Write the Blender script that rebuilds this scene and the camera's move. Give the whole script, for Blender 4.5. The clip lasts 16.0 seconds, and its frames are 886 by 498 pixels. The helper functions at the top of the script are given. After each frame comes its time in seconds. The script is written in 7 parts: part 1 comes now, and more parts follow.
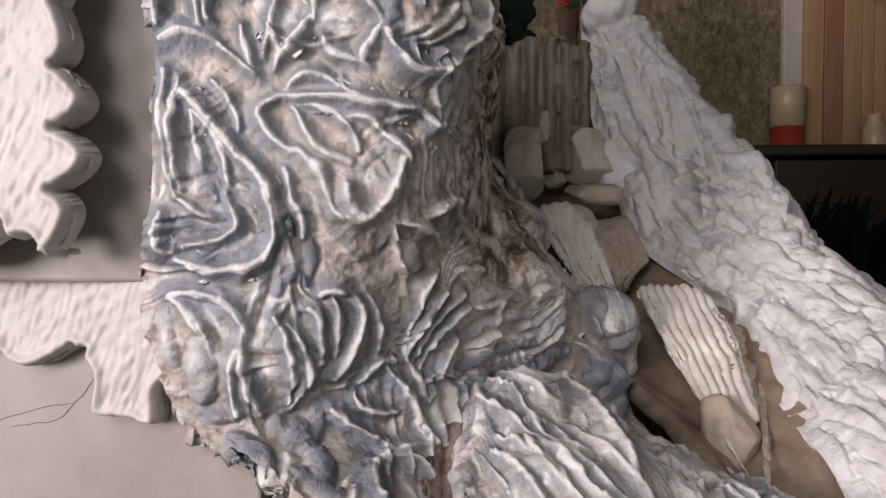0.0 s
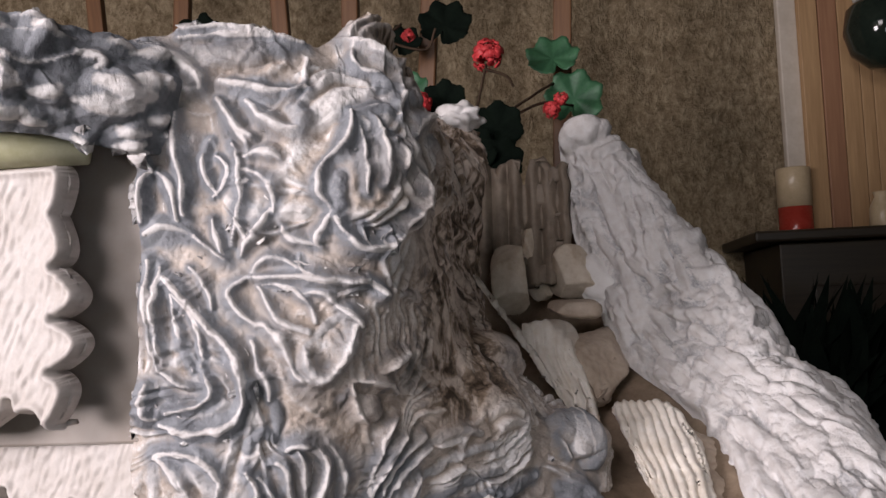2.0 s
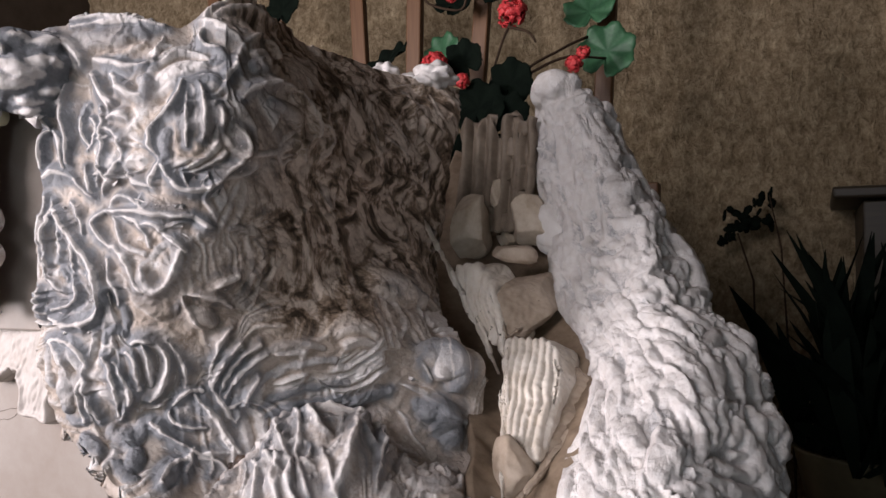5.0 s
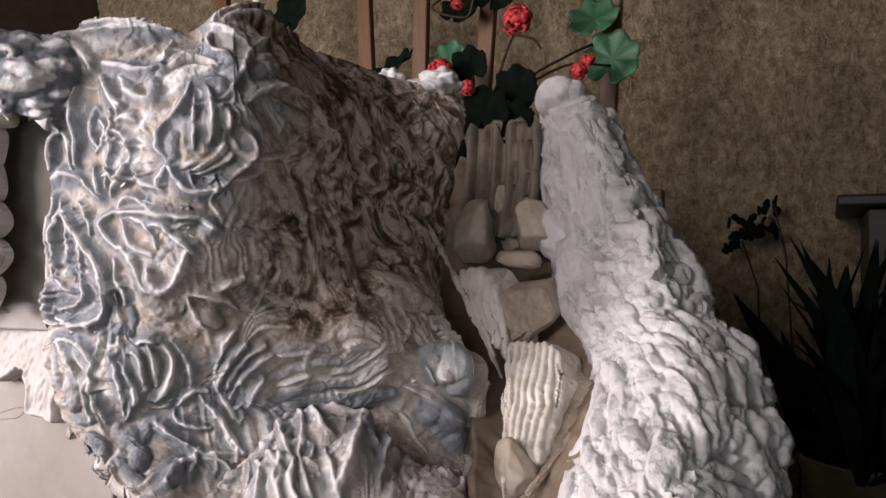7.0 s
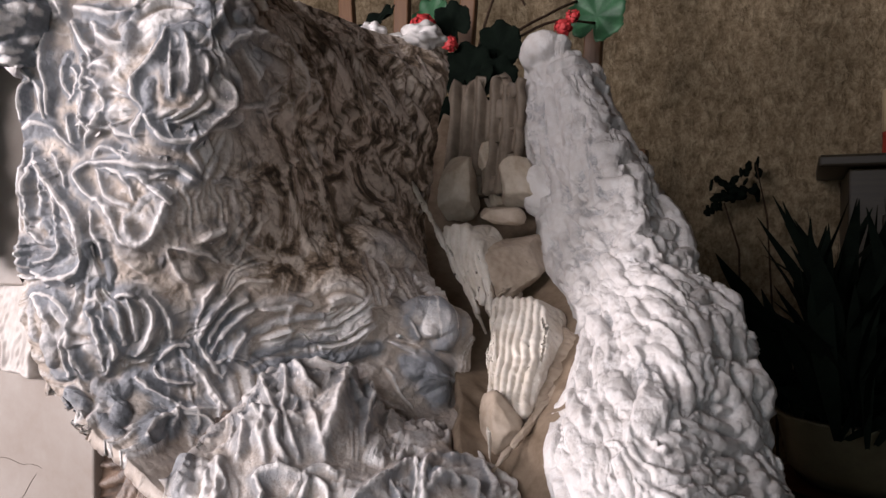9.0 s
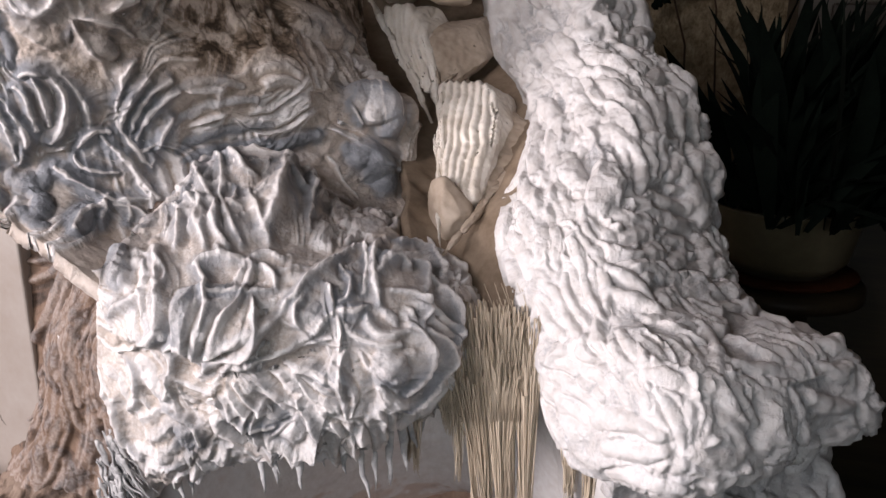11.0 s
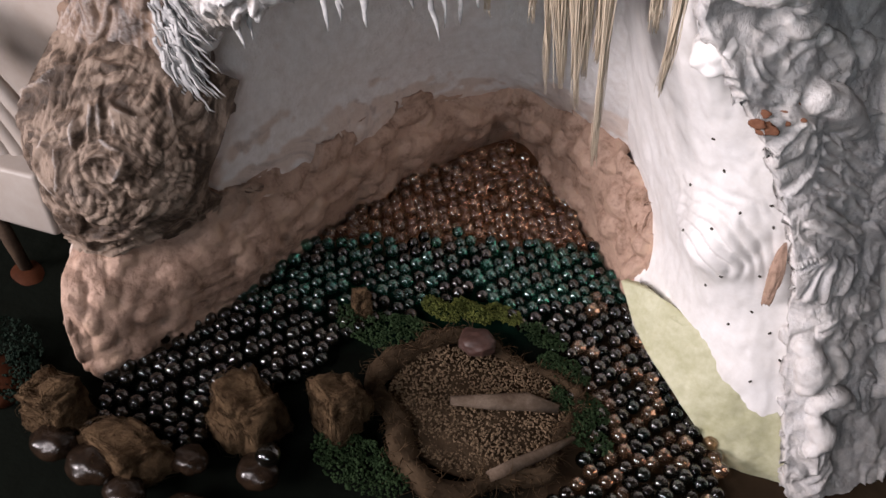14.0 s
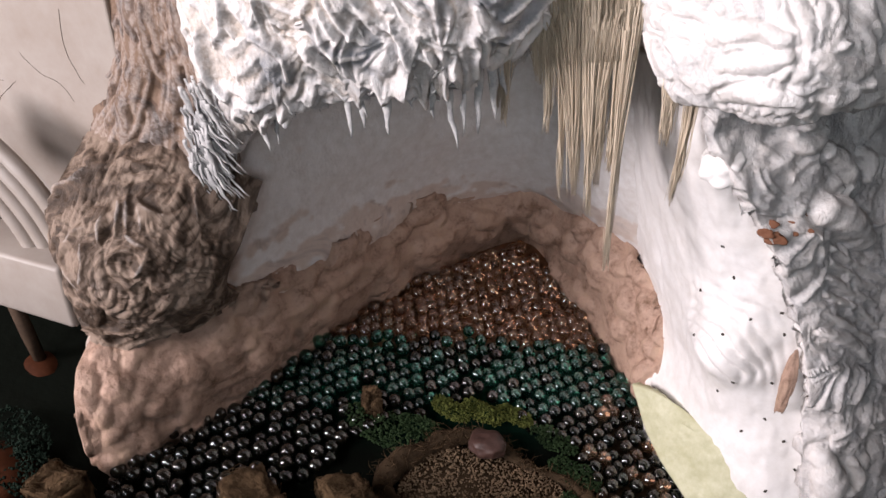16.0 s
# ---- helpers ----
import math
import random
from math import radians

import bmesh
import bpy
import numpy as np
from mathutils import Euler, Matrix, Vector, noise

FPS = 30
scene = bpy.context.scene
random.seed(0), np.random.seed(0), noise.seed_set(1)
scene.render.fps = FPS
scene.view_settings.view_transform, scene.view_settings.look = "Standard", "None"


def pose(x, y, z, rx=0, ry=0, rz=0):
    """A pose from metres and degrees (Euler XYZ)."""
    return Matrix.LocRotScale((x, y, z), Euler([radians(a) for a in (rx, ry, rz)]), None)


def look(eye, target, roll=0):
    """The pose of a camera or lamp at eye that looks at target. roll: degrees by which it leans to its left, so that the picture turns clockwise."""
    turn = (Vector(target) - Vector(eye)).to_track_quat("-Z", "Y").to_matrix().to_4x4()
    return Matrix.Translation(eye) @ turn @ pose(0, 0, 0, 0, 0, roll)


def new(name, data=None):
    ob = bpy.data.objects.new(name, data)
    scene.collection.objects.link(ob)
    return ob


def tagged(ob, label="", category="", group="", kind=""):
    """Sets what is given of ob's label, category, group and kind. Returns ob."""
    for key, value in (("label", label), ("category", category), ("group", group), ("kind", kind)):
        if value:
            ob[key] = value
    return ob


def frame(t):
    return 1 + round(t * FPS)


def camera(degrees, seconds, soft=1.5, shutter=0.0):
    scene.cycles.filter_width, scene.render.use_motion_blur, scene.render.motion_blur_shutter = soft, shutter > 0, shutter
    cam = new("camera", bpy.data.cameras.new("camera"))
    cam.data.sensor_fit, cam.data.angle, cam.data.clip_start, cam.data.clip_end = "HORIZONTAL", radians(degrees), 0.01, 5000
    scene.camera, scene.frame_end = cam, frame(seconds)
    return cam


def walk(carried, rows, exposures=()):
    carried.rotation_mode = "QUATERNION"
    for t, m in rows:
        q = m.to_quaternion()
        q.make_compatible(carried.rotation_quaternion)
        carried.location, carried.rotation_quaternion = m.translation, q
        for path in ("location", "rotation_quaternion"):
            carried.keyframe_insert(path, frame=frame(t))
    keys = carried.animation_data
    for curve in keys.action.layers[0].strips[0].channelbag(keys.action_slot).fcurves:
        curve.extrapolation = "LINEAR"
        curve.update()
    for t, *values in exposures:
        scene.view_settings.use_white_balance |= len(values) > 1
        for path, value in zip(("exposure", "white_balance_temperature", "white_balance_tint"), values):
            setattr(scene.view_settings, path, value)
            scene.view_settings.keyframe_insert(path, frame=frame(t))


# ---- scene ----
cam = camera(59.9, 16.0)
PATH = [
    (0, (0.156, 0.067, 0.789), (-0.079, 2.052, 0.745), 0.3),
    (0.5, (0.162, 0.053, 0.806), (-0.077, 2.038, 0.836), 0.0),
    (1, (0.167, 0.047, 0.823), (-0.059, 2.032, 0.904), -0.3),
    (1.5, (0.188, 0.024, 0.851), (-0.107, 1.996, 1.004), -1.8),
    (2, (0.223, 0.018, 0.842), (-0.117, 1.984, 0.983), -2.2),
    (2.5, (0.331, 0.033, 0.837), (-0.154, 1.971, 0.93), -1.1),
    (3, (0.456, 0.029, 0.831), (-0.291, 1.884, 0.886), -0.5),
    (3.5, (0.523, 0.025, 0.827), (-0.286, 1.854, 0.857), -1.0),
    (4, (0.539, 0.026, 0.826), (-0.3, 1.841, 0.855), -0.7),
    (6.5, (0.552, 0.025, 0.815), (-0.341, 1.814, 0.861), 0.4),
    (7, (0.552, 0.022, 0.817), (-0.34, 1.811, 0.87), 0.4),
    (7.5, (0.551, 0.021, 0.815), (-0.327, 1.818, 0.829), 0.4),
    (8, (0.553, 0.019, 0.815), (-0.316, 1.82, 0.804), 0.5),
    (10.3, (0.53, 0.044, 0.784), (-0.248, 1.881, 0.644), 0.4),
    (10.5, (0.529, 0.044, 0.785), (-0.227, 1.878, 0.528), 0.2),
    (11, (0.524, 0.055, 0.773), (-0.148, 1.87, 0.269), -0.0),
    (11.5, (0.52, 0.066, 0.754), (-0.162, 1.788, 0.0), -1.5),
    (12, (0.511, 0.06, 0.715), (-0.126, 1.756, -0.132), -0.9),
    (12.5, (0.507, 0.043, 0.677), (-0.118, 1.678, -0.291), -1.1),
    (13, (0.502, 0.031, 0.668), (-0.165, 1.588, -0.395), -1.9),
    (13.5, (0.503, 0.031, 0.672), (-0.143, 1.603, -0.382), -1.2),
    (14, (0.499, 0.031, 0.66), (-0.117, 1.491, -0.56), -1.2),
    (14.5, (0.496, 0.027, 0.665), (-0.119, 1.513, -0.525), -0.4),
    (15, (0.492, 0.022, 0.664), (-0.148, 1.585, -0.406), 0.0),
    (15.5, (0.494, 0.019, 0.666), (-0.164, 1.604, -0.361), 0.1),
    (16, (0.494, 0.022, 0.669), (-0.184, 1.607, -0.345), -0.2),
]
LEFT_POWER, WINDOW_POWER, FILL_POWER = 92.0, 34.0, 5.0
walk(cam, [(t, look(eye, target, roll)) for t, eye, target, roll in PATH], [(0.0, -1.15), (2.0, -1.05), (4.0, -0.85), (8.0, -0.8), (10.5, -0.70), (11.3, -0.70), (12.0, -0.82), (12.7, -0.78), (14.0, -0.60), (16.0, -0.5)])

# ---- light and room light ----
world = bpy.data.worlds.new("world")
scene.world = world
world.use_nodes = True
wn = world.node_tree
sky = wn.nodes.new("ShaderNodeTexSky")
sky.sky_type, sky.sun_disc = "NISHITA", False
sky.sun_elevation, sky.sun_rotation = radians(40), radians(200)
wn.nodes["Background"].inputs[1].default_value = 0.08
wn.links.new(sky.outputs[0], wn.nodes["Background"].inputs[0])


def area_lamp(name, eye, target, width, height, power, colour):
    data = bpy.data.lights.new(name, "AREA")
    data.shape, data.size, data.size_y, data.energy, data.color = "RECTANGLE", width, height, power, colour
    ob = new(name, data)
    ob.matrix_world = look(eye, target)
    return ob


# daylight that falls in through the high window behind the camera
area_lamp("left_window_daylight", (-1.2, -1.05, 0.98), (0.3, 0.6, 0.5), 0.6, 0.6, LEFT_POWER, (1.0, 0.90, 0.93))
area_lamp("window_daylight", (-0.3, -1.25, 1.6), (0.3, 0.5, 0.5), 0.7, 0.6, WINDOW_POWER, (1.0, 0.90, 0.93))
# added fill lamp with no known source; lifts the grotto and marble highlights
area_lamp("grotto_fill", (0.66, -0.75, 0.76), (0.28, 0.8, 0.3), 0.4, 0.35, FILL_POWER, (0.88, 0.93, 1.0))

# ---- materials ----


def material(name, rough=0.6, metal=0.0):
    m = bpy.data.materials.new(name)
    m.use_nodes = True
    bsdf = m.node_tree.nodes["Principled BSDF"]
    bsdf.inputs["Roughness"].default_value, bsdf.inputs["Metallic"].default_value = rough, metal
    bsdf.inputs["Specular IOR Level"].default_value = 0.08 if rough >= 0.7 else 0.4
    return m, m.node_tree, bsdf


def node(nt, kind, **values):
    n = nt.nodes.new(kind)
    for key, value in values.items():
        n.inputs[key.replace("_", " ")].default_value = value
    return n


def coords(nt, scale=(1, 1, 1), turn=(0, 0, 0)):
    c = nt.nodes.new("ShaderNodeTexCoord")
    mp = node(nt, "ShaderNodeMapping", Scale=scale, Rotation=turn)
    nt.links.new(c.outputs["Object"], mp.inputs["Vector"])
    return mp.outputs[0]


def noise_tex(nt, vec, scale, detail=5.0, rough=0.6, distort=0.0):
    n = node(nt, "ShaderNodeTexNoise", Scale=scale, Detail=detail, Roughness=rough, Distortion=distort)
    nt.links.new(vec, n.inputs["Vector"])
    return n.outputs["Fac"]


def ramp(nt, fac, *stops):
    r = nt.nodes.new("ShaderNodeValToRGB")
    e = r.color_ramp.elements
    while len(e) < len(stops):
        e.new(0.5)
    for el, (p, c) in zip(e, stops):
        el.position, el.color = p, (*c, 1) if len(c) == 3 else c
    nt.links.new(fac, r.inputs[0])
    return r.outputs[0]


def math_node(nt, op, a, b=None, clamp=False):
    n = nt.nodes.new("ShaderNodeMath")
    n.operation, n.use_clamp = op, clamp
    for i, v in enumerate((a, b)):
        if v is None:
            continue
        if isinstance(v, (int, float)):
            n.inputs[i].default_value = v
        else:
            nt.links.new(v, n.inputs[i])
    return n.outputs[0]


def mix(nt, fac, a, b):
    n = nt.nodes.new("ShaderNodeMix")
    n.data_type = "RGBA"
    for i, v in ((0, fac), (6, a), (7, b)):
        if isinstance(v, (int, float)):
            n.inputs[i].default_value = v
        elif isinstance(v, tuple):
            n.inputs[i].default_value = (*v, 1)
        else:
            nt.links.new(v, n.inputs[i])
    return n.outputs[2]


def bump(nt, bsdf, height, strength=0.3, distance=0.002):
    b = node(nt, "ShaderNodeBump", Strength=strength, Distance=distance)
    nt.links.new(height, b.inputs["Height"])
    nt.links.new(b.outputs[0], bsdf.inputs["Normal"])


def painted_plaster(name, earth_dark, earth_mid, earth_light):
    """White plaster; the attribute 'paint' holds the dry-brushed crests, the grey-blue wash and the brown wash."""
    m, nt, bsdf = material(name, 0.62)
    vec = coords(nt)
    at = nt.nodes.new("ShaderNodeAttribute")
    at.attribute_name = "paint"
    sep = nt.nodes.new("ShaderNodeSeparateColor")
    nt.links.new(at.outputs["Color"], sep.inputs[0])
    crest, grey, brown = sep.outputs
    blot = noise_tex(nt, vec, 38, 6, 0.65, 0.4)
    fine = noise_tex(nt, vec, 420, 4, 0.7)
    white = ramp(nt, noise_tex(nt, vec, 90, 4), (0.3, (0.70, 0.66, 0.63)), (0.7, (0.84, 0.82, 0.81)))
    bare = ramp(nt, noise_tex(nt, vec, 26, 5), (0.3, (0.40, 0.33, 0.27)), (0.7, (0.62, 0.55, 0.49)))
    wash = ramp(nt, blot, (0.3, (0.085, 0.092, 0.105)), (0.7, (0.36, 0.375, 0.40)))
    swirl = noise_tex(nt, vec, 15, 6, 0.58, 3.4)
    earth = ramp(nt, math_node(nt, "ADD", math_node(nt, "MULTIPLY", crest, 0.13), swirl), (0.40, earth_dark), (0.5, earth_mid), (0.58, earth_light))
    # white dry-brushed along the ribs, a grey-blue wash in the hollows, bare warm plaster in the gaps
    ragged = math_node(nt, "ADD", crest, math_node(nt, "MULTIPLY", math_node(nt, "SUBTRACT", fine, 0.5), 0.55))
    brushed = ramp(nt, ragged, (0.36, (0, 0, 0)), (0.66, (1, 1, 1)))
    streaky = math_node(nt, "ADD", grey, math_node(nt, "MULTIPLY", math_node(nt, "SUBTRACT", blot, 0.5), 1.1))
    g = ramp(nt, streaky, (0.25, (0, 0, 0)), (0.75, (1, 1, 1)))
    pale = mix(nt, ramp(nt, ragged, (0.10, (0, 0, 0)), (0.34, (1, 1, 1))), bare, white)
    c = mix(nt, g, pale, wash)
    c = mix(nt, math_node(nt, "MULTIPLY", brushed, 0.9), c, white)
    c = mix(nt, math_node(nt, "MULTIPLY", brown, math_node(nt, "SUBTRACT", 1.0, math_node(nt, "MULTIPLY", brushed, 0.35)), True), c, earth)
    nt.links.new(c, bsdf.inputs["Base Color"])
    scratch = noise_tex(nt, coords(nt, (1.0, 1.0, 0.35), (0.3, 0.5, 0.2)), 520, 4, 0.7, 0.6)
    h = math_node(nt, "ADD", math_node(nt, "ADD", math_node(nt, "MULTIPLY", fine, 0.5), math_node(nt, "MULTIPLY", scratch, 0.6)), noise_tex(nt, coords(nt), 140, 5, 0.7))
    bump(nt, bsdf, h, 0.6, 0.0028)
    return m


def plain_noise(name, dark, light, scale, rough=0.7, strength=0.3, distance=0.002, stretch=(1, 1, 1), fine=6.0, mid=None):
    m, nt, bsdf = material(name, rough)
    vec = coords(nt, stretch)
    big = noise_tex(nt, vec, scale, 6, 0.62, 0.3)
    small = noise_tex(nt, vec, scale * fine, 5, 0.65)
    f = math_node(nt, "ADD", math_node(nt, "MULTIPLY", big, 0.65), math_node(nt, "MULTIPLY", small, 0.35))
    stops = [(0.32, dark), (0.68, light)] if mid is None else [(0.32, dark), (0.5, mid), (0.68, light)]
    nt.links.new(ramp(nt, f, *stops), bsdf.inputs["Base Color"])
    bump(nt, bsdf, f, strength, distance)
    return m


def wood(name, dark, light, along=2, scale=30.0, rough=0.45):
    stretch = [1.0, 1.0, 1.0]
    stretch[along] = 0.06
    return plain_noise(name, dark, light, scale, rough, 0.15, 0.001, stretch)


def glass_marble(name, tint, deep):
    m, nt, bsdf = material(name, 0.04)
    info = nt.nodes.new("ShaderNodeObjectInfo")
    nt.links.new(mix(nt, info.outputs["Random"], tint, deep), bsdf.inputs["Base Color"])
    bsdf.inputs["Transmission Weight"].default_value = 0.95
    bsdf.inputs["IOR"].default_value = 1.5
    bsdf.inputs["Coat Weight"].default_value = 1.0
    bsdf.inputs["Coat Roughness"].default_value = 0.05
    return m


PLASTER = painted_plaster("painted_plaster", (0.058, 0.038, 0.023), (0.31, 0.23, 0.165), (0.68, 0.58, 0.49))
GROTTO_PAINT = painted_plaster("grotto_paint", (0.26, 0.155, 0.10), (0.40, 0.265, 0.195), (0.54, 0.385, 0.29))
FOLD_PAINT = painted_plaster("fold_wash", (0.036, 0.019, 0.010), (0.088, 0.048, 0.028), (0.18, 0.112, 0.072))
BOSS_PAINT = painted_plaster("boss_wash", (0.042, 0.026, 0.016), (0.105, 0.070, 0.048), (0.25, 0.185, 0.14))
WHITEWASH = plain_noise("whitewash", (0.66, 0.63, 0.60), (0.83, 0.81, 0.80), 24, 0.55, 0.3, 0.002)
PALE_PANEL = plain_noise("pale_panel_paint", (0.27, 0.225, 0.19), (0.36, 0.325, 0.295), 9, 0.5, 0.2, 0.0012)
RIBBED = plain_noise("ribbed_white_plaster", (0.46, 0.415, 0.375), (0.62, 0.58, 0.55), 40, 0.55, 0.3, 0.0015)
CLAY = plain_noise("brown_clay_wash", (0.15, 0.083, 0.047), (0.47, 0.325, 0.23), 42, 0.6, 0.9, 0.004, mid=(0.40, 0.265, 0.20))
SAND = plain_noise("tan_wash", (0.33, 0.25, 0.18), (0.58, 0.49, 0.40), 18, 0.6, 0.3, 0.002)
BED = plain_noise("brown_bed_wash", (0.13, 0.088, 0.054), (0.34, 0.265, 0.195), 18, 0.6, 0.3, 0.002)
# darker copy of the tan wash: the gorge head's shade is put into it
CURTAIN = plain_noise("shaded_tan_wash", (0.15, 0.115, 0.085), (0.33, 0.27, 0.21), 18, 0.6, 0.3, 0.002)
STONE = plain_noise("pale_stone", (0.40, 0.31, 0.22), (0.68, 0.61, 0.52), 22, 0.55, 0.35, 0.0015, mid=(0.56, 0.48, 0.38))
PALE_STONE = plain_noise("pale_hewn_stone", (0.62, 0.54, 0.44), (0.84, 0.80, 0.74), 26, 0.5, 0.3, 0.0012)
DRIP = plain_noise("dripped_plaster", (0.24, 0.24, 0.245), (0.62, 0.61, 0.60), 60, 0.55, 0.3, 0.0015)
RAFFIA = plain_noise("dry_raffia", (0.38, 0.30, 0.21), (0.70, 0.60, 0.47), 60, 0.5, 0.2, 0.001, (1, 1, 0.08))
YELLOW_GREEN = plain_noise("yellow_green_paint", (0.36, 0.35, 0.20), (0.55, 0.54, 0.38), 30, 0.55, 0.3, 0.0015)
STUCCO = plain_noise("rough_stucco", (0.12, 0.085, 0.045), (0.52, 0.43, 0.29), 55, 0.85, 1.0, 0.02, (1, 1, 0.7), 3.0, (0.30, 0.235, 0.15))
SLAT_WOOD = wood("brown_slat_wood", (0.07, 0.032, 0.014), (0.20, 0.10, 0.045))
DARK_WOOD = wood("dark_cabinet_wood", (0.014, 0.010, 0.006), (0.045, 0.033, 0.018), 0)
PLAIN_WALL = plain_noise("plain_wall_paint", (0.07, 0.055, 0.042), (0.13, 0.105, 0.085), 4, 0.8, 0.2, 0.002)
MARBLE_AMBER = glass_marble("amber_glass", (0.74, 0.48, 0.30), (0.46, 0.26, 0.15))
MARBLE_GREEN = glass_marble("green_glass", (0.09, 0.36, 0.25), (0.012, 0.09, 0.06))
MARBLE_DARK = glass_marble("smoky_glass", (0.11, 0.085, 0.062), (0.012, 0.03, 0.024))



def attribute_ground(name):
    m, nt, bsdf = material(name, 0.85)
    bsdf.inputs["Specular IOR Level"].default_value = 0.02
    at = nt.nodes.new("ShaderNodeAttribute")
    at.attribute_name = "ground_colour"
    f = noise_tex(nt, coords(nt), 60, 5)
    nt.links.new(mix(nt, math_node(nt, "MULTIPLY", f, 0.5), at.outputs["Color"], (0.003, 0.002, 0.0015)), bsdf.inputs["Base Color"])
    bump(nt, bsdf, f, 0.4, 0.003)
    return m


POOL_BED = attribute_ground("pool_bed")
SPECK = plain_noise("dark_speck", (0.03, 0.025, 0.02), (0.08, 0.07, 0.06), 300)
RUST = plain_noise("rust_red", (0.12, 0.045, 0.025), (0.26, 0.13, 0.08), 90)
FELT = plain_noise("brown_felt", (0.022, 0.014, 0.008), (0.075, 0.05, 0.03), 40, 0.95, 0.6, 0.003)
GRAVEL = plain_noise("tan_gravel", (0.045, 0.028, 0.016), (0.27, 0.19, 0.12), 260, 0.7)
PLUM = plain_noise("dark_red_stone", (0.03, 0.015, 0.012), (0.075, 0.038, 0.03), 60, 0.5)
BARK = plain_noise("grey_bark", (0.075, 0.05, 0.034), (0.19, 0.145, 0.11), 50, 0.85, 0.6, 0.003)
# wool, felt, pebbles and blue moss hold the pool's shade in darkened colours
WOOL = plain_noise("raw_wool", (0.032, 0.018, 0.009), (0.15, 0.097, 0.054), 110, 0.95, 1.0, 0.004)
MOSS_LIGHT = plain_noise("moss_yellow_green", (0.03, 0.04, 0.009), (0.10, 0.11, 0.028), 90, 0.9)
MOSS_DARK = plain_noise("moss_dark_green", (0.010, 0.02, 0.008), (0.034, 0.058, 0.024), 90, 0.9)
MOSS_BLUE = plain_noise("moss_blue_green", (0.004, 0.010, 0.007), (0.016, 0.026, 0.018), 90, 0.9)
PEBBLE = plain_noise("polished_pebble", (0.006, 0.004, 0.003), (0.024, 0.014, 0.008), 40, 0.25, 0.05)
# orange clay darkened: the deep shade round the pots is put into its colour
TERRACOTTA_SHADED = plain_noise("shaded_terracotta", (0.03, 0.009, 0.004), (0.075, 0.024, 0.010), 30, 0.75)
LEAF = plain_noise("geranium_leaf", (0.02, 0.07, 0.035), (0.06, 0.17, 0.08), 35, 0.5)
# near-black copy of the leaf green: shade behind the mountain is in the colour
LEAF_DARK_SHADED = plain_noise("dark_shaded_leaf", (0.002, 0.004, 0.003), (0.007, 0.012, 0.008), 35, 0.95)
PETAL = plain_noise("red_petal", (0.45, 0.02, 0.03), (0.75, 0.09, 0.09), 60, 0.5)
STEM = plain_noise("dry_stem", (0.03, 0.02, 0.015), (0.09, 0.06, 0.04), 60, 0.8)
TRIM_PAINT = plain_noise("pale_trim_paint", (0.50, 0.44, 0.36), (0.62, 0.56, 0.48), 20, 0.6)
PANEL_WOOD = wood("striped_panel_wood", (0.30, 0.18, 0.09), (0.52, 0.34, 0.18))
PANEL_RED = wood("reddish_panel_wood", (0.24, 0.12, 0.07), (0.38, 0.21, 0.12))
CREAM = plain_noise("cream_glaze", (0.46, 0.36, 0.22), (0.60, 0.48, 0.32), 30, 0.3, 0.05)
RED_GLAZE = plain_noise("red_glaze", (0.30, 0.03, 0.02), (0.42, 0.06, 0.04), 30, 0.2, 0.05)
# cream glaze darkened: the bowl stands in shade, and that is put in here
BOWL_SHADED = plain_noise("shaded_cream_bowl", (0.10, 0.085, 0.05), (0.17, 0.15, 0.095), 12, 0.35, 0.05)
DARK_GLASS = plain_noise("dark_green_glass", (0.008, 0.012, 0.01), (0.02, 0.03, 0.022), 10, 0.08, 0.02)
STEEL = plain_noise("bright_steel", (0.55, 0.54, 0.50), (0.75, 0.74, 0.70), 60, 0.25)

# ---- building helpers ----


def empty_thing(name, label, category, group="", kind="", at=(0, 0, 0)):
    ob = tagged(new(name), label, category, group, kind)
    ob.location = at
    return ob


def mesh_object(name, verts, faces, mat, parent=None, label="", smooth=True):
    me = bpy.data.meshes.new(name)
    me.from_pydata([tuple(v) for v in verts], [], faces)
    me.polygons.foreach_set("use_smooth", [smooth] * len(me.polygons))
    me.materials.append(mat)
    me.update()
    ob = new(name, me)
    if parent is not None:
        ob.parent = parent
    if label:
        tagged(ob, label)
    return ob


def part(name, bm, mat, parent=None, label="", smooth=True):
    bmesh.ops.recalc_face_normals(bm, faces=bm.faces)
    me = bpy.data.meshes.new(name)
    bm.to_mesh(me)
    bm.free()
    me.polygons.foreach_set("use_smooth", [smooth] * len(me.polygons))
    me.materials.append(mat)
    ob = new(name, me)
    if parent is not None:
        ob.parent = parent
    if label:
        tagged(ob, label)
    return ob


def hash3(i, j, k, s):
    n = (i * 374761393 + j * 668265263 + k * 2147483647 + s * 974634777) & 0x7FFFFFFF
    n = ((n ^ (n >> 13)) * 1274126177) & 0x7FFFFFFF
    return ((n ^ (n >> 16)) & 0xFFFF) / 65535.0


def value_noise(p, freq, seed=0):
    """Smooth noise between 0 and 1 at the rows of p."""
    q = np.asarray(p) * freq + 100.0
    i = np.floor(q).astype(np.int64)
    f = q - i
    f = f * f * (3 - 2 * f)
    out = 0
    for a in (0, 1):
        for b in (0, 1):
            for c in (0, 1):
                w = (f[:, 0] if a else 1 - f[:, 0]) * (f[:, 1] if b else 1 - f[:, 1]) * (f[:, 2] if c else 1 - f[:, 2])
                out = out + w * hash3(i[:, 0] + a, i[:, 1] + b, i[:, 2] + c, seed)
    return out


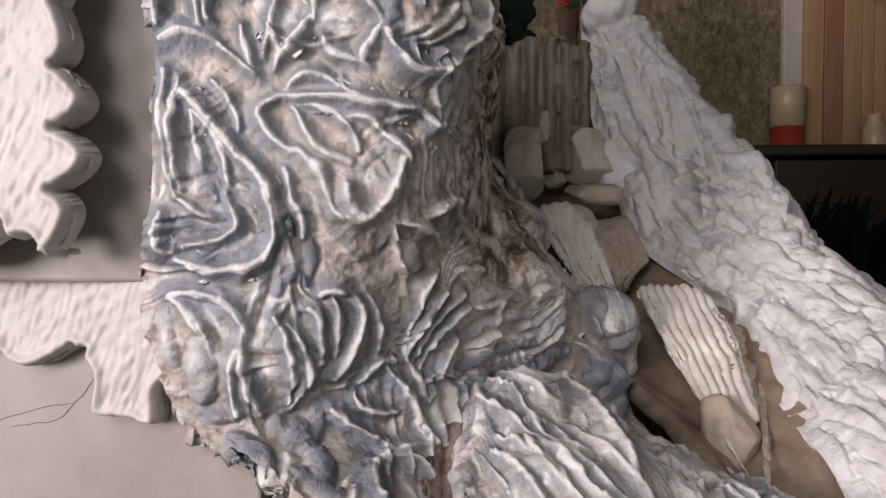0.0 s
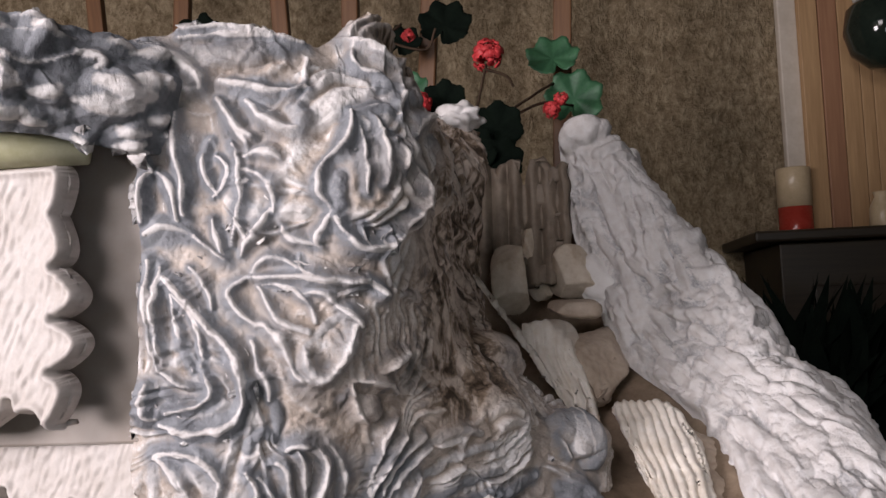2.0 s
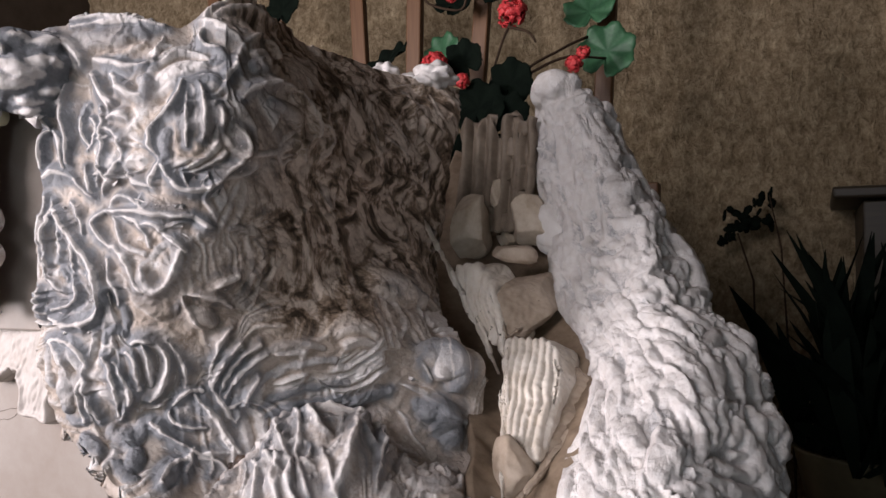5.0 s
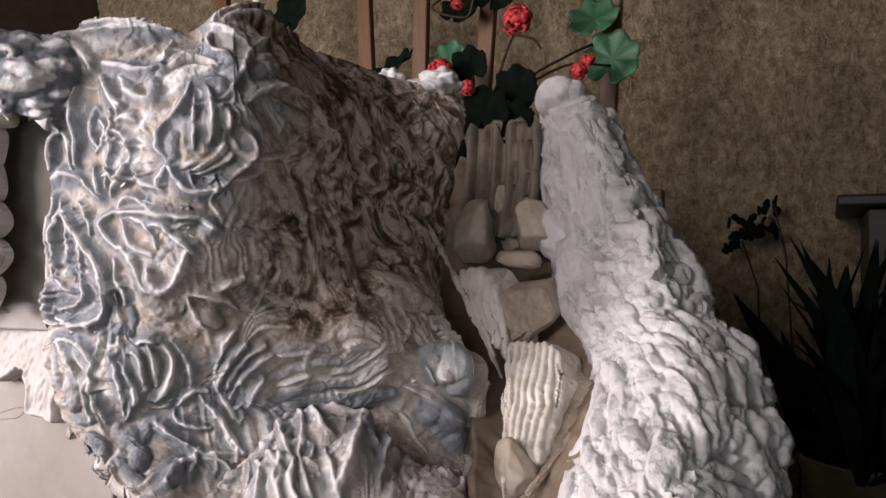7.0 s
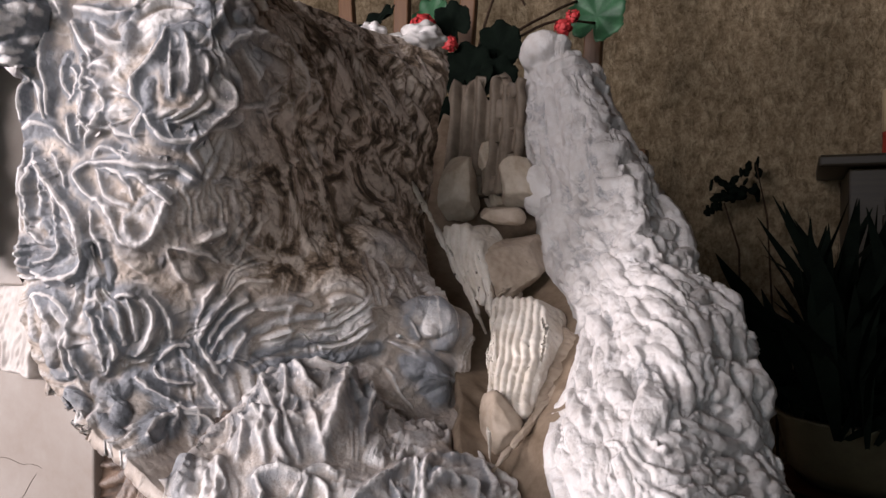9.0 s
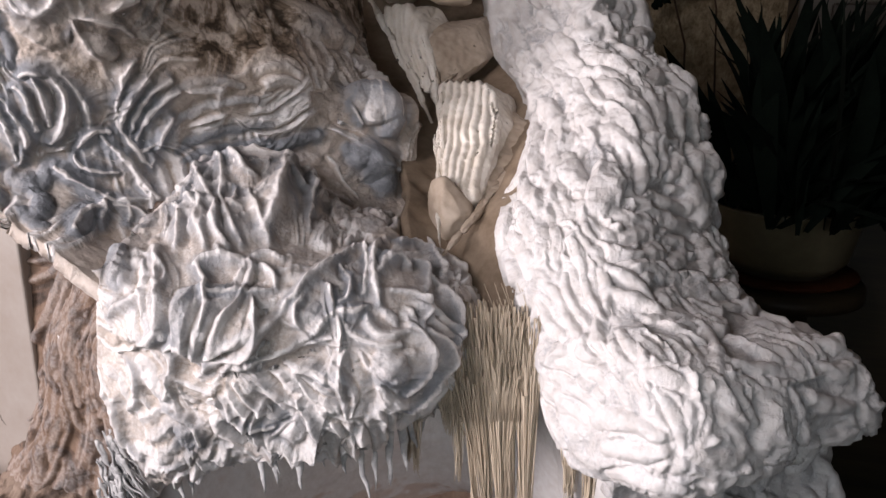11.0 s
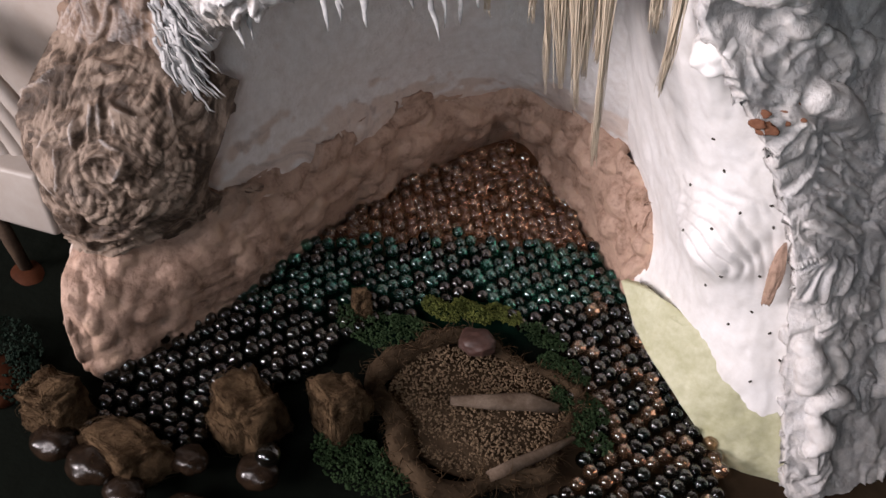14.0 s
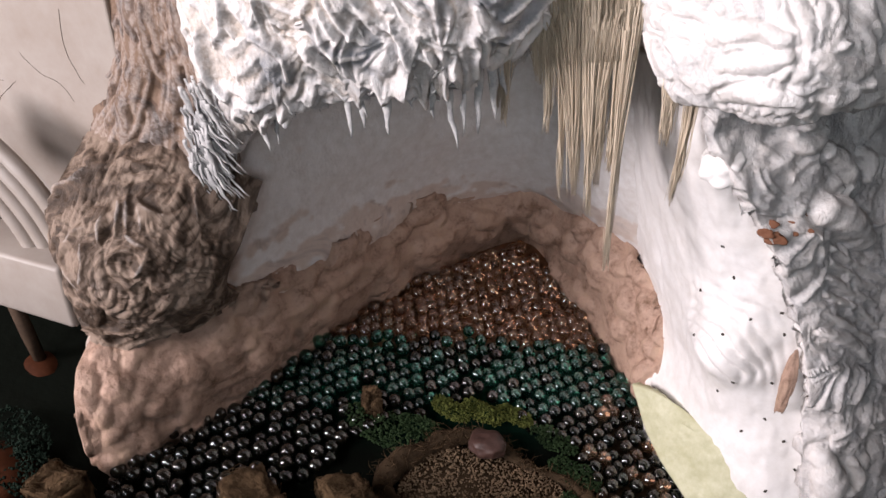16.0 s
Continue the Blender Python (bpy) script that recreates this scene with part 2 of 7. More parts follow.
def spline(rows, n):
    """Catmull-Rom through the first axis of rows, sampled n times."""
    r = np.asarray(rows, float)
    r = np.concatenate([2 * r[:1] - r[1:2], r, 2 * r[-1:] - r[-2:-1]])
    t = np.linspace(0, len(r) - 3 - 1e-6, n)
    i = t.astype(int)
    f = (t - i).reshape(-1, *([1] * (r.ndim - 1)))
    a, b, c, d = r[i], r[i + 1], r[i + 2], r[i + 3]
    return 0.5 * (2 * b + (c - a) * f + (2 * a - 5 * b + 4 * c - d) * f ** 2 + (3 * b - a - 3 * c + d) * f ** 3)


def loft(net, nu, nv):
    g = spline(net, nu)
    return np.swapaxes(spline(np.swapaxes(g, 0, 1), nv), 0, 1)


def grid_normals(g):
    n = np.cross(np.gradient(g, axis=0), np.gradient(g, axis=1))
    n /= np.linalg.norm(n, axis=2, keepdims=True) + 1e-9
    return n


def grid_faces(nu, nv):
    i = np.arange(nu * nv).reshape(nu, nv)
    return np.stack([i[:-1, :-1], i[1:, :-1], i[1:, 1:], i[:-1, 1:]], -1).reshape(-1, 4).tolist()


def ribs(g, groups, half, pitch, height, seed, lump=0.006, coarse=26.0, sharp=0.0):
    """Lays overlapping groups of finger-drawn ribs at random on a lofted surface. Returns the
    surface and how far each point lies up a rib, 0 to 1."""
    rng = np.random.default_rng(seed)
    nu, nv, _ = g.shape
    nrm = grid_normals(g)
    flat = g.reshape(-1, 3)
    du = np.linalg.norm(np.gradient(g, axis=0), axis=2)
    dv = np.linalg.norm(np.gradient(g, axis=1), axis=2)
    flow = value_noise(flat, 7.0, seed + 1).reshape(nu, nv) * 7.0
    stray = np.stack([0.016 * (value_noise(flat, 24, seed + 20 + a) - 0.5) + 0.006 * (value_noise(flat, 70, seed + 30 + a) - 0.5) for a in range(3)], 1)
    bent = (flat + stray).reshape(nu, nv, 3)
    laid = []
    pick = rng.choice(nu * nv, size=groups, p=(du * dv).ravel() / (du * dv).sum())
    for k in pick:
        kind = rng.choice(("leaf", "leaf", "leaf", "leaf", "fan", "fan", "ring"))
        n = int(rng.integers(1, 5))
        laid.append((divmod(int(k), nv), kind, flow.ravel()[k] + rng.normal(0, 0.5), half * rng.uniform(0.6, 1.25), n, pitch * rng.choice((0.7, 0.9, 1.1, 1.7))))
    h = 0.25 * height * value_noise(flat, 60, seed + 2).reshape(nu, nv)
    crest = np.full((nu, nv), 0.12)
    for (iu, iv), kind, angle, length, n, step in laid:
        reach = max(length, n * step * 0.6) * 1.15
        wu, wv = int(reach / du[iu, iv]) + 2, int(reach / dv[iu, iv]) + 2
        w = (slice(max(iu - wu, 0), iu + wu), slice(max(iv - wv, 0), iv + wv))
        nn = nrm[iu, iv]
        side = np.cross((0, 0, 1.0), -nn)
        side = np.cross(nn, (0, 0, 1.0)) if np.linalg.norm(side) < 1e-3 else side / np.linalg.norm(side)
        if side[0] < 0:
            side = -side
        up = np.cross(side, -nn) if np.cross(side, -nn)[2] > 0 else np.cross(side, nn)
        q = bent[w] - bent[iu, iv]
        a, b = q @ side, q @ up
        p, t = a * math.cos(angle) + b * math.sin(angle), -a * math.sin(angle) + b * math.cos(angle)
        e = np.clip(np.abs(p) / length, 0, 1)
        bend = rng.uniform(-0.45, 0.45)
        wide = 0.5 * n * step
        if kind == "ring":
            # hairpins: nested loops at one end, open at the other
            r = np.sqrt((np.minimum(p + 0.35 * length, 0) * 0.8) ** 2 + t ** 2)
            x = r / step
            inside_ = np.clip((n - x) * 2.5, 0, 1) * np.clip((length - p) / length * 3, 0, 1)
        else:
            width = wide * (1 - 0.7 * e ** 2) if kind == "leaf" else wide * (0.25 + 0.75 * np.clip(p / length * 0.5 + 0.5, 0, 1)) * 1.2
            x = ((t - bend * (p * p) / length) / width * 0.5 + 0.5) * n
            inside_ = np.clip(np.minimum(x, n - x) * 3.0, 0, 1) * np.clip((1 - e) * 4, 0, 1)
        inside_ = inside_ * (np.abs(q @ nn) < reach * 0.7) * ((nrm[w] @ nn) > 0.2)
        x = x + 0.33 * np.sin(2.3 * x + iu) + 0.12 * np.sin(5.1 * x + iv)
        off = np.abs(2 * (x - np.floor(x)) - 1)
        f = (1 - sharp) * (1 - off ** 2.2) + sharp * (1 - off) ** 1.35
        own = 0.66 + 0.34 * np.sin(np.floor(x) * 12.99 + iv)
        f = f * own
        m = inside_ * inside_ * (3 - 2 * inside_)
        scale = min(1.35, step / pitch)
        h[w] = h[w] * (1 - m) + (0.3 * h[w] + height * scale * (0.3 + f)) * m
        crest[w] = crest[w] * (1 - m) + f * m
    swell = lump * (value_noise(flat, coarse, seed + 3) + 0.5 * value_noise(flat, coarse * 2.1, seed + 4) - 0.75).reshape(nu, nv) * 2
    skin = (height * 0.22 * (value_noise(flat, 380, seed + 5) - 0.5) + height * 0.5 * (value_noise(flat, 130, seed + 6) - 0.5)).reshape(nu, nv)
    return g + nrm * (h + swell + skin)[..., None], np.clip(crest, 0, 1).ravel()


def strokes(g, crests, lobes, height, seed, base=None, swell=0.6, calm=0.5):
    """Finger strokes on a lofted sheet: sharp crests with hollow flanks and rounded pads along bent lines (start, bend and end
    across the sheet, half width). Returns the surface, how far each point lies up a crest, and how near it is to any stroke."""
    nu, nv, _ = g.shape
    nrm = grid_normals(g)
    flat = g.reshape(-1, 3)
    stray = np.stack([0.0032 * (value_noise(flat, 55, seed + a) - 0.5) + 0.0022 * (value_noise(flat, 150, seed + 7 + a) - 0.5) for a in range(3)], 1)
    bent = (flat + stray).reshape(nu, nv, 3)
    worn = value_noise(flat, 90, seed + 11).reshape(nu, nv)
    rise = np.zeros((nu, nv))
    crest = np.zeros((nu, nv))
    cover = np.zeros((nu, nv))
    du = np.median(np.linalg.norm(np.gradient(g, axis=0), axis=2))
    dv = np.median(np.linalg.norm(np.gradient(g, axis=1), axis=2))
    t = np.linspace(0, 1, 40)
    for rounded, rows in ((True, lobes), (False, crests)):
        for u0, v0, um, vm, u1, v1, wide in rows:
            cu = ((1 - t) ** 2 * u0 + 2 * t * (1 - t) * um + t * t * u1) * (nu - 1)
            cv = ((1 - t) ** 2 * v0 + 2 * t * (1 - t) * vm + t * t * v1) * (nv - 1)
            iu, iv = np.clip(cu.astype(int), 0, nu - 2), np.clip(cv.astype(int), 0, nv - 2)
            fu, fv = np.clip((cu - iu)[:, None], -1, 2), np.clip((cv - iv)[:, None], -1, 2)
            line = (g[iu, iv] * (1 - fv) + g[iu, iv + 1] * fv) * (1 - fu) + (g[iu + 1, iv] * (1 - fv) + g[iu + 1, iv + 1] * fv) * fu
            far_ = 2.2 * wide if rounded else 11 * wide
            mu, mv = int(far_ / du) + 4, int(far_ / dv) + 4
            w = (slice(max(int(cu.min()) - mu, 0), max(int(cu.max()) + mu, 1)), slice(max(int(cv.min()) - mv, 0), max(int(cv.max()) + mv, 1)))
            d = np.linalg.norm(bent[w][:, :, None, :] - line, axis=3)
            if d.size == 0:
                continue
            k = d.argmin(2)
            d = d.min(2)
            if rounded:
                ends = 0.5 + 0.5 * np.sin(np.pi * np.clip(t, 0.08, 0.92)) ** 0.5
                r = d / (wide * ends[k] * (0.85 + 0.4 * worn[w]))
                f = np.clip(1 - r ** 2.4, 0, 1) ** (0.8 if crests else 0.6)
                h = swell * wide * f * ends[k]
                crest[w] = np.maximum(crest[w] * (r > 0.9), (0.34 if crests else 0.5) * f)
                near = np.clip(1.6 - r, 0, 1)
            else:
                ends = 0.55 + 0.45 * np.sin(np.pi * np.clip(t, 0.04, 0.96)) ** 0.6
                r = d / (wide * ends[k] * (0.8 + 0.4 * worn[w]))
                f = np.exp(-(np.sqrt(r * r + 0.2) - 0.45) / 3.0) * np.clip(1.2 - r / 10, 0, 1)
                h = height * wide * f * ends[k]
                crest[w] = np.maximum(crest[w], np.exp(-(r / 1.25) ** 2) * (0.55 + 0.6 * worn[w]))
                near = np.clip(1.5 - r * 0.2, 0, 1)
            rise[w] = np.maximum(rise[w], h)
            cover[w] = np.maximum(cover[w], near)
    if base is not None:
        rise = rise + (1 - calm * cover) * base
    skin = 0.0009 * (value_noise(flat, 330, seed + 15) - 0.5) + 0.0022 * (value_noise(flat, 120, seed + 16) - 0.5)
    return g + nrm * (rise + skin.reshape(nu, nv))[..., None], np.clip(crest, 0, 1).ravel(), cover.ravel()


def bumps(count, seed, low, high, stretch, u_range=(0, 1), v_range=(0, 1), turn=0.0, spread=1.6):
    """Random short rounded rolls for strokes(); turn is the usual direction across the sheet."""
    r = random.Random(seed)
    out = []
    for k in range(count):
        u, w, a = r.uniform(*u_range), r.uniform(*v_range), turn + r.uniform(-spread, spread)
        long_ = stretch * r.uniform(0.4, 1.2)
        b = a + r.uniform(-0.9, 0.9)
        out.append((u, w, u + 0.6 * long_ * math.sin(a), w + 0.6 * long_ * math.cos(a), u + long_ * math.sin(b), w + long_ * math.cos(b), r.uniform(low, high)))
    return out


def grains(name, spots, low, high, mat, parent, seed, flat=0.7):
    """A bed of many small angular grains, one mesh: spots are their middles."""
    r = np.random.default_rng(seed)
    spots = np.asarray(spots, float)
    n = len(spots)
    tpl = np.array([(1, 0, 0), (-1, 0, 0), (0, 1, 0), (0, -1, 0), (0, 0, flat), (0, 0, -flat)], float)
    tri = np.array([(0, 2, 4), (2, 1, 4), (1, 3, 4), (3, 0, 4), (2, 0, 5), (1, 2, 5), (3, 1, 5), (0, 3, 5)])
    q, _ = np.linalg.qr(r.normal(size=(n, 3, 3)))
    v_ = np.einsum("nij,kj->nki", q, tpl) * r.uniform(low, high, (n, 1, 1)) * r.uniform(0.7, 1.2, (n, 6, 1)) + spots[:, None, :]
    f_ = tri[None] + 6 * np.arange(n)[:, None, None]
    return mesh_object(name, v_.reshape(-1, 3), f_.reshape(-1, 3).tolist(), mat, parent, "", False)


def plaster_body(name, g, crest, grey, brown, parent, label="", thick=0.012, mat=None):
    """A sheet of plaster of some thickness with its paint."""
    nu, nv, _ = g.shape
    ob = mesh_object(name, g.reshape(-1, 3), grid_faces(nu, nv), mat or PLASTER, parent, label)
    col = np.ones((nu * nv, 4), np.float32)
    col[:, 0], col[:, 1], col[:, 2] = crest, np.clip(grey, 0, 1), np.clip(brown, 0, 1)
    ob.data.attributes.new("paint", "FLOAT_COLOR", "POINT").data.foreach_set("color", col.ravel())
    so = ob.modifiers.new("thickness", "SOLIDIFY")
    so.thickness, so.offset = thick, -1.0
    return ob


def smooth01(x, a, b):
    t = np.clip((x - a) / (b - a), 0, 1)
    return t * t * (3 - 2 * t)


def box(bm, size, at=(0, 0, 0), turn=None, bevel=0.0):
    m = Matrix.Translation(at) @ (turn.to_4x4() if turn is not None else Matrix()) @ Matrix.Diagonal((*size, 1))
    r = bmesh.ops.create_cube(bm, size=1.0, matrix=m)
    if bevel:
        edges = list({e for v in r["verts"] for e in v.link_edges})
        bmesh.ops.bevel(bm, geom=edges, offset=bevel, segments=2, affect="EDGES", profile=0.5)
    return r["verts"]


def lathe(profile, n=32):
    """A turned form: profile of radius and height."""
    bm = bmesh.new()
    rings = [[bm.verts.new((r * math.cos(2 * math.pi * k / n), r * math.sin(2 * math.pi * k / n), z)) for k in range(n)] for r, z in profile]
    for a, b in zip(rings, rings[1:]):
        for k in range(n):
            bm.faces.new((a[k], a[(k + 1) % n], b[(k + 1) % n], b[k]))
    bm.faces.new(rings[0][::-1])
    bm.faces.new(rings[-1])
    return bm


def tube(bm, points, radii, n=6):
    """A tapering tube along points."""
    rings = []
    pts = [Vector(p) for p in points]
    for k, p in enumerate(pts):
        d = (pts[min(k + 1, len(pts) - 1)] - pts[max(k - 1, 0)]).normalized()
        a = d.orthogonal().normalized()
        b = d.cross(a)
        rings.append([bm.verts.new(p + radii[k] * (math.cos(2 * math.pi * j / n) * a + math.sin(2 * math.pi * j / n) * b)) for j in range(n)])
    for a, b in zip(rings, rings[1:]):
        s = min(range(n), key=lambda k: (b[k].co - a[0].co).length)
        for j in range(n):
            bm.faces.new((a[j], a[(j + 1) % n], b[(j + 1 + s) % n], b[(j + s) % n]))
    bm.faces.new(rings[0][::-1])
    bm.faces.new(rings[-1])


# ---- the plaster mountain ----
mountain = empty_thing("plaster_mountain", "white and grey plaster mountain with carved folds, a dry gorge and a grotto", "sculpture", at=(0, 0, 0))

CLIFF_TOP = [
    [(-0.056, 0.47, 1.022), (-0.005, 0.49, 1.029), (0.051, 0.52, 1.022), (0.075, 0.58, 1.06), (0.045, 0.72, 1.06), (0.051, 0.87, 1.065), (0.109, 0.97, 1.054)],
    [(-0.054, 0.47, 0.952), (0.008, 0.48, 0.954), (0.082, 0.49, 0.944), (0.119, 0.53, 0.958), (0.111, 0.63, 0.968), (0.093, 0.8, 0.987), (0.119, 0.94, 0.987)],
    [(-0.049, 0.465, 0.882), (0.01, 0.48, 0.875), (0.084, 0.49, 0.87), (0.112, 0.54, 0.873), (0.112, 0.63, 0.875), (0.104, 0.77, 0.872), (0.109, 0.92, 0.866)],
    [(-0.05, 0.465, 0.813), (0.011, 0.475, 0.809), (0.075, 0.5, 0.814), (0.105, 0.55, 0.805), (0.127, 0.61, 0.794), (0.147, 0.7, 0.792), (0.135, 0.86, 0.794)],
]
CLIFF_LOW = [
    [(-0.061, 0.471, 0.759), (0.014, 0.48, 0.762), (0.063, 0.513, 0.761), (0.103, 0.553, 0.755), (0.142, 0.6, 0.749), (0.177, 0.66, 0.75), (0.185, 0.78, 0.747)],
    [(-0.052, 0.476, 0.715), (0.009, 0.484, 0.714), (0.05, 0.52, 0.711), (0.091, 0.56, 0.709), (0.136, 0.608, 0.706), (0.178, 0.658, 0.718), (0.243, 0.742, 0.721)],
    [(-0.021, 0.476, 0.669), (0.017, 0.49, 0.665), (0.054, 0.523, 0.662), (0.092, 0.56, 0.66), (0.137, 0.608, 0.655), (0.183, 0.663, 0.664), (0.239, 0.736, 0.65)],
    [(0.138, 0.447, 0.61), (0.139, 0.484, 0.605), (0.138, 0.55, 0.597), (0.159, 0.593, 0.591), (0.188, 0.626, 0.588), (0.221, 0.658, 0.6), (0.252, 0.692, 0.624)],
]
# strokes on the plaster: start, bend and end across the sheet, and half width
BOSS_CRESTS_A = [
    (0.127, 0.492, 0.164, 0.545, 0.187, 0.572, 0.0018),
    (0.127, 0.535, 0.145, 0.589, 0.144, 0.656, 0.0022),
    (0.14, 0.468, 0.167, 0.53, 0.207, 0.532, 0.0018),
    (0.161, 0.452, 0.202, 0.431, 0.224, 0.465, 0.0018),
    (0.201, 0.582, 0.222, 0.63, 0.224, 0.672, 0.0018),
    (0.127, 0.231, 0.132, 0.09, 0.184, 0.084, 0.0023),
    (0.104, 0.234, 0.13, 0.179, 0.157, 0.09, 0.0023),
    (0.274, 0.254, 0.229, 0.311, 0.217, 0.368, 0.0018),
    (0.264, 0.371, 0.291, 0.453, 0.398, 0.368, 0.0018),
    (0.291, 0.535, 0.249, 0.545, 0.241, 0.609, 0.0017),
    (0.324, 0.639, 0.279, 0.674, 0.227, 0.676, 0.0022),
    (0.358, 0.237, 0.373, 0.306, 0.421, 0.355, 0.0018),
    (0.07, 0.689, 0.1, 0.717, 0.144, 0.793, 0.0018),
    (0.117, 0.518, 0.132, 0.555, 0.181, 0.619, 0.0015),
]
BOSS_PADS_A = [
    (0.117, 0.378, 0.125, 0.41, 0.127, 0.421, 0.0040),
    (0.201, 0.151, 0.258, 0.122, 0.341, 0.127, 0.0037),
    (0.438, 0.13, 0.472, 0.202, 0.532, 0.214, 0.0047),
    (0.488, 0.194, 0.58, 0.157, 0.612, 0.375, 0.0048),
    (0.612, 0.375, 0.592, 0.64, 0.532, 0.806, 0.0046),
    (0.532, 0.806, 0.537, 0.946, 0.281, 0.913, 0.0047),
    (0.037, 0.204, 0.013, 0.269, 0.03, 0.408, 0.0091),
    (0.043, 0.094, 0.099, 0.209, 0.094, 0.291, 0.0068),
    (0.074, 0.355, 0.077, 0.47, 0.054, 0.498, 0.0067),
    (0.057, 0.525, 0.035, 0.57, 0.047, 0.622, 0.0058),
    (0.094, 0.428, 0.082, 0.522, 0.09, 0.589, 0.0049),
    (0.201, 0.829, 0.286, 0.903, 0.418, 0.829, 0.0036),
    (0.355, 0.696, 0.453, 0.746, 0.344, 0.796, 0.0063),
    (0.278, 0.482, 0.313, 0.435, 0.395, 0.455, 0.0026),
]
BUTTRESS_PADS_A = [
    (0.261, 0.348, 0.281, 0.522, 0.301, 0.629, 0.0140),
    (0.177, 0.448, 0.192, 0.645, 0.227, 0.589, 0.0095),
    (0.164, 0.706, 0.172, 0.751, 0.201, 0.722, 0.0074),
    (0.321, 0.385, 0.363, 0.622, 0.358, 0.739, 0.0035),
    (0.341, 0.351, 0.385, 0.642, 0.375, 0.732, 0.0036),
    (0.365, 0.321, 0.401, 0.575, 0.398, 0.709, 0.0040),
    (0.391, 0.284, 0.411, 0.602, 0.431, 0.719, 0.0041),
    (0.415, 0.254, 0.448, 0.502, 0.455, 0.696, 0.0041),
    (0.448, 0.181, 0.465, 0.585, 0.482, 0.669, 0.0055),
    (0.666, 0.147, 0.689, 0.241, 0.726, 0.187, 0.0131),
    (0.756, 0.254, 0.724, 0.405, 0.739, 0.555, 0.0103),
    (0.773, 0.261, 0.793, 0.366, 0.813, 0.278, 0.0115),
    (0.666, 0.448, 0.691, 0.552, 0.709, 0.401, 0.0072),
    (0.167, 0.264, 0.187, 0.319, 0.154, 0.421, 0.0067),
]
CLIFF_CRESTS_A = [
    (0, 0.094, 0, 0.171, 0, 0.301, 0.0025),
    (0.01, 0.09, 0.013, 0.217, 0.003, 0.251, 0.0020),
    (0.013, 0.027, 0.059, 0.139, 0.084, 0.124, 0.0030),
    (0.013, 0.391, 0.055, 0.445, 0.077, 0.485, 0.0030),
    (0.023, 0.428, 0.015, 0.477, 0.027, 0.559, 0.0026),
    (0.013, 0.388, 0.013, 0.441, 0, 0.508, 0.0025),
    (0.077, 0.485, 0.102, 0.465, 0.12, 0.445, 0.0019),
    (0.077, 0.485, 0.054, 0.51, 0.057, 0.542, 0.0020),
    (0.064, 0.528, 0.062, 0.548, 0.08, 0.569, 0.0021),
    (0.077, 0.161, 0.092, 0.219, 0.074, 0.284, 0.0024),
    (0.1, 0.154, 0.132, 0.172, 0.144, 0.197, 0.0024),
    (0.1, 0.197, 0.134, 0.226, 0.127, 0.261, 0.0024),
    (0.023, 0.401, 0.054, 0.373, 0.07, 0.431, 0.0020),
    (0.144, 0.003, 0.161, 0.005, 0.177, 0.027, 0.0020),
]
CLIFF_CRESTS_B = [
    (0.11, 0.077, 0.162, 0.074, 0.234, 0.084, 0.0024),
    (0.181, 0.027, 0.194, -0.003, 0.247, 0.007, 0.0020),
    (0.181, 0.037, 0.202, 0.067, 0.244, 0.07, 0.0020),
    (0.147, 0.13, 0.182, 0.1, 0.211, 0.137, 0.0015),
    (0.167, 0.14, 0.184, 0.179, 0.214, 0.13, 0.0014),
    (0.154, 0.167, 0.184, 0.197, 0.268, 0.161, 0.0019),
    (0.097, 0.154, 0.125, 0.176, 0.161, 0.191, 0.0019),
    (0.167, 0.187, 0.156, 0.224, 0.164, 0.234, 0.0019),
    (0.184, 0.187, 0.182, 0.234, 0.227, 0.227, 0.0019),
    (0.227, 0.221, 0.251, 0.204, 0.274, 0.174, 0.0019),
    (0.194, 0.191, 0.232, 0.159, 0.264, 0.187, 0.0019),
    (0.107, 0.351, 0.134, 0.344, 0.161, 0.298, 0.0019),
    (0.161, 0.298, 0.191, 0.271, 0.221, 0.298, 0.0019),
    (0.124, 0.361, 0.166, 0.358, 0.201, 0.355, 0.0014),
]
CLIFF_CRESTS_C = [
    (0.114, 0.388, 0.149, 0.413, 0.191, 0.391, 0.0016),
    (0.144, 0.421, 0.164, 0.445, 0.184, 0.428, 0.0019),
    (0.107, 0.351, 0.1, 0.405, 0.12, 0.445, 0.0014),
    (0.227, 0.304, 0.301, 0.343, 0.241, 0.441, 0.0023),
    (0.241, 0.441, 0.211, 0.517, 0.181, 0.465, 0.0024),
    (0.237, 0.344, 0.253, 0.351, 0.261, 0.358, 0.0014),
    (0.241, 0.398, 0.244, 0.391, 0.261, 0.385, 0.0014),
    (0.144, 0.485, 0.11, 0.53, 0.13, 0.622, 0.0020),
    (0.13, 0.622, 0.169, 0.674, 0.187, 0.666, 0.0027),
    (0.187, 0.659, 0.204, 0.627, 0.221, 0.642, 0.0021),
    (0.167, 0.666, 0.176, 0.726, 0.217, 0.679, 0.0022),
    (0.157, 0.659, 0.144, 0.661, 0.144, 0.682, 0.0016),
    (0.264, 0.01, 0.246, 0.042, 0.261, 0.094, 0.0020),
    (0.261, 0.094, 0.286, 0.144, 0.291, 0.154, 0.0019),
]
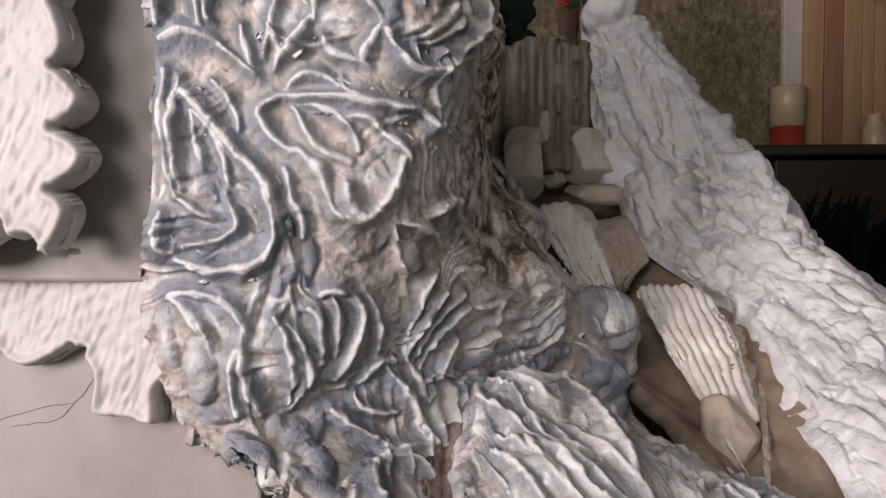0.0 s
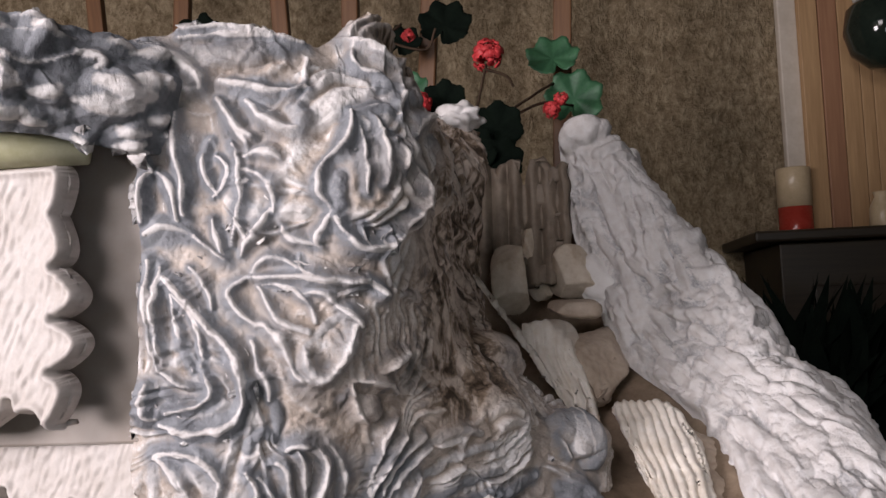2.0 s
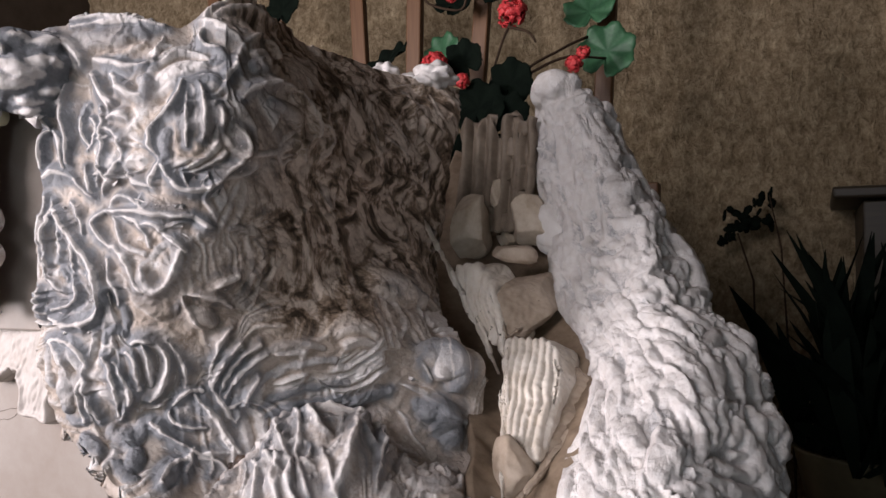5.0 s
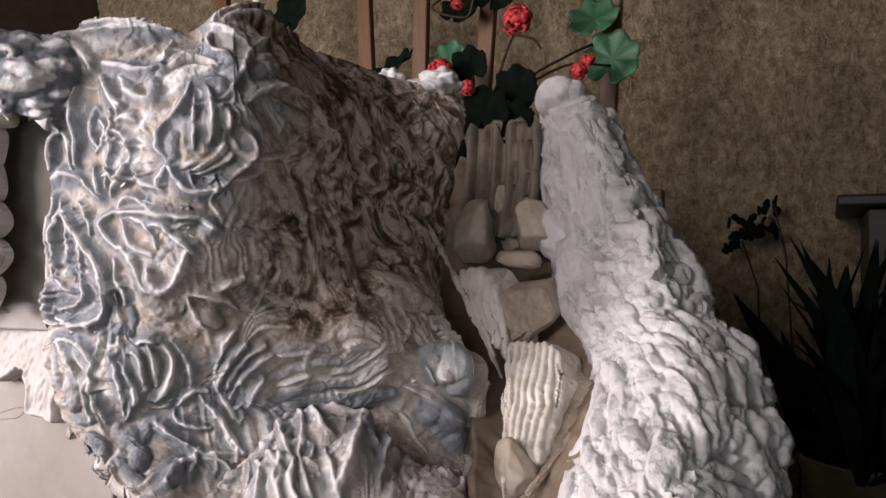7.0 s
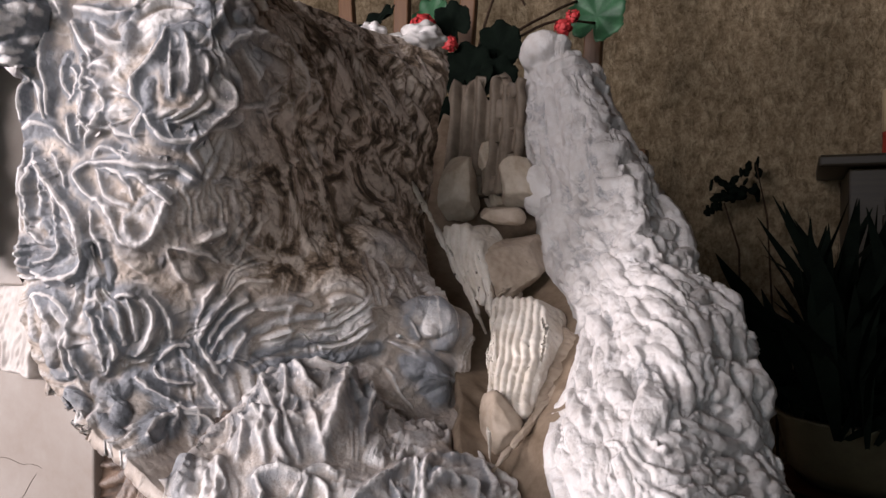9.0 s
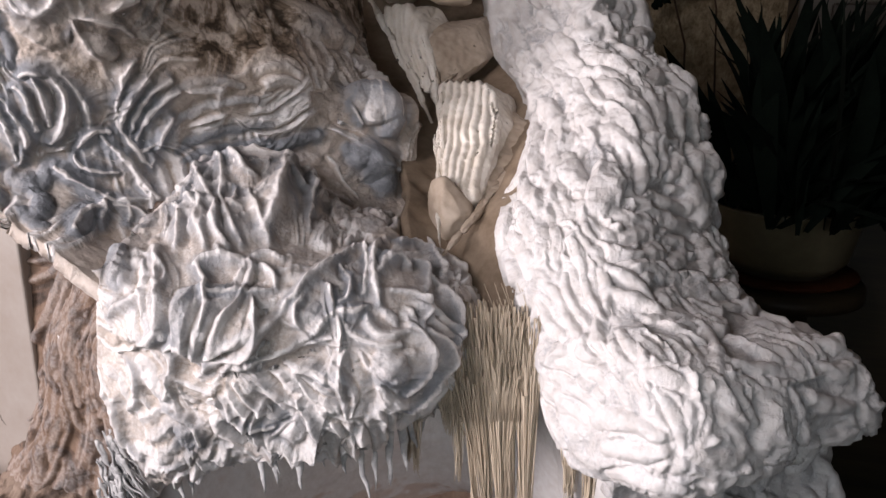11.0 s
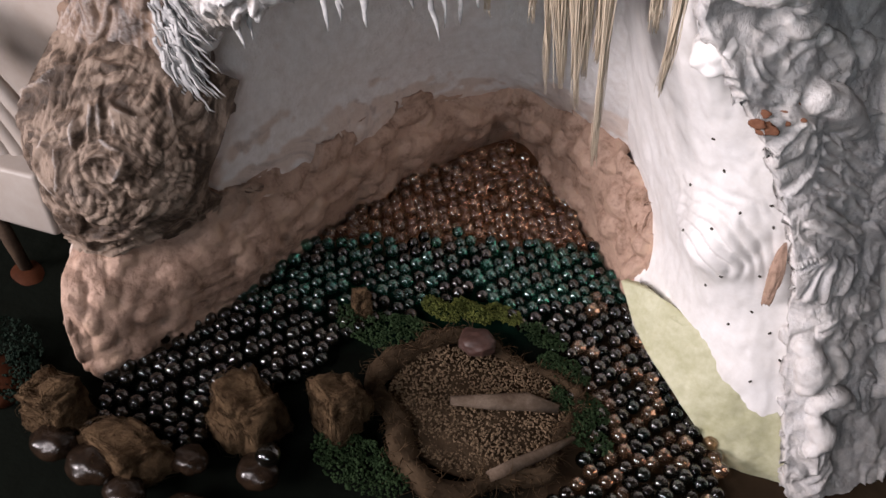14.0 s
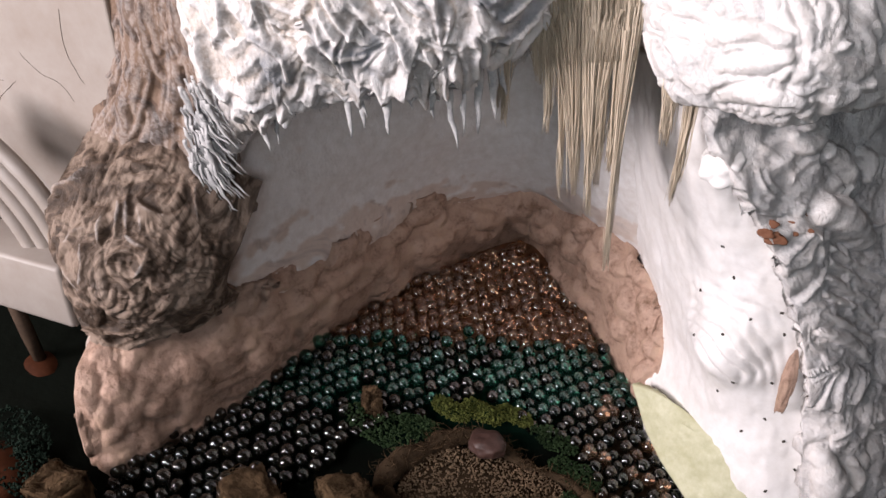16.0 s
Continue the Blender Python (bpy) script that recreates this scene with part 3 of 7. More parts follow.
CLIFF_CRESTS_D = [
    (0.241, 0.13, 0.274, 0.142, 0.281, 0.147, 0.0019),
    (0.281, 0.174, 0.266, 0.184, 0.244, 0.207, 0.0019),
    (0.244, 0.234, 0.261, 0.239, 0.264, 0.278, 0.0019),
    (0.221, 0.298, 0.259, 0.273, 0.264, 0.281, 0.0019),
    (0.298, 0.01, 0.361, 0.01, 0.438, 0.037, 0.0019),
    (0.304, 0.03, 0.365, 0.015, 0.425, 0.047, 0.0019),
    (0.318, 0.037, 0.344, 0.09, 0.385, 0.13, 0.0024),
    (0.385, 0.13, 0.435, 0.202, 0.512, 0.161, 0.0024),
    (0.512, 0.161, 0.577, 0.137, 0.528, 0.047, 0.0024),
    (0.341, 0.054, 0.393, 0.074, 0.438, 0.094, 0.0014),
    (0.341, 0.06, 0.37, 0.122, 0.431, 0.11, 0.0014),
    (0.431, 0.11, 0.495, 0.159, 0.505, 0.054, 0.0019),
    (0.301, 0.087, 0.328, 0.134, 0.355, 0.127, 0.0014),
    (0.462, 0.02, 0.515, 0.01, 0.515, 0.04, 0.0024),
]
CLIFF_CRESTS_E = [
    (0.441, 0.037, 0.465, 0.08, 0.462, 0.11, 0.0014),
    (0.308, 0.184, 0.328, 0.124, 0.375, 0.197, 0.0019),
    (0.375, 0.197, 0.373, 0.242, 0.445, 0.241, 0.0019),
    (0.445, 0.241, 0.473, 0.258, 0.455, 0.274, 0.0019),
    (0.308, 0.191, 0.306, 0.247, 0.311, 0.358, 0.0023),
    (0.311, 0.358, 0.334, 0.398, 0.331, 0.411, 0.0019),
    (0.321, 0.197, 0.375, 0.224, 0.388, 0.264, 0.0017),
    (0.318, 0.204, 0.316, 0.263, 0.375, 0.274, 0.0014),
    (0.334, 0.251, 0.319, 0.289, 0.351, 0.308, 0.0014),
    (0.351, 0.308, 0.365, 0.336, 0.378, 0.344, 0.0019),
    (0.418, 0.264, 0.482, 0.269, 0.452, 0.308, 0.0028),
    (0.452, 0.308, 0.415, 0.336, 0.378, 0.331, 0.0023),
    (0.301, 0.191, 0.264, 0.219, 0.294, 0.254, 0.0019),
    (0.278, 0.254, 0.304, 0.258, 0.304, 0.274, 0.0014),
]
CLIFF_CRESTS_F = [
    (0.395, 0.187, 0.436, 0.204, 0.498, 0.207, 0.0017),
    (0.472, 0.344, 0.473, 0.4, 0.495, 0.448, 0.0019),
    (0.478, 0.338, 0.528, 0.341, 0.552, 0.385, 0.0019),
    (0.458, 0.405, 0.443, 0.416, 0.421, 0.462, 0.0024),
    (0.592, 0.037, 0.565, 0.117, 0.659, 0.13, 0.0019),
    (0.659, 0.13, 0.711, 0.104, 0.796, 0.117, 0.0019),
    (0.595, 0.037, 0.622, 0.069, 0.662, 0.08, 0.0020),
    (0.629, 0.167, 0.667, 0.194, 0.779, 0.207, 0.0019),
    (0.642, 0.187, 0.709, 0.247, 0.789, 0.214, 0.0019),
    (0.645, 0.127, 0.716, 0.12, 0.799, 0.154, 0.0019),
    (0.615, 0.214, 0.647, 0.251, 0.712, 0.247, 0.0019),
    (0.592, 0.244, 0.639, 0.276, 0.699, 0.274, 0.0019),
    (0.582, 0.274, 0.652, 0.349, 0.736, 0.271, 0.0024),
    (0.585, 0.301, 0.635, 0.368, 0.699, 0.355, 0.0019),
]
CLIFF_CRESTS_G = [
    (0.592, 0.224, 0.572, 0.246, 0.592, 0.288, 0.0019),
    (0.585, 0.478, 0.625, 0.426, 0.706, 0.421, 0.0025),
    (0.582, 0.525, 0.609, 0.462, 0.729, 0.438, 0.0020),
    (0.605, 0.542, 0.63, 0.492, 0.729, 0.455, 0.0020),
    (0.672, 0.528, 0.724, 0.505, 0.796, 0.495, 0.0020),
    (0.682, 0.415, 0.716, 0.421, 0.803, 0.495, 0.0020),
    (0.545, 0.455, 0.574, 0.418, 0.676, 0.408, 0.0020),
    (0.759, 0.452, 0.766, 0.49, 0.719, 0.508, 0.0015),
    (0.749, 0.331, 0.694, 0.358, 0.712, 0.398, 0.0020),
    (0.766, 0.328, 0.809, 0.331, 0.813, 0.415, 0.0020),
    (0.722, 0.381, 0.788, 0.463, 0.873, 0.472, 0.0025),
    (0.766, 0.418, 0.806, 0.468, 0.873, 0.452, 0.0020),
    (0.796, 0.284, 0.828, 0.323, 0.88, 0.355, 0.0024),
    (0.88, 0.355, 0.876, 0.396, 0.873, 0.472, 0.0020),
]
CLIFF_CRESTS_H = [
    (0.886, 0.321, 0.903, 0.239, 0.933, 0.137, 0.0024),
    (0.886, 0.344, 0.891, 0.441, 0.943, 0.298, 0.0020),
    (0.863, 0.408, 0.89, 0.388, 0.916, 0.314, 0.0018),
    (0.826, 0.468, 0.87, 0.498, 0.913, 0.381, 0.0018),
    (0.863, 0.361, 0.898, 0.299, 0.913, 0.258, 0.0022),
    (0.619, 0.96, 0.714, 0.925, 0.749, 0.936, 0.0016),
    (0.639, 0.973, 0.716, 0.963, 0.739, 0.967, 0.0016),
    (0.649, 0.936, 0.729, 0.905, 0.742, 0.92, 0.0015),
    (0.682, 0.9, 0.709, 0.895, 0.749, 0.91, 0.0015),
]
CLIFF_PADS_A = [
    (0.03, 0.107, 0.05, 0.181, 0.017, 0.254, 0.0118),
    (0.06, 0.415, 0.085, 0.448, 0.09, 0.428, 0.0077),
    (0.087, 0.512, 0.085, 0.559, 0.104, 0.512, 0.0091),
    (0.043, 0.472, 0.057, 0.498, 0.057, 0.525, 0.0061),
    (0.1, 0.261, 0.112, 0.278, 0.13, 0.254, 0.0085),
    (0.181, 0.311, 0.197, 0.298, 0.214, 0.311, 0.0074),
    (0.147, 0.559, 0.159, 0.651, 0.204, 0.629, 0.0083),
    (0.411, 0.264, 0.368, 0.301, 0.365, 0.324, 0.0037),
    (0.515, 0.358, 0.523, 0.375, 0.538, 0.405, 0.0087),
    (0.498, 0.211, 0.522, 0.226, 0.572, 0.207, 0.0043),
    (0.572, 0.207, 0.537, 0.181, 0.589, 0.167, 0.0043),
    (0.679, 0.074, 0.731, 0.059, 0.763, 0.064, 0.0107),
    (0.796, 0.06, 0.806, 0.07, 0.803, 0.107, 0.0068),
    (0.849, 0.067, 0.87, 0.067, 0.876, 0.054, 0.0096),
]
CLIFF_PADS_B = [
    (0.823, 0.184, 0.839, 0.219, 0.856, 0.207, 0.0106),
    (0.803, 0.264, 0.849, 0.242, 0.856, 0.201, 0.0078),
    (0.87, 0.201, 0.891, 0.172, 0.906, 0.097, 0.0095),
    (0.896, 0.08, 0.913, 0.075, 0.916, 0.09, 0.0065),
    (0.615, 0.033, 0.674, 0.03, 0.712, 0.027, 0.0059),
    (0.475, 0.047, 0.49, 0.07, 0.485, 0.094, 0.0058),
    (0.324, 0.635, 0.366, 0.661, 0.455, 0.706, 0.0048),
    (0.311, 0.709, 0.353, 0.739, 0.441, 0.756, 0.0045),
    (0.368, 0.559, 0.405, 0.517, 0.482, 0.455, 0.0040),
    (0.375, 0.592, 0.42, 0.547, 0.485, 0.482, 0.0040),
    (0.321, 0.542, 0.346, 0.622, 0.324, 0.635, 0.0036),
    (0.334, 0.455, 0.324, 0.525, 0.368, 0.542, 0.0039),
    (0.258, 0.773, 0.293, 0.766, 0.308, 0.692, 0.0065),
    (0.104, 0.716, 0.147, 0.763, 0.204, 0.823, 0.0080),
]
CLIFF_PADS_C = [
    (0.09, 0.766, 0.139, 0.804, 0.181, 0.823, 0.0071),
    (0.07, 0.729, 0.048, 0.779, 0.087, 0.829, 0.0060),
    (0.244, 0.732, 0.196, 0.774, 0.194, 0.849, 0.0068),
    (0.1, 0.843, 0.077, 0.908, 0.161, 0.9, 0.0085),
    (0.04, 0.91, 0.025, 0.962, 0.07, 0.98, 0.0090),
    (0.114, 0.91, 0.157, 0.933, 0.147, 0.97, 0.0086),
    (0.167, 0.92, 0.186, 0.952, 0.211, 0.977, 0.0086),
    (0.234, 0.666, 0.247, 0.731, 0.288, 0.749, 0.0063),
    (0.338, 0.806, 0.349, 0.843, 0.355, 0.906, 0.0069),
    (0.231, 0.856, 0.222, 0.918, 0.261, 0.946, 0.0083),
    (0.217, 0.769, 0.254, 0.788, 0.224, 0.853, 0.0069),
    (0.632, 0.505, 0.547, 0.572, 0.589, 0.679, 0.0045),
    (0.712, 0.525, 0.612, 0.582, 0.632, 0.706, 0.0046),
    (0.763, 0.545, 0.679, 0.615, 0.716, 0.739, 0.0046),
]
CLIFF_PADS_D = [
    (0.783, 0.562, 0.726, 0.645, 0.776, 0.769, 0.0047),
    (0.405, 0.806, 0.426, 0.858, 0.468, 0.916, 0.0201),
    (0.866, 0.378, 0.896, 0.349, 0.913, 0.314, 0.0054),
    (0.672, 0.92, 0.722, 0.95, 0.746, 0.953, 0.0220),
    (0.819, 0.91, 0.816, 0.925, 0.866, 0.946, 0.0212),
    (0.803, 0.886, 0.808, 0.885, 0.806, 0.903, 0.0073),
    (0.773, 0.739, 0.781, 0.798, 0.769, 0.836, 0.0079),
]
DOME_CRESTS_A = [
    (0.144, 0.324, 0.162, 0.239, 0.241, 0.334, 0.0018),
    (0.14, 0.324, 0.217, 0.363, 0.227, 0.341, 0.0018),
    (0.227, 0.341, 0.254, 0.355, 0.281, 0.395, 0.0017),
    (0.227, 0.294, 0.249, 0.278, 0.278, 0.301, 0.0021),
    (0.237, 0.334, 0.261, 0.301, 0.284, 0.361, 0.0020),
    (0.157, 0.368, 0.199, 0.373, 0.207, 0.425, 0.0028),
    (0.144, 0.498, 0.236, 0.495, 0.268, 0.452, 0.0031),
    (0.227, 0.415, 0.249, 0.43, 0.278, 0.465, 0.0021),
    (0.154, 0.562, 0.212, 0.579, 0.251, 0.569, 0.0018),
    (0.207, 0.254, 0.229, 0.281, 0.244, 0.294, 0.0017),
    (0.207, 0.227, 0.241, 0.251, 0.261, 0.221, 0.0021),
    (0.234, 0.355, 0.247, 0.38, 0.247, 0.398, 0.0017),
    (0.241, 0.157, 0.249, 0.172, 0.411, 0.194, 0.0019),
    (0.294, 0.274, 0.314, 0.314, 0.375, 0.301, 0.0015),
]
DOME_CRESTS_B = [
    (0.294, 0.274, 0.284, 0.328, 0.301, 0.421, 0.0020),
    (0.298, 0.421, 0.303, 0.48, 0.328, 0.478, 0.0016),
    (0.328, 0.308, 0.326, 0.376, 0.331, 0.465, 0.0015),
    (0.264, 0.736, 0.306, 0.597, 0.368, 0.478, 0.0020),
    (0.368, 0.478, 0.45, 0.396, 0.538, 0.321, 0.0019),
    (0.388, 0.649, 0.488, 0.49, 0.535, 0.365, 0.0019),
    (0.388, 0.649, 0.406, 0.699, 0.391, 0.736, 0.0019),
    (0.388, 0.649, 0.343, 0.64, 0.331, 0.612, 0.0015),
    (0.388, 0.649, 0.462, 0.681, 0.548, 0.666, 0.0019),
    (0.328, 0.592, 0.375, 0.47, 0.421, 0.569, 0.0015),
    (0.545, 0.405, 0.619, 0.475, 0.692, 0.599, 0.0015),
    (0.572, 0.391, 0.682, 0.435, 0.699, 0.532, 0.0015),
    (0.515, 0.515, 0.575, 0.656, 0.595, 0.662, 0.0015),
    (0.475, 0.498, 0.433, 0.615, 0.465, 0.666, 0.0015),
]
DOME_CRESTS_C = [
    (0.415, 0.739, 0.483, 0.754, 0.465, 0.816, 0.0019),
    (0.365, 0.796, 0.373, 0.895, 0.468, 0.839, 0.0020),
    (0.452, 0.829, 0.559, 0.886, 0.639, 0.809, 0.0023),
    (0.468, 0.853, 0.542, 0.953, 0.696, 0.839, 0.0024),
    (0.338, 0.88, 0.421, 0.94, 0.532, 0.906, 0.0025),
    (0.301, 0.823, 0.288, 0.908, 0.368, 0.866, 0.0021),
    (0.334, 0.756, 0.279, 0.818, 0.311, 0.846, 0.0021),
    (0.421, 0.679, 0.485, 0.717, 0.495, 0.803, 0.0019),
    (0.304, 0.662, 0.363, 0.722, 0.375, 0.662, 0.0015),
    (0.264, 0.736, 0.304, 0.754, 0.358, 0.726, 0.0016),
    (0.264, 0.786, 0.296, 0.742, 0.388, 0.766, 0.0020),
    (0.264, 0.839, 0.232, 0.96, 0.368, 0.893, 0.0023),
    (0.502, 0.686, 0.557, 0.652, 0.632, 0.672, 0.0019),
    (0.375, 0.05, 0.339, 0.054, 0.311, 0.124, 0.0015),
]
DOME_CRESTS_D = [
    (0.334, 0.187, 0.403, 0.187, 0.438, 0.147, 0.0018),
    (0.458, 0.211, 0.368, 0.242, 0.518, 0.321, 0.0018),
    (0.669, 0.211, 0.687, 0.301, 0.753, 0.324, 0.0016),
    (0.645, 0.064, 0.731, 0.06, 0.756, 0.124, 0.0021),
    (0.482, 0.211, 0.525, 0.249, 0.635, 0.214, 0.0019),
    (0.502, 0.291, 0.403, 0.351, 0.405, 0.425, 0.0018),
    (0.632, 0.368, 0.737, 0.398, 0.716, 0.508, 0.0016),
    (0.639, 0.555, 0.727, 0.602, 0.742, 0.649, 0.0016),
    (0.525, 0.11, 0.61, 0.161, 0.676, 0.104, 0.0016),
    (0.298, 0.395, 0.279, 0.458, 0.294, 0.495, 0.0016),
    (0.278, 0.324, 0.294, 0.349, 0.298, 0.395, 0.0016),
    (0.211, 0.344, 0.135, 0.53, 0.214, 0.428, 0.0012),
    (0.194, 0.452, 0.231, 0.492, 0.254, 0.304, 0.0014),
    (0.211, 0.258, 0.217, 0.388, 0.224, 0.385, 0.0011),
]
DOME_CRESTS_E = [
    (0.224, 0.385, 0.244, 0.395, 0.251, 0.258, 0.0014),
    (0.221, 0.458, 0.237, 0.523, 0.268, 0.328, 0.0014),
    (0.194, 0.201, 0.222, 0.201, 0.231, 0.187, 0.0010),
]
DOME_PADS_A = [
    (0.221, 0.522, 0.231, 0.518, 0.241, 0.528, 0.0044),
    (0.197, 0.054, 0.259, 0.054, 0.288, 0.067, 0.0087),
    (0.321, 0.244, 0.333, 0.234, 0.378, 0.237, 0.0081),
    (0.365, 0.144, 0.366, 0.156, 0.415, 0.161, 0.0059),
    (0.712, 0.268, 0.717, 0.273, 0.742, 0.284, 0.0081),
    (0.395, 0.766, 0.421, 0.801, 0.435, 0.803, 0.0053),
    (0.368, 0.595, 0.386, 0.575, 0.398, 0.569, 0.0053),
    (0.535, 0.776, 0.555, 0.786, 0.575, 0.796, 0.0129),
    (0.181, 0.385, 0.172, 0.408, 0.171, 0.458, 0.0056),
    (0.151, 0.291, 0.171, 0.244, 0.151, 0.184, 0.0040),
    (0.177, 0.324, 0.181, 0.258, 0.211, 0.244, 0.0036),
    (0.184, 0.351, 0.211, 0.311, 0.211, 0.258, 0.0043),
    (0.191, 0.371, 0.201, 0.361, 0.211, 0.338, 0.0033),
    (0.254, 0.331, 0.244, 0.385, 0.234, 0.438, 0.0044),
]
DOME_PADS_B = [
    (0.167, 0.171, 0.194, 0.149, 0.154, 0.094, 0.0036),
]
RIDGE_PADS_A = [
    (0.018, 0.13, 0.01, 0.346, 0.003, 0.502, 0.0163),
    (0.04, 0.381, 0.015, 0.635, 0, 0.876, 0.0065),
    (0.05, 0.425, 0.015, 0.749, 0.01, 0.993, 0.0065),
    (0.063, 0.666, 0.108, 0.554, 0.073, 0.809, 0.0062),
    (0.073, 0.833, 0.063, 0.931, 0.073, 0.983, 0.0085),
    (0.128, 0.505, 0.112, 0.674, 0.1, 0.97, 0.0047),
    (0.138, 0.672, 0.14, 0.784, 0.143, 0.916, 0.0118),
    (0.168, 0.679, 0.167, 0.853, 0.16, 0.973, 0.0058),
    (0.195, 0.495, 0.219, 0.559, 0.208, 0.622, 0.0049),
    (0.183, 0.642, 0.188, 0.793, 0.223, 0.742, 0.0099),
    (0.228, 0.361, 0.251, 0.455, 0.223, 0.642, 0.0062),
    (0.236, 0.635, 0.234, 0.768, 0.228, 0.826, 0.0060),
    (0.248, 0.786, 0.258, 0.833, 0.248, 0.893, 0.0061),
    (0.208, 0.334, 0.198, 0.395, 0.198, 0.495, 0.0052),
]
RIDGE_PADS_B = [
    (0.278, 0.602, 0.247, 0.747, 0.271, 0.753, 0.0071),
    (0.271, 0.806, 0.283, 0.834, 0.316, 0.763, 0.0071),
    (0.301, 0.609, 0.316, 0.662, 0.291, 0.742, 0.0057),
    (0.311, 0.846, 0.294, 0.926, 0.293, 0.98, 0.0085),
    (0.303, 0.906, 0.313, 0.953, 0.333, 0.893, 0.0048),
    (0.331, 0.756, 0.332, 0.811, 0.358, 0.806, 0.0068),
    (0.358, 0.622, 0.357, 0.666, 0.381, 0.709, 0.0077),
    (0.348, 0.525, 0.331, 0.61, 0.333, 0.662, 0.0056),
    (0.383, 0.401, 0.355, 0.619, 0.411, 0.649, 0.0065),
    (0.404, 0.401, 0.393, 0.587, 0.424, 0.645, 0.0047),
    (0.429, 0.338, 0.407, 0.438, 0.431, 0.579, 0.0052),
    (0.444, 0.425, 0.452, 0.445, 0.446, 0.478, 0.0091),
    (0.446, 0.358, 0.447, 0.318, 0.464, 0.304, 0.0051),
    (0.426, 0.599, 0.44, 0.609, 0.459, 0.592, 0.0045),
]
RIDGE_PADS_C = [
    (0.424, 0.689, 0.45, 0.694, 0.461, 0.652, 0.0050),
    (0.419, 0.769, 0.444, 0.756, 0.469, 0.716, 0.0072),
    (0.391, 0.766, 0.378, 0.839, 0.366, 0.9, 0.0067),
    (0.398, 0.796, 0.402, 0.823, 0.411, 0.836, 0.0054),
    (0.404, 0.926, 0.415, 0.946, 0.461, 0.94, 0.0066),
    (0.414, 0.863, 0.456, 0.833, 0.469, 0.856, 0.0047),
    (0.486, 0.87, 0.496, 0.895, 0.516, 0.886, 0.0091),
    (0.486, 0.826, 0.514, 0.798, 0.521, 0.776, 0.0058),
    (0.476, 0.388, 0.457, 0.523, 0.514, 0.639, 0.0077),
    (0.514, 0.639, 0.533, 0.681, 0.546, 0.649, 0.0046),
    (0.479, 0.579, 0.491, 0.689, 0.524, 0.706, 0.0048),
    (0.474, 0.672, 0.489, 0.784, 0.524, 0.729, 0.0039),
    (0.479, 0.749, 0.48, 0.843, 0.516, 0.763, 0.0040),
    (0.499, 0.314, 0.529, 0.329, 0.539, 0.365, 0.0083),
]
RIDGE_PADS_D = [
    (0.524, 0.478, 0.545, 0.513, 0.571, 0.502, 0.0098),
    (0.476, 0.167, 0.467, 0.194, 0.474, 0.288, 0.0051),
    (0.491, 0.147, 0.508, 0.197, 0.579, 0.328, 0.0047),
    (0.506, 0.221, 0.545, 0.314, 0.579, 0.368, 0.0045),
    (0.501, 0.094, 0.528, 0.117, 0.579, 0.274, 0.0066),
    (0.559, 0.388, 0.571, 0.44, 0.584, 0.458, 0.0043),
    (0.459, 0.204, 0.435, 0.278, 0.436, 0.298, 0.0063),
    (0.546, 0.702, 0.556, 0.804, 0.556, 0.926, 0.0042),
    (0.534, 0.786, 0.538, 0.888, 0.546, 0.943, 0.0048),
    (0.524, 0.856, 0.525, 0.926, 0.541, 0.957, 0.0059),
    (0.561, 0.649, 0.569, 0.746, 0.566, 0.87, 0.0045),
    (0.576, 0.565, 0.581, 0.599, 0.576, 0.699, 0.0060),
    (0.549, 0.04, 0.583, 0.055, 0.612, 0.037, 0.0062),
    (0.541, 0.09, 0.579, 0.204, 0.617, 0.197, 0.0052),
]
RIDGE_PADS_E = [
    (0.602, 0.097, 0.62, 0.197, 0.654, 0.177, 0.0051),
    (0.586, 0.247, 0.605, 0.296, 0.639, 0.231, 0.0042),
    (0.586, 0.288, 0.607, 0.334, 0.637, 0.314, 0.0037),
    (0.594, 0.358, 0.625, 0.438, 0.642, 0.438, 0.0036),
    (0.599, 0.418, 0.612, 0.472, 0.634, 0.538, 0.0036),
    (0.581, 0.478, 0.605, 0.559, 0.604, 0.599, 0.0041),
    (0.566, 0.475, 0.563, 0.559, 0.584, 0.615, 0.0051),
    (0.604, 0.622, 0.596, 0.679, 0.579, 0.722, 0.0059),
    (0.622, 0.692, 0.609, 0.722, 0.607, 0.753, 0.0059),
    (0.632, 0.759, 0.614, 0.798, 0.607, 0.816, 0.0060),
    (0.632, 0.823, 0.619, 0.846, 0.617, 0.87, 0.0040),
    (0.594, 0.756, 0.59, 0.808, 0.591, 0.853, 0.0053),
    (0.571, 0.739, 0.571, 0.813, 0.571, 0.846, 0.0054),
    (0.561, 0.953, 0.573, 0.983, 0.589, 0.96, 0.0044),
]
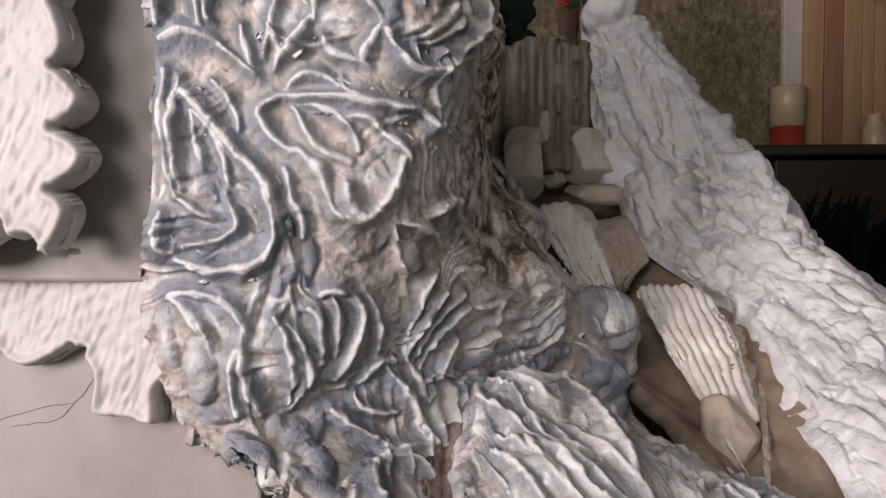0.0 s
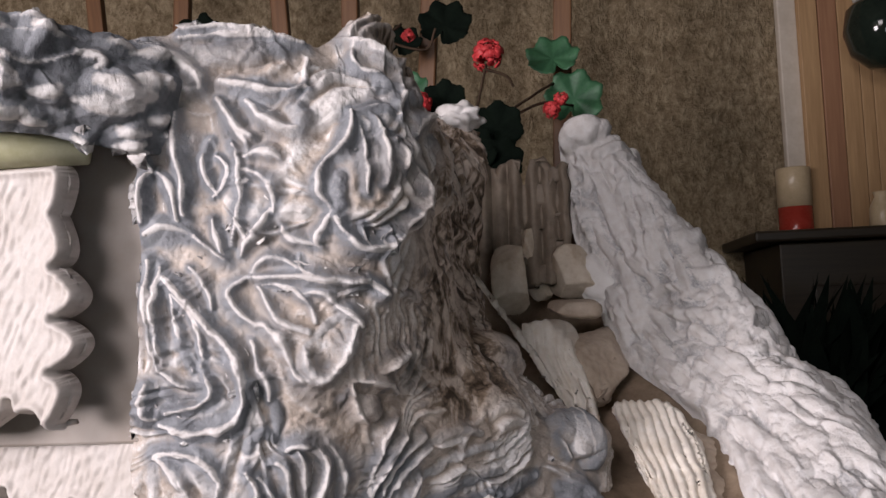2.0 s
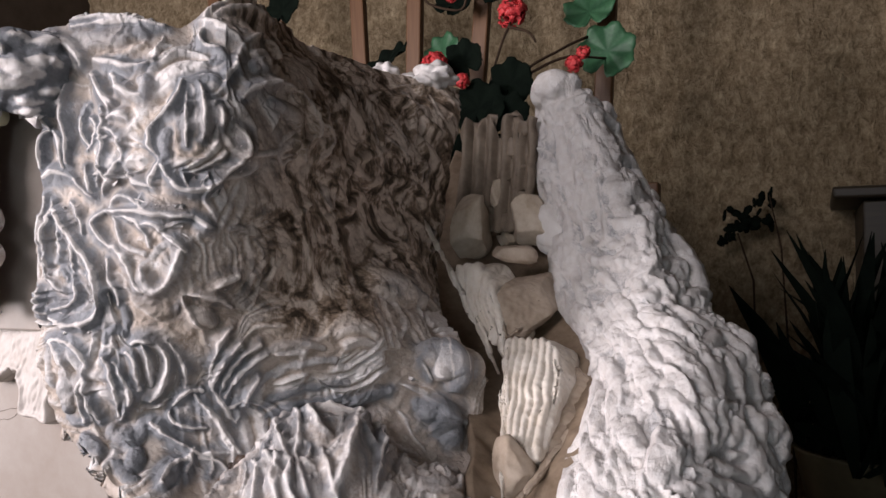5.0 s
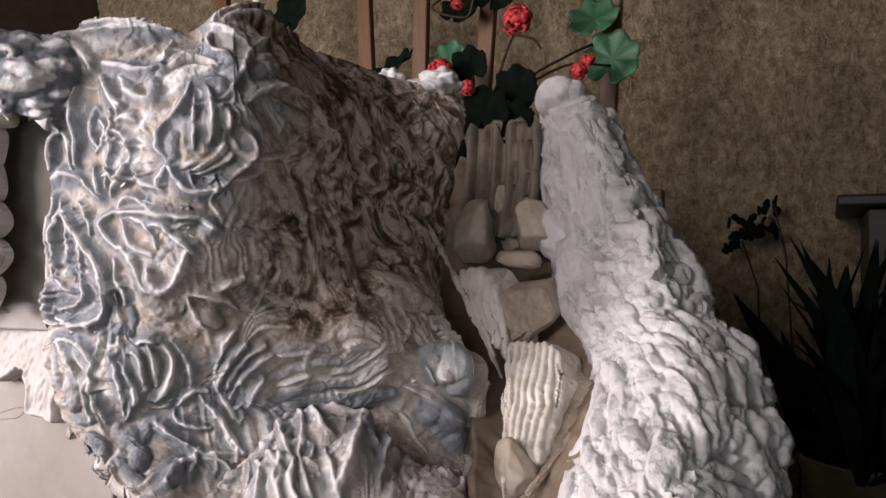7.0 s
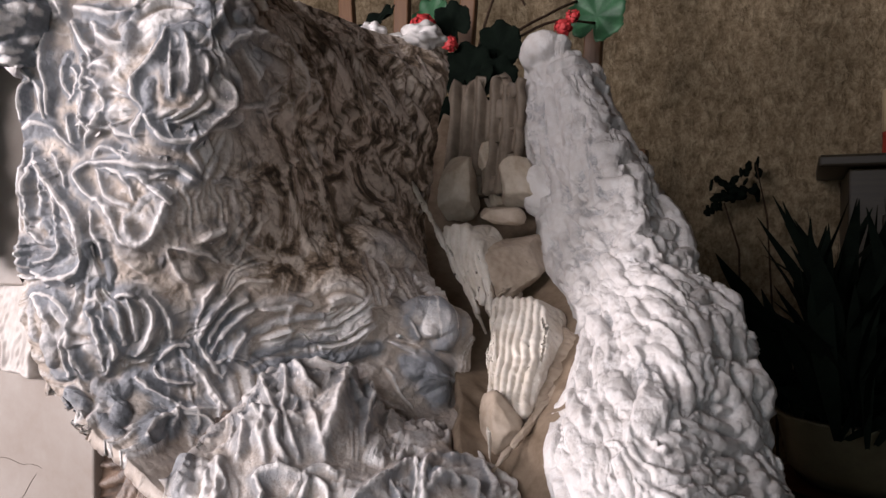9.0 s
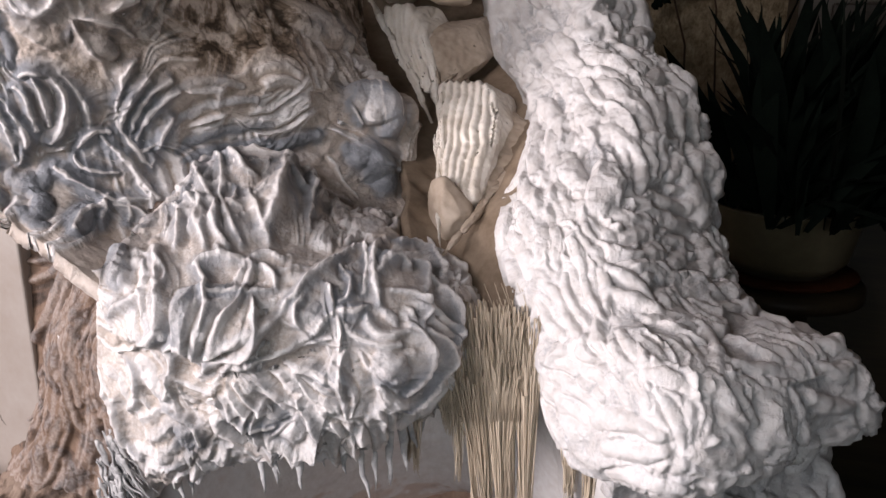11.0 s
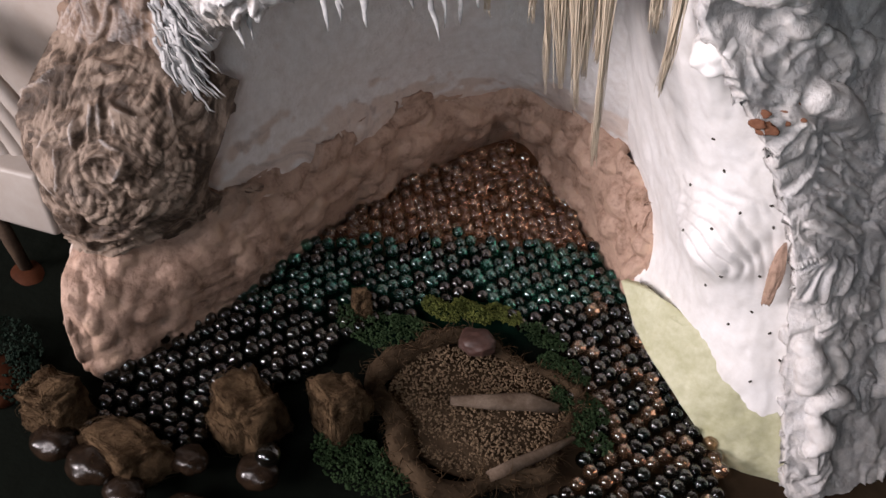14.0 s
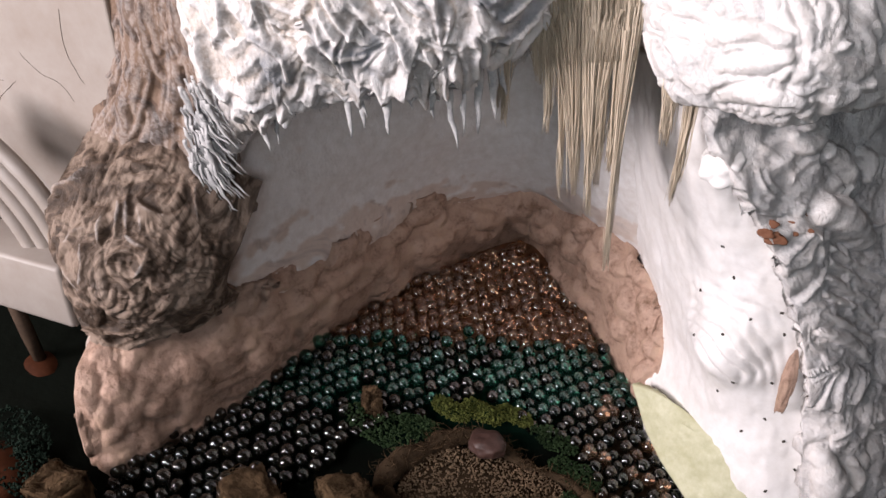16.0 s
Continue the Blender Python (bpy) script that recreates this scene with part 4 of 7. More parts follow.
RIDGE_PADS_F = [
    (0.549, 0.569, 0.558, 0.679, 0.561, 0.736, 0.0039),
    (0.649, 0.348, 0.68, 0.329, 0.707, 0.398, 0.0031),
    (0.649, 0.435, 0.679, 0.455, 0.699, 0.475, 0.0031),
    (0.642, 0.522, 0.665, 0.57, 0.684, 0.518, 0.0034),
    (0.664, 0.227, 0.67, 0.308, 0.702, 0.308, 0.0036),
    (0.672, 0.127, 0.694, 0.022, 0.737, 0.043, 0.0043),
    (0.684, 0.194, 0.719, 0.211, 0.734, 0.268, 0.0040),
    (0.702, 0.308, 0.719, 0.37, 0.757, 0.291, 0.0034),
    (0.699, 0.462, 0.728, 0.408, 0.772, 0.448, 0.0033),
    (0.642, 0.565, 0.649, 0.625, 0.677, 0.686, 0.0054),
    (0.672, 0.552, 0.682, 0.657, 0.702, 0.716, 0.0053),
    (0.709, 0.659, 0.693, 0.851, 0.792, 0.716, 0.0045),
    (0.734, 0.592, 0.748, 0.595, 0.777, 0.625, 0.0031),
    (0.734, 0.642, 0.737, 0.694, 0.779, 0.659, 0.0028),
]
RIDGE_PADS_G = [
    (0.737, 0.702, 0.756, 0.722, 0.789, 0.676, 0.0028),
    (0.759, 0.712, 0.781, 0.702, 0.807, 0.666, 0.0024),
    (0.782, 0.545, 0.791, 0.614, 0.805, 0.635, 0.0040),
    (0.724, 0.545, 0.739, 0.54, 0.764, 0.528, 0.0032),
    (0.784, 0.1, 0.786, 0.216, 0.822, 0.311, 0.0045),
    (0.792, 0.037, 0.811, 0.112, 0.835, 0.247, 0.0046),
    (0.832, 0, 0.856, 0.03, 0.865, 0.087, 0.0086),
    (0.767, 0.221, 0.774, 0.375, 0.802, 0.381, 0.0032),
    (0.794, 0.415, 0.806, 0.445, 0.822, 0.448, 0.0031),
    (0.787, 0.498, 0.802, 0.515, 0.817, 0.518, 0.0030),
    (0.802, 0.559, 0.828, 0.605, 0.86, 0.599, 0.0033),
    (0.812, 0.635, 0.833, 0.639, 0.85, 0.615, 0.0030),
    (0.807, 0.672, 0.84, 0.686, 0.852, 0.645, 0.0030),
    (0.807, 0.722, 0.827, 0.746, 0.847, 0.756, 0.0034),
]
RIDGE_PADS_H = [
    (0.805, 0.746, 0.808, 0.781, 0.827, 0.783, 0.0028),
    (0.822, 0.789, 0.833, 0.816, 0.87, 0.816, 0.0036),
    (0.827, 0.833, 0.848, 0.846, 0.885, 0.846, 0.0044),
    (0.825, 0.686, 0.85, 0.722, 0.895, 0.759, 0.0034),
    (0.835, 0.301, 0.825, 0.428, 0.845, 0.528, 0.0055),
    (0.865, 0.318, 0.867, 0.462, 0.86, 0.538, 0.0048),
    (0.91, 0.284, 0.892, 0.398, 0.905, 0.579, 0.0056),
    (0.86, 0.622, 0.872, 0.674, 0.875, 0.719, 0.0047),
    (0.912, 0.712, 0.912, 0.754, 0.912, 0.816, 0.0051),
    (0.782, 0.946, 0.796, 0.96, 0.784, 1, 0.0056),
    (0.815, 0.913, 0.832, 0.94, 0.82, 0.967, 0.0047),
    (0.84, 0.87, 0.862, 0.906, 0.865, 0.943, 0.0054),
    (0.87, 0.967, 0.93, 1.007, 0.91, 0.98, 0.0050),
    (0.91, 0.896, 0.91, 0.935, 0.91, 0.953, 0.0048),
]
RIDGE_PADS_I = [
    (0.747, 0.809, 0.773, 0.816, 0.794, 0.836, 0.0044),
    (0.702, 0.94, 0.736, 0.973, 0.764, 0.926, 0.0042),
    (0.782, 0.746, 0.797, 0.799, 0.812, 0.853, 0.0036),
    (0.694, 1, 0.728, 0.995, 0.737, 0.997, 0.0039),
    (0.682, 0.866, 0.693, 0.913, 0.689, 1, 0.0043),
]
smooth = loft(CLIFF_TOP + CLIFF_LOW, 540, 470)
rough, low_crest = ribs(smooth, 170, 0.036, 0.0125, 0.0052, 11, 0.0055, 22, 0.5)
flat = smooth.reshape(-1, 3)
wander = 0.10 * (value_noise(flat, 14, 5) - 0.5)
inner = smooth01(flat[:, 1] + wander, 0.505, 0.59) * smooth01(flat[:, 2], 0.73, 0.77) * (1 - 0.6 * smooth01(flat[:, 2] + wander, 0.80, 0.76) * smooth01(flat[:, 1], 0.62, 0.68))
edge = (1 - smooth01(np.linspace(0, 1, 540), 0.93, 1.0))[:, None]
relief = ((rough - smooth) * grid_normals(smooth)).sum(2)
g, crest, cover = strokes(smooth, CLIFF_CRESTS_A + CLIFF_CRESTS_B + CLIFF_CRESTS_C + CLIFF_CRESTS_D + CLIFF_CRESTS_E + CLIFF_CRESTS_F + CLIFF_CRESTS_G + CLIFF_CRESTS_H, CLIFF_PADS_A + CLIFF_PADS_B + CLIFF_PADS_C + CLIFF_PADS_D, 5.2, 12, relief * (1 - 0.3 * inner.reshape(540, 470)) * edge, 0.85, 0.4)
g = smooth + (g - smooth) * (1 - 0.85 * smooth01(np.linspace(0, 1, 540), 0.95, 1.0))[:, None, None]
crest = np.maximum(crest, (1 - 0.6 * cover) * low_crest * 0.75)
v = g.reshape(-1, 3)
plaster_body("cliff", g, crest, (0.25 + 0.6 * cover) * (0.45 + 0.75 * value_noise(v, 22, 8)), inner, mountain, "white cliff with grey-washed folds", 0.012)

# the band that goes on over the recess
BAND = [
    [(-0.62, 0.37, 1.03), (-0.35, 0.385, 1.02), (-0.2, 0.40, 1.018), (-0.113, 0.40, 1.017), (-0.075, 0.42, 1.014), (-0.03, 0.485, 1.015)],
    [(-0.62, 0.36, 1.0), (-0.35, 0.375, 0.99), (-0.2, 0.385, 0.985), (-0.113, 0.39, 0.985), (-0.07, 0.415, 0.982), (-0.03, 0.475, 0.98)],
    [(-0.62, 0.40, 0.96), (-0.35, 0.405, 0.955), (-0.2, 0.41, 0.952), (-0.12, 0.41, 0.955), (-0.078, 0.43, 0.95), (-0.04, 0.475, 0.945)],
]
g = loft(BAND, 60, 360)
rough, low_crest = ribs(g, 70, 0.035, 0.015, 0.008, 5, 0.008, 26, 0.7)
g, crest, cover = strokes(g, [(u, w, um, wm, u1, w1, 0.35 * r_) for u, w, um, wm, u1, w1, r_ in bumps(40, 6, 0.009, 0.014, 0.10, (0, 1), (0.4, 1), 1.2, 0.9)], bumps(46, 5, 0.007, 0.013, 0.06, (0, 1), (0.4, 1)), 4.0, 5, 0.8 * ((rough - g) * grid_normals(g)).sum(2))
crest = np.maximum(crest, 0.7 * low_crest)
v = g.reshape(-1, 3)
plaster_body("cliff_crown", g, crest, 0.7 + 0.6 * value_noise(v, 22, 8), 0 * crest, mountain)

DOME = [
    [(0.124, 0.455, 0.627), (0.118, 0.525, 0.649), (0.129, 0.585, 0.683), (0.179, 0.603, 0.676), (0.221, 0.62, 0.64), (0.247, 0.65, 0.63), (0.29, 0.66, 0.605)],
    [(0.121, 0.45, 0.602), (0.181, 0.44, 0.61), (0.218, 0.455, 0.613), (0.253, 0.48, 0.612), (0.282, 0.505, 0.614), (0.314, 0.54, 0.612), (0.336, 0.63, 0.585)],
    [(0.109, 0.455, 0.561), (0.169, 0.445, 0.572), (0.216, 0.45, 0.576), (0.258, 0.465, 0.575), (0.291, 0.482, 0.577), (0.333, 0.505, 0.578), (0.354, 0.6, 0.553)],
    [(0.097, 0.47, 0.513), (0.157, 0.455, 0.528), (0.206, 0.455, 0.535), (0.251, 0.47, 0.539), (0.292, 0.478, 0.54), (0.331, 0.508, 0.541), (0.352, 0.58, 0.53)],
]
DOME_LIP = [(0.094, 0.49, 0.437), (0.14, 0.48, 0.462), (0.179, 0.48, 0.478), (0.227, 0.485, 0.493), (0.265, 0.5, 0.497), (0.3, 0.515, 0.509), (0.331, 0.56, 0.516)]
under = [(x, y + 0.05, z + 0.02) for x, y, z in DOME_LIP]
over = [(x - 0.01, y + 0.03, z - 0.012) for x, y, z in DOME[0]]
smooth = loft([over] + DOME + [DOME_LIP, under], 280, 380)
rough, low_crest = ribs(smooth, 120, 0.030, 0.0105, 0.006, 23, 0.005, 26, 0.4)
g, crest, cover = strokes(smooth, DOME_CRESTS_A + DOME_CRESTS_B + DOME_CRESTS_C + DOME_CRESTS_D + DOME_CRESTS_E, DOME_PADS_A + DOME_PADS_B, 5.0, 23, ((rough - smooth) * grid_normals(smooth)).sum(2), 0.8, 0.4)
g = smooth + (g - smooth) * (smooth01(np.linspace(0, 1, 280), 0.0, 0.14)[:, None] * smooth01(np.linspace(0, 1, 380), -0.02, 0.05))[..., None]
crest = np.maximum(crest, (1 - 0.6 * cover) * low_crest * 0.8)
# the lip is torn into hanging blades
rng = random.Random(77)
along = np.linspace(0, 1, 380)
tear = np.zeros(380)
for k in range(34):
    mid, wide, long_ = rng.random(), rng.uniform(0.014, 0.034), rng.choice((0.006, 0.010, 0.014, 0.018))
    if k < 9:
        mid, long_ = rng.uniform(0, 0.22), rng.uniform(0.008, 0.018)
    tear = np.maximum(tear, long_ * np.clip(1 - np.abs(along - mid + 0.2 * wide) / wide, 0, 1) ** 1.25)
tear = np.convolve(tear, np.array((1, 2, 3, 4, 3, 2, 1)) / 16, "same") + 0.004 * np.abs(np.sin(along * 61))
lip_band = np.exp(-((np.linspace(0, 1, 280) - 0.833) / 0.07) ** 2)
g[..., 2] -= lip_band[:, None] * tear
g[..., 1] += 0.25 * lip_band[:, None] * tear
v = g.reshape(-1, 3)
top_wash = np.repeat(1 - smooth01(np.linspace(0, 1, 280), 0.16, 0.32), 380)
plaster_body("dome", g, np.clip(0.10 + 0.95 * crest, 0, 1), (0.26 + 0.40 * cover) * (0.40 + 0.75 * value_noise(v, 24, 2)) + 0.22 * top_wash + 0.22 * np.repeat(smooth01(np.linspace(0, 1, 280), 0.6, 0.8), 380), 0.45 * top_wash * value_noise(v, 36, 9), mountain, "grey-white bulge with swirling strokes")

RIDGE_TOP = [
    [(0.208, 1.0, 1.047), (0.235, 0.99, 1.061), (0.274, 1.0, 1.041), (0.307, 1.03, 1.006)],
    [(0.215, 0.98, 0.949), (0.267, 0.95, 0.95), (0.318, 0.93, 0.938), (0.354, 0.98, 0.907)],
    [(0.241, 0.95, 0.851), (0.303, 0.9, 0.849), (0.364, 0.86, 0.847), (0.385, 0.94, 0.866)],
    [(0.265, 0.9, 0.776), (0.329, 0.85, 0.779), (0.39, 0.82, 0.788), (0.437, 0.9, 0.78)],
    [(0.328, 0.82, 0.721), (0.379, 0.77, 0.729), (0.437, 0.77, 0.738), (0.483, 0.86, 0.726)],
    [(0.347, 0.69, 0.655), (0.409, 0.68, 0.683), (0.461, 0.7, 0.689), (0.51, 0.8, 0.666)],
]
RIDGE_LOW = [
    [(0.358, 0.62, 0.63), (0.414, 0.6, 0.639), (0.464, 0.62, 0.635), (0.531, 0.74, 0.592)],
    [(0.378, 0.6, 0.583), (0.434, 0.55, 0.597), (0.485, 0.55, 0.603), (0.561, 0.68, 0.569)],
    [(0.409, 0.56, 0.539), (0.461, 0.51, 0.565), (0.518, 0.5, 0.582), (0.617, 0.64, 0.564)],
    [(0.431, 0.54, 0.504), (0.479, 0.5, 0.518), (0.532, 0.5, 0.521), (0.641, 0.65, 0.51)],
    [(0.43, 0.60, 0.49), (0.48, 0.57, 0.485), (0.53, 0.58, 0.485), (0.62, 0.70, 0.48)],
]
g = loft(RIDGE_TOP + RIDGE_LOW, 520, 230)
# the far side falls away behind
back = g[:, -1:, :] + np.linspace(0.02, 1, 24)[None, :, None] * np.array([-0.02, 0.14, -0.05])
g = np.concatenate([g, back], axis=1)
smooth = g
rough, low_crest = ribs(g, 230, 0.030, 0.0145, 0.0085, 31, 0.009, 20, 0.0)
reach = np.array((1, 229 / 253, 1, 229 / 253, 1, 229 / 253, 1.25))
g, crest, cover = strokes(smooth, [], [tuple(np.array(r_) * reach) for r_ in RIDGE_PADS_A + RIDGE_PADS_B + RIDGE_PADS_C + RIDGE_PADS_D + RIDGE_PADS_E + RIDGE_PADS_F + RIDGE_PADS_G + RIDGE_PADS_H + RIDGE_PADS_I + bumps(36, 36, 0.006, 0.012, 0.05, (0.0, 0.7), (0.8, 1.0)) + bumps(70, 38, 0.0045, 0.0085, 0.11, (0.03, 0.5), (0.08, 0.75), 0.9, 1.3)], 0.006, 33, 0.6 * ((rough - smooth) * grid_normals(smooth)).sum(2), 1.15, 0.9)
g = smooth + (g - smooth) * (0.25 + 0.75 * smooth01(np.arange(g.shape[1]), 2, 26))[None, :, None]
# thin curled edges stand up over the side towards the gorge
curled, curl, near_curl = strokes(smooth, [row[:6] + (0.16 * row[6],) for row in bumps(58, 39, 0.007, 0.011, 0.12, (0.03, 0.56), (0.06, 0.72), 1.0, 1.5)], [], 4.2, 35)
g = g + 0.8 * (curled - smooth)
# less white in the grooves: their shade is put into the paint
crest = np.maximum(0.50 + 0.7 * np.maximum(crest, 0.5 * low_crest) - 0.06 * near_curl, curl)
v = g.reshape(-1, 3)
plaster_body("ridge", g, np.clip(crest, 0, 1), 0.25 + 0.08 * near_curl * (1 - curl) + 0.5 * value_noise(v, 14, 4) - 0.5 * smooth01(v[:, 2], 0.95, 1.05), 0 * crest, mountain, "white ridge of heaped plaster folds")

CHANNEL = [
    [(0.067, 1.05, 0.985), (0.117, 1.07, 0.985), (0.195, 1.05, 0.98)],
    [(0.069, 1.0, 0.919), (0.143, 1.03, 0.919), (0.236, 1.04, 0.913)],
    [(0.086, 0.95, 0.815), (0.164, 0.98, 0.815), (0.26, 0.985, 0.823)],
    [(0.161, 0.83, 0.723), (0.237, 0.87, 0.723), (0.329, 0.85, 0.742)],
    [(0.249, 0.7, 0.659), (0.28, 0.74, 0.654), (0.357, 0.71, 0.673)],
    [(0.285, 0.62, 0.629), (0.31, 0.66, 0.622), (0.374, 0.63, 0.635)],
    [(0.332, 0.575, 0.569), (0.356, 0.6, 0.563), (0.408, 0.57, 0.586)],
    [(0.345, 0.555, 0.521), (0.371, 0.57, 0.519), (0.417, 0.555, 0.534)],
]
g = loft(CHANNEL, 160, 50)
g = g + grid_normals(g) * (0.006 * (value_noise(g.reshape(-1, 3), 60, 1) - 0.5)).reshape(160, 50, 1)
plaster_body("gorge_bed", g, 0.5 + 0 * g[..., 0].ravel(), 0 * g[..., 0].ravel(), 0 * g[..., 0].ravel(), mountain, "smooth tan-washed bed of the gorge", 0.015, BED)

# grotto: whitewashed back wall and brown rim round the pool
GROTTO = [
    [(0.045, 0.50, 0.465), (0.086, 0.56, 0.461), (0.126, 0.64, 0.456), (0.177, 0.72, 0.444), (0.244, 0.79, 0.425), (0.326, 0.77, 0.423), (0.395, 0.70, 0.448), (0.453, 0.66, 0.474)],
    [(0.045, 0.48, 0.39), (0.09, 0.53, 0.384), (0.115, 0.6, 0.386), (0.163, 0.69, 0.375), (0.227, 0.79, 0.347), (0.313, 0.8, 0.336), (0.388, 0.735, 0.356), (0.464, 0.68, 0.394)],
    [(0.04, 0.44, 0.335), (0.079, 0.48, 0.331), (0.097, 0.55, 0.309), (0.127, 0.66, 0.304), (0.184, 0.78, 0.293), (0.27, 0.83, 0.271), (0.354, 0.80, 0.255), (0.458, 0.74, 0.263)],
    [(-0.01, 0.40, 0.257), (0.019, 0.42, 0.255), (0.078, 0.49, 0.26), (0.124, 0.61, 0.264), (0.166, 0.77, 0.249), (0.259, 0.855, 0.240), (0.354, 0.815, 0.227), (0.435, 0.77, 0.2)],
]
top = [(x + 0.0, y - 0.02, z + 0.09) for x, y, z in GROTTO[0]]
foot = [(x, y + 0.012, z - 0.03) for x, y, z in GROTTO[-1]]
g = loft([top] + GROTTO + [foot], 140, 200)
v = g.reshape(-1, 3)
g = g + grid_normals(g) * (0.004 * (value_noise(v, 40, 1) - 0.5) + 0.0016 * (value_noise(v, 160, 2) - 0.5)).reshape(140, 200, 1)
low_edge = np.tile(np.linspace(0, 1.2, 140)[:, None], (1, 200)).ravel()
streak = value_noise(v * np.array((0.5, 0.5, 1.6)), 45, 6) * 0.6 + value_noise(v, 120, 7) * 0.4
blotch = value_noise(v * np.array((0.6, 0.6, 1.3)), 26, 12)
# a little browner on the left, fading out towards x 0.32
base_brown = 0.17 - 0.15 * smooth01(v[:, 0] + 0.06 * (blotch - 0.5), 0.22, 0.32)
smear = base_brown + (1 - base_brown) * np.maximum(smooth01(low_edge * 1.25 + 0.8 * (streak - 0.5), 0.98, 1.10), 0.8 * smooth01(low_edge + 0.9 * (blotch - 0.5) + 0.5 * (streak - 0.5), 0.86, 0.96))
plaster_body("grotto_wall", g, 0.8 + 0 * v[:, 0], 0 * v[:, 0], smear, mountain, "whitewashed grotto wall with brown smears", 0.012, GROTTO_PAINT)

RIM_OUT = [(-0.004, 0.385, 0.25), (0.03, 0.415, 0.258), (0.078, 0.485, 0.252), (0.124, 0.605, 0.251), (0.166, 0.765, 0.246), (0.259, 0.85, 0.242), (0.354, 0.80, 0.229), (0.435, 0.725, 0.202), (0.452, 0.70, 0.18)]
RIM_IN = [(0.014, 0.352, 0.165), (0.042, 0.379, 0.158), (0.08, 0.491, 0.157), (0.105, 0.60, 0.162), (0.15, 0.735, 0.162), (0.236, 0.895, 0.154), (0.325, 0.828, 0.127), (0.418, 0.729, 0.095), (0.437, 0.708, 0.089)]
mid = [tuple(0.5 * (a + b) + c for a, b, c in zip(p, q, (0.006, -0.014, 0.006))) for p, q in zip(RIM_OUT, RIM_IN)]
low = [(x, y + 0.01, z - 0.03) for x, y, z in RIM_IN]
above = [(x, y + 0.010, z + 0.022) for x, y, z in RIM_OUT]
g = loft([above, RIM_OUT, mid, RIM_IN, low], 90, 330)
rng = random.Random(31)
rolls = []
for k in range(120):
    u, w, a = rng.uniform(0.0, 0.72), rng.random() ** 1.3, rng.uniform(0, math.pi)
    long_ = rng.uniform(0.01, 0.035)
    rolls.append((u, w, u + 3 * long_ * math.sin(a), w + 0.6 * long_ * math.cos(a), u + 4 * long_ * math.sin(a + 0.7), w + long_ * math.cos(a + 0.7), rng.uniform(0.009, 0.018)))
rolls += bumps(70, 33, 0.006, 0.010, 0.14, (0.05, 0.8), (0.0, 0.34), 0.9, 1.2)
rolls += [(0.12 + 0.05 * k, 0.03 + 0.012 * k, 0.20 + 0.05 * k, 0.10 + 0.01 * k, 0.14 + 0.06 * k, 0.17 + 0.012 * k, 0.0085) for k in range(9)]
g, crest, cover = strokes(g, [], rolls, 0.005, 3, 0.006 * (value_noise(g.reshape(-1, 3), 26, 9) - 0.5).reshape(90, 330), 0.75)
# its upper edge is smeared unevenly into the wall
sink = smooth01(np.linspace(1, 0, 90), 0.6, 0.95)[:, None] * (0.034 * value_noise(g[0], 30, 4) + 0.016 * value_noise(g[0], 110, 5) - 0.012)[None, :]
g[..., 1] += sink
plaster_body("pool_rim", g, crest, 0 * crest, 0 * crest, mountain, "brown-washed wrinkled rim of the pool", 0.01, CLAY)

WALLR = [
    [(0.355, 0.78, 0.47), (0.405, 0.65, 0.49), (0.455, 0.585, 0.515), (0.50, 0.605, 0.52)],
    [(0.362, 0.81, 0.379), (0.412, 0.66, 0.419), (0.463, 0.57, 0.454), (0.502, 0.585, 0.454)],
    [(0.368, 0.85, 0.234), (0.442, 0.685, 0.285), (0.492, 0.605, 0.337), (0.54, 0.585, 0.379)],
    [(0.415, 0.78, 0.183), (0.474, 0.665, 0.208), (0.518, 0.61, 0.249), (0.567, 0.6, 0.293)],
    [(0.441, 0.695, 0.125), (0.494, 0.64, 0.14), (0.538, 0.61, 0.176), (0.587, 0.61, 0.193)],
    [(0.46, 0.66, 0.074), (0.529, 0.605, 0.085), (0.573, 0.59, 0.112), (0.613, 0.6, 0.11)],
    [(0.548, 0.59, 0.0), (0.58, 0.58, 0.009), (0.614, 0.58, 0.025), (0.642, 0.585, 0.033)],
    [(0.57, 0.56, -0.1), (0.60, 0.55, -0.1), (0.63, 0.55, -0.1), (0.66, 0.56, -0.1)],
]
g = loft(WALLR, 200, 110)
v = g.reshape(-1, 3)
middle = np.array((0.511, 0.612, 0.25))
belly = np.exp(-(((v - middle) / np.array((0.027, 0.06, 0.042))) ** 2).sum(1))
ring_ = np.hypot((v[:, 0] - 0.502) * 1.5, v[:, 2] - 0.222) + 0.012 * value_noise(v, 45, 3)
fold = np.sqrt(belly) * 0.0075 * np.abs(np.sin(ring_ * 250)) ** 0.6 * smooth01(v[:, 2], 0.215, 0.25)
g = g + grid_normals(g) * (0.016 * belly + fold + 0.003 * (value_noise(v, 60, 1) - 0.5) + 0.0018 * (value_noise(v * np.array((1, 1, 0.4)), 170, 2) - 0.5)).reshape(200, 110, 1)
side_surface = g
plaster_body("grotto_side", g, 0.8 + 0 * v[:, 0], 0 * v[:, 0], 0 * v[:, 0], mountain, "bright whitewashed side of the grotto", 0.012, WHITEWASH)

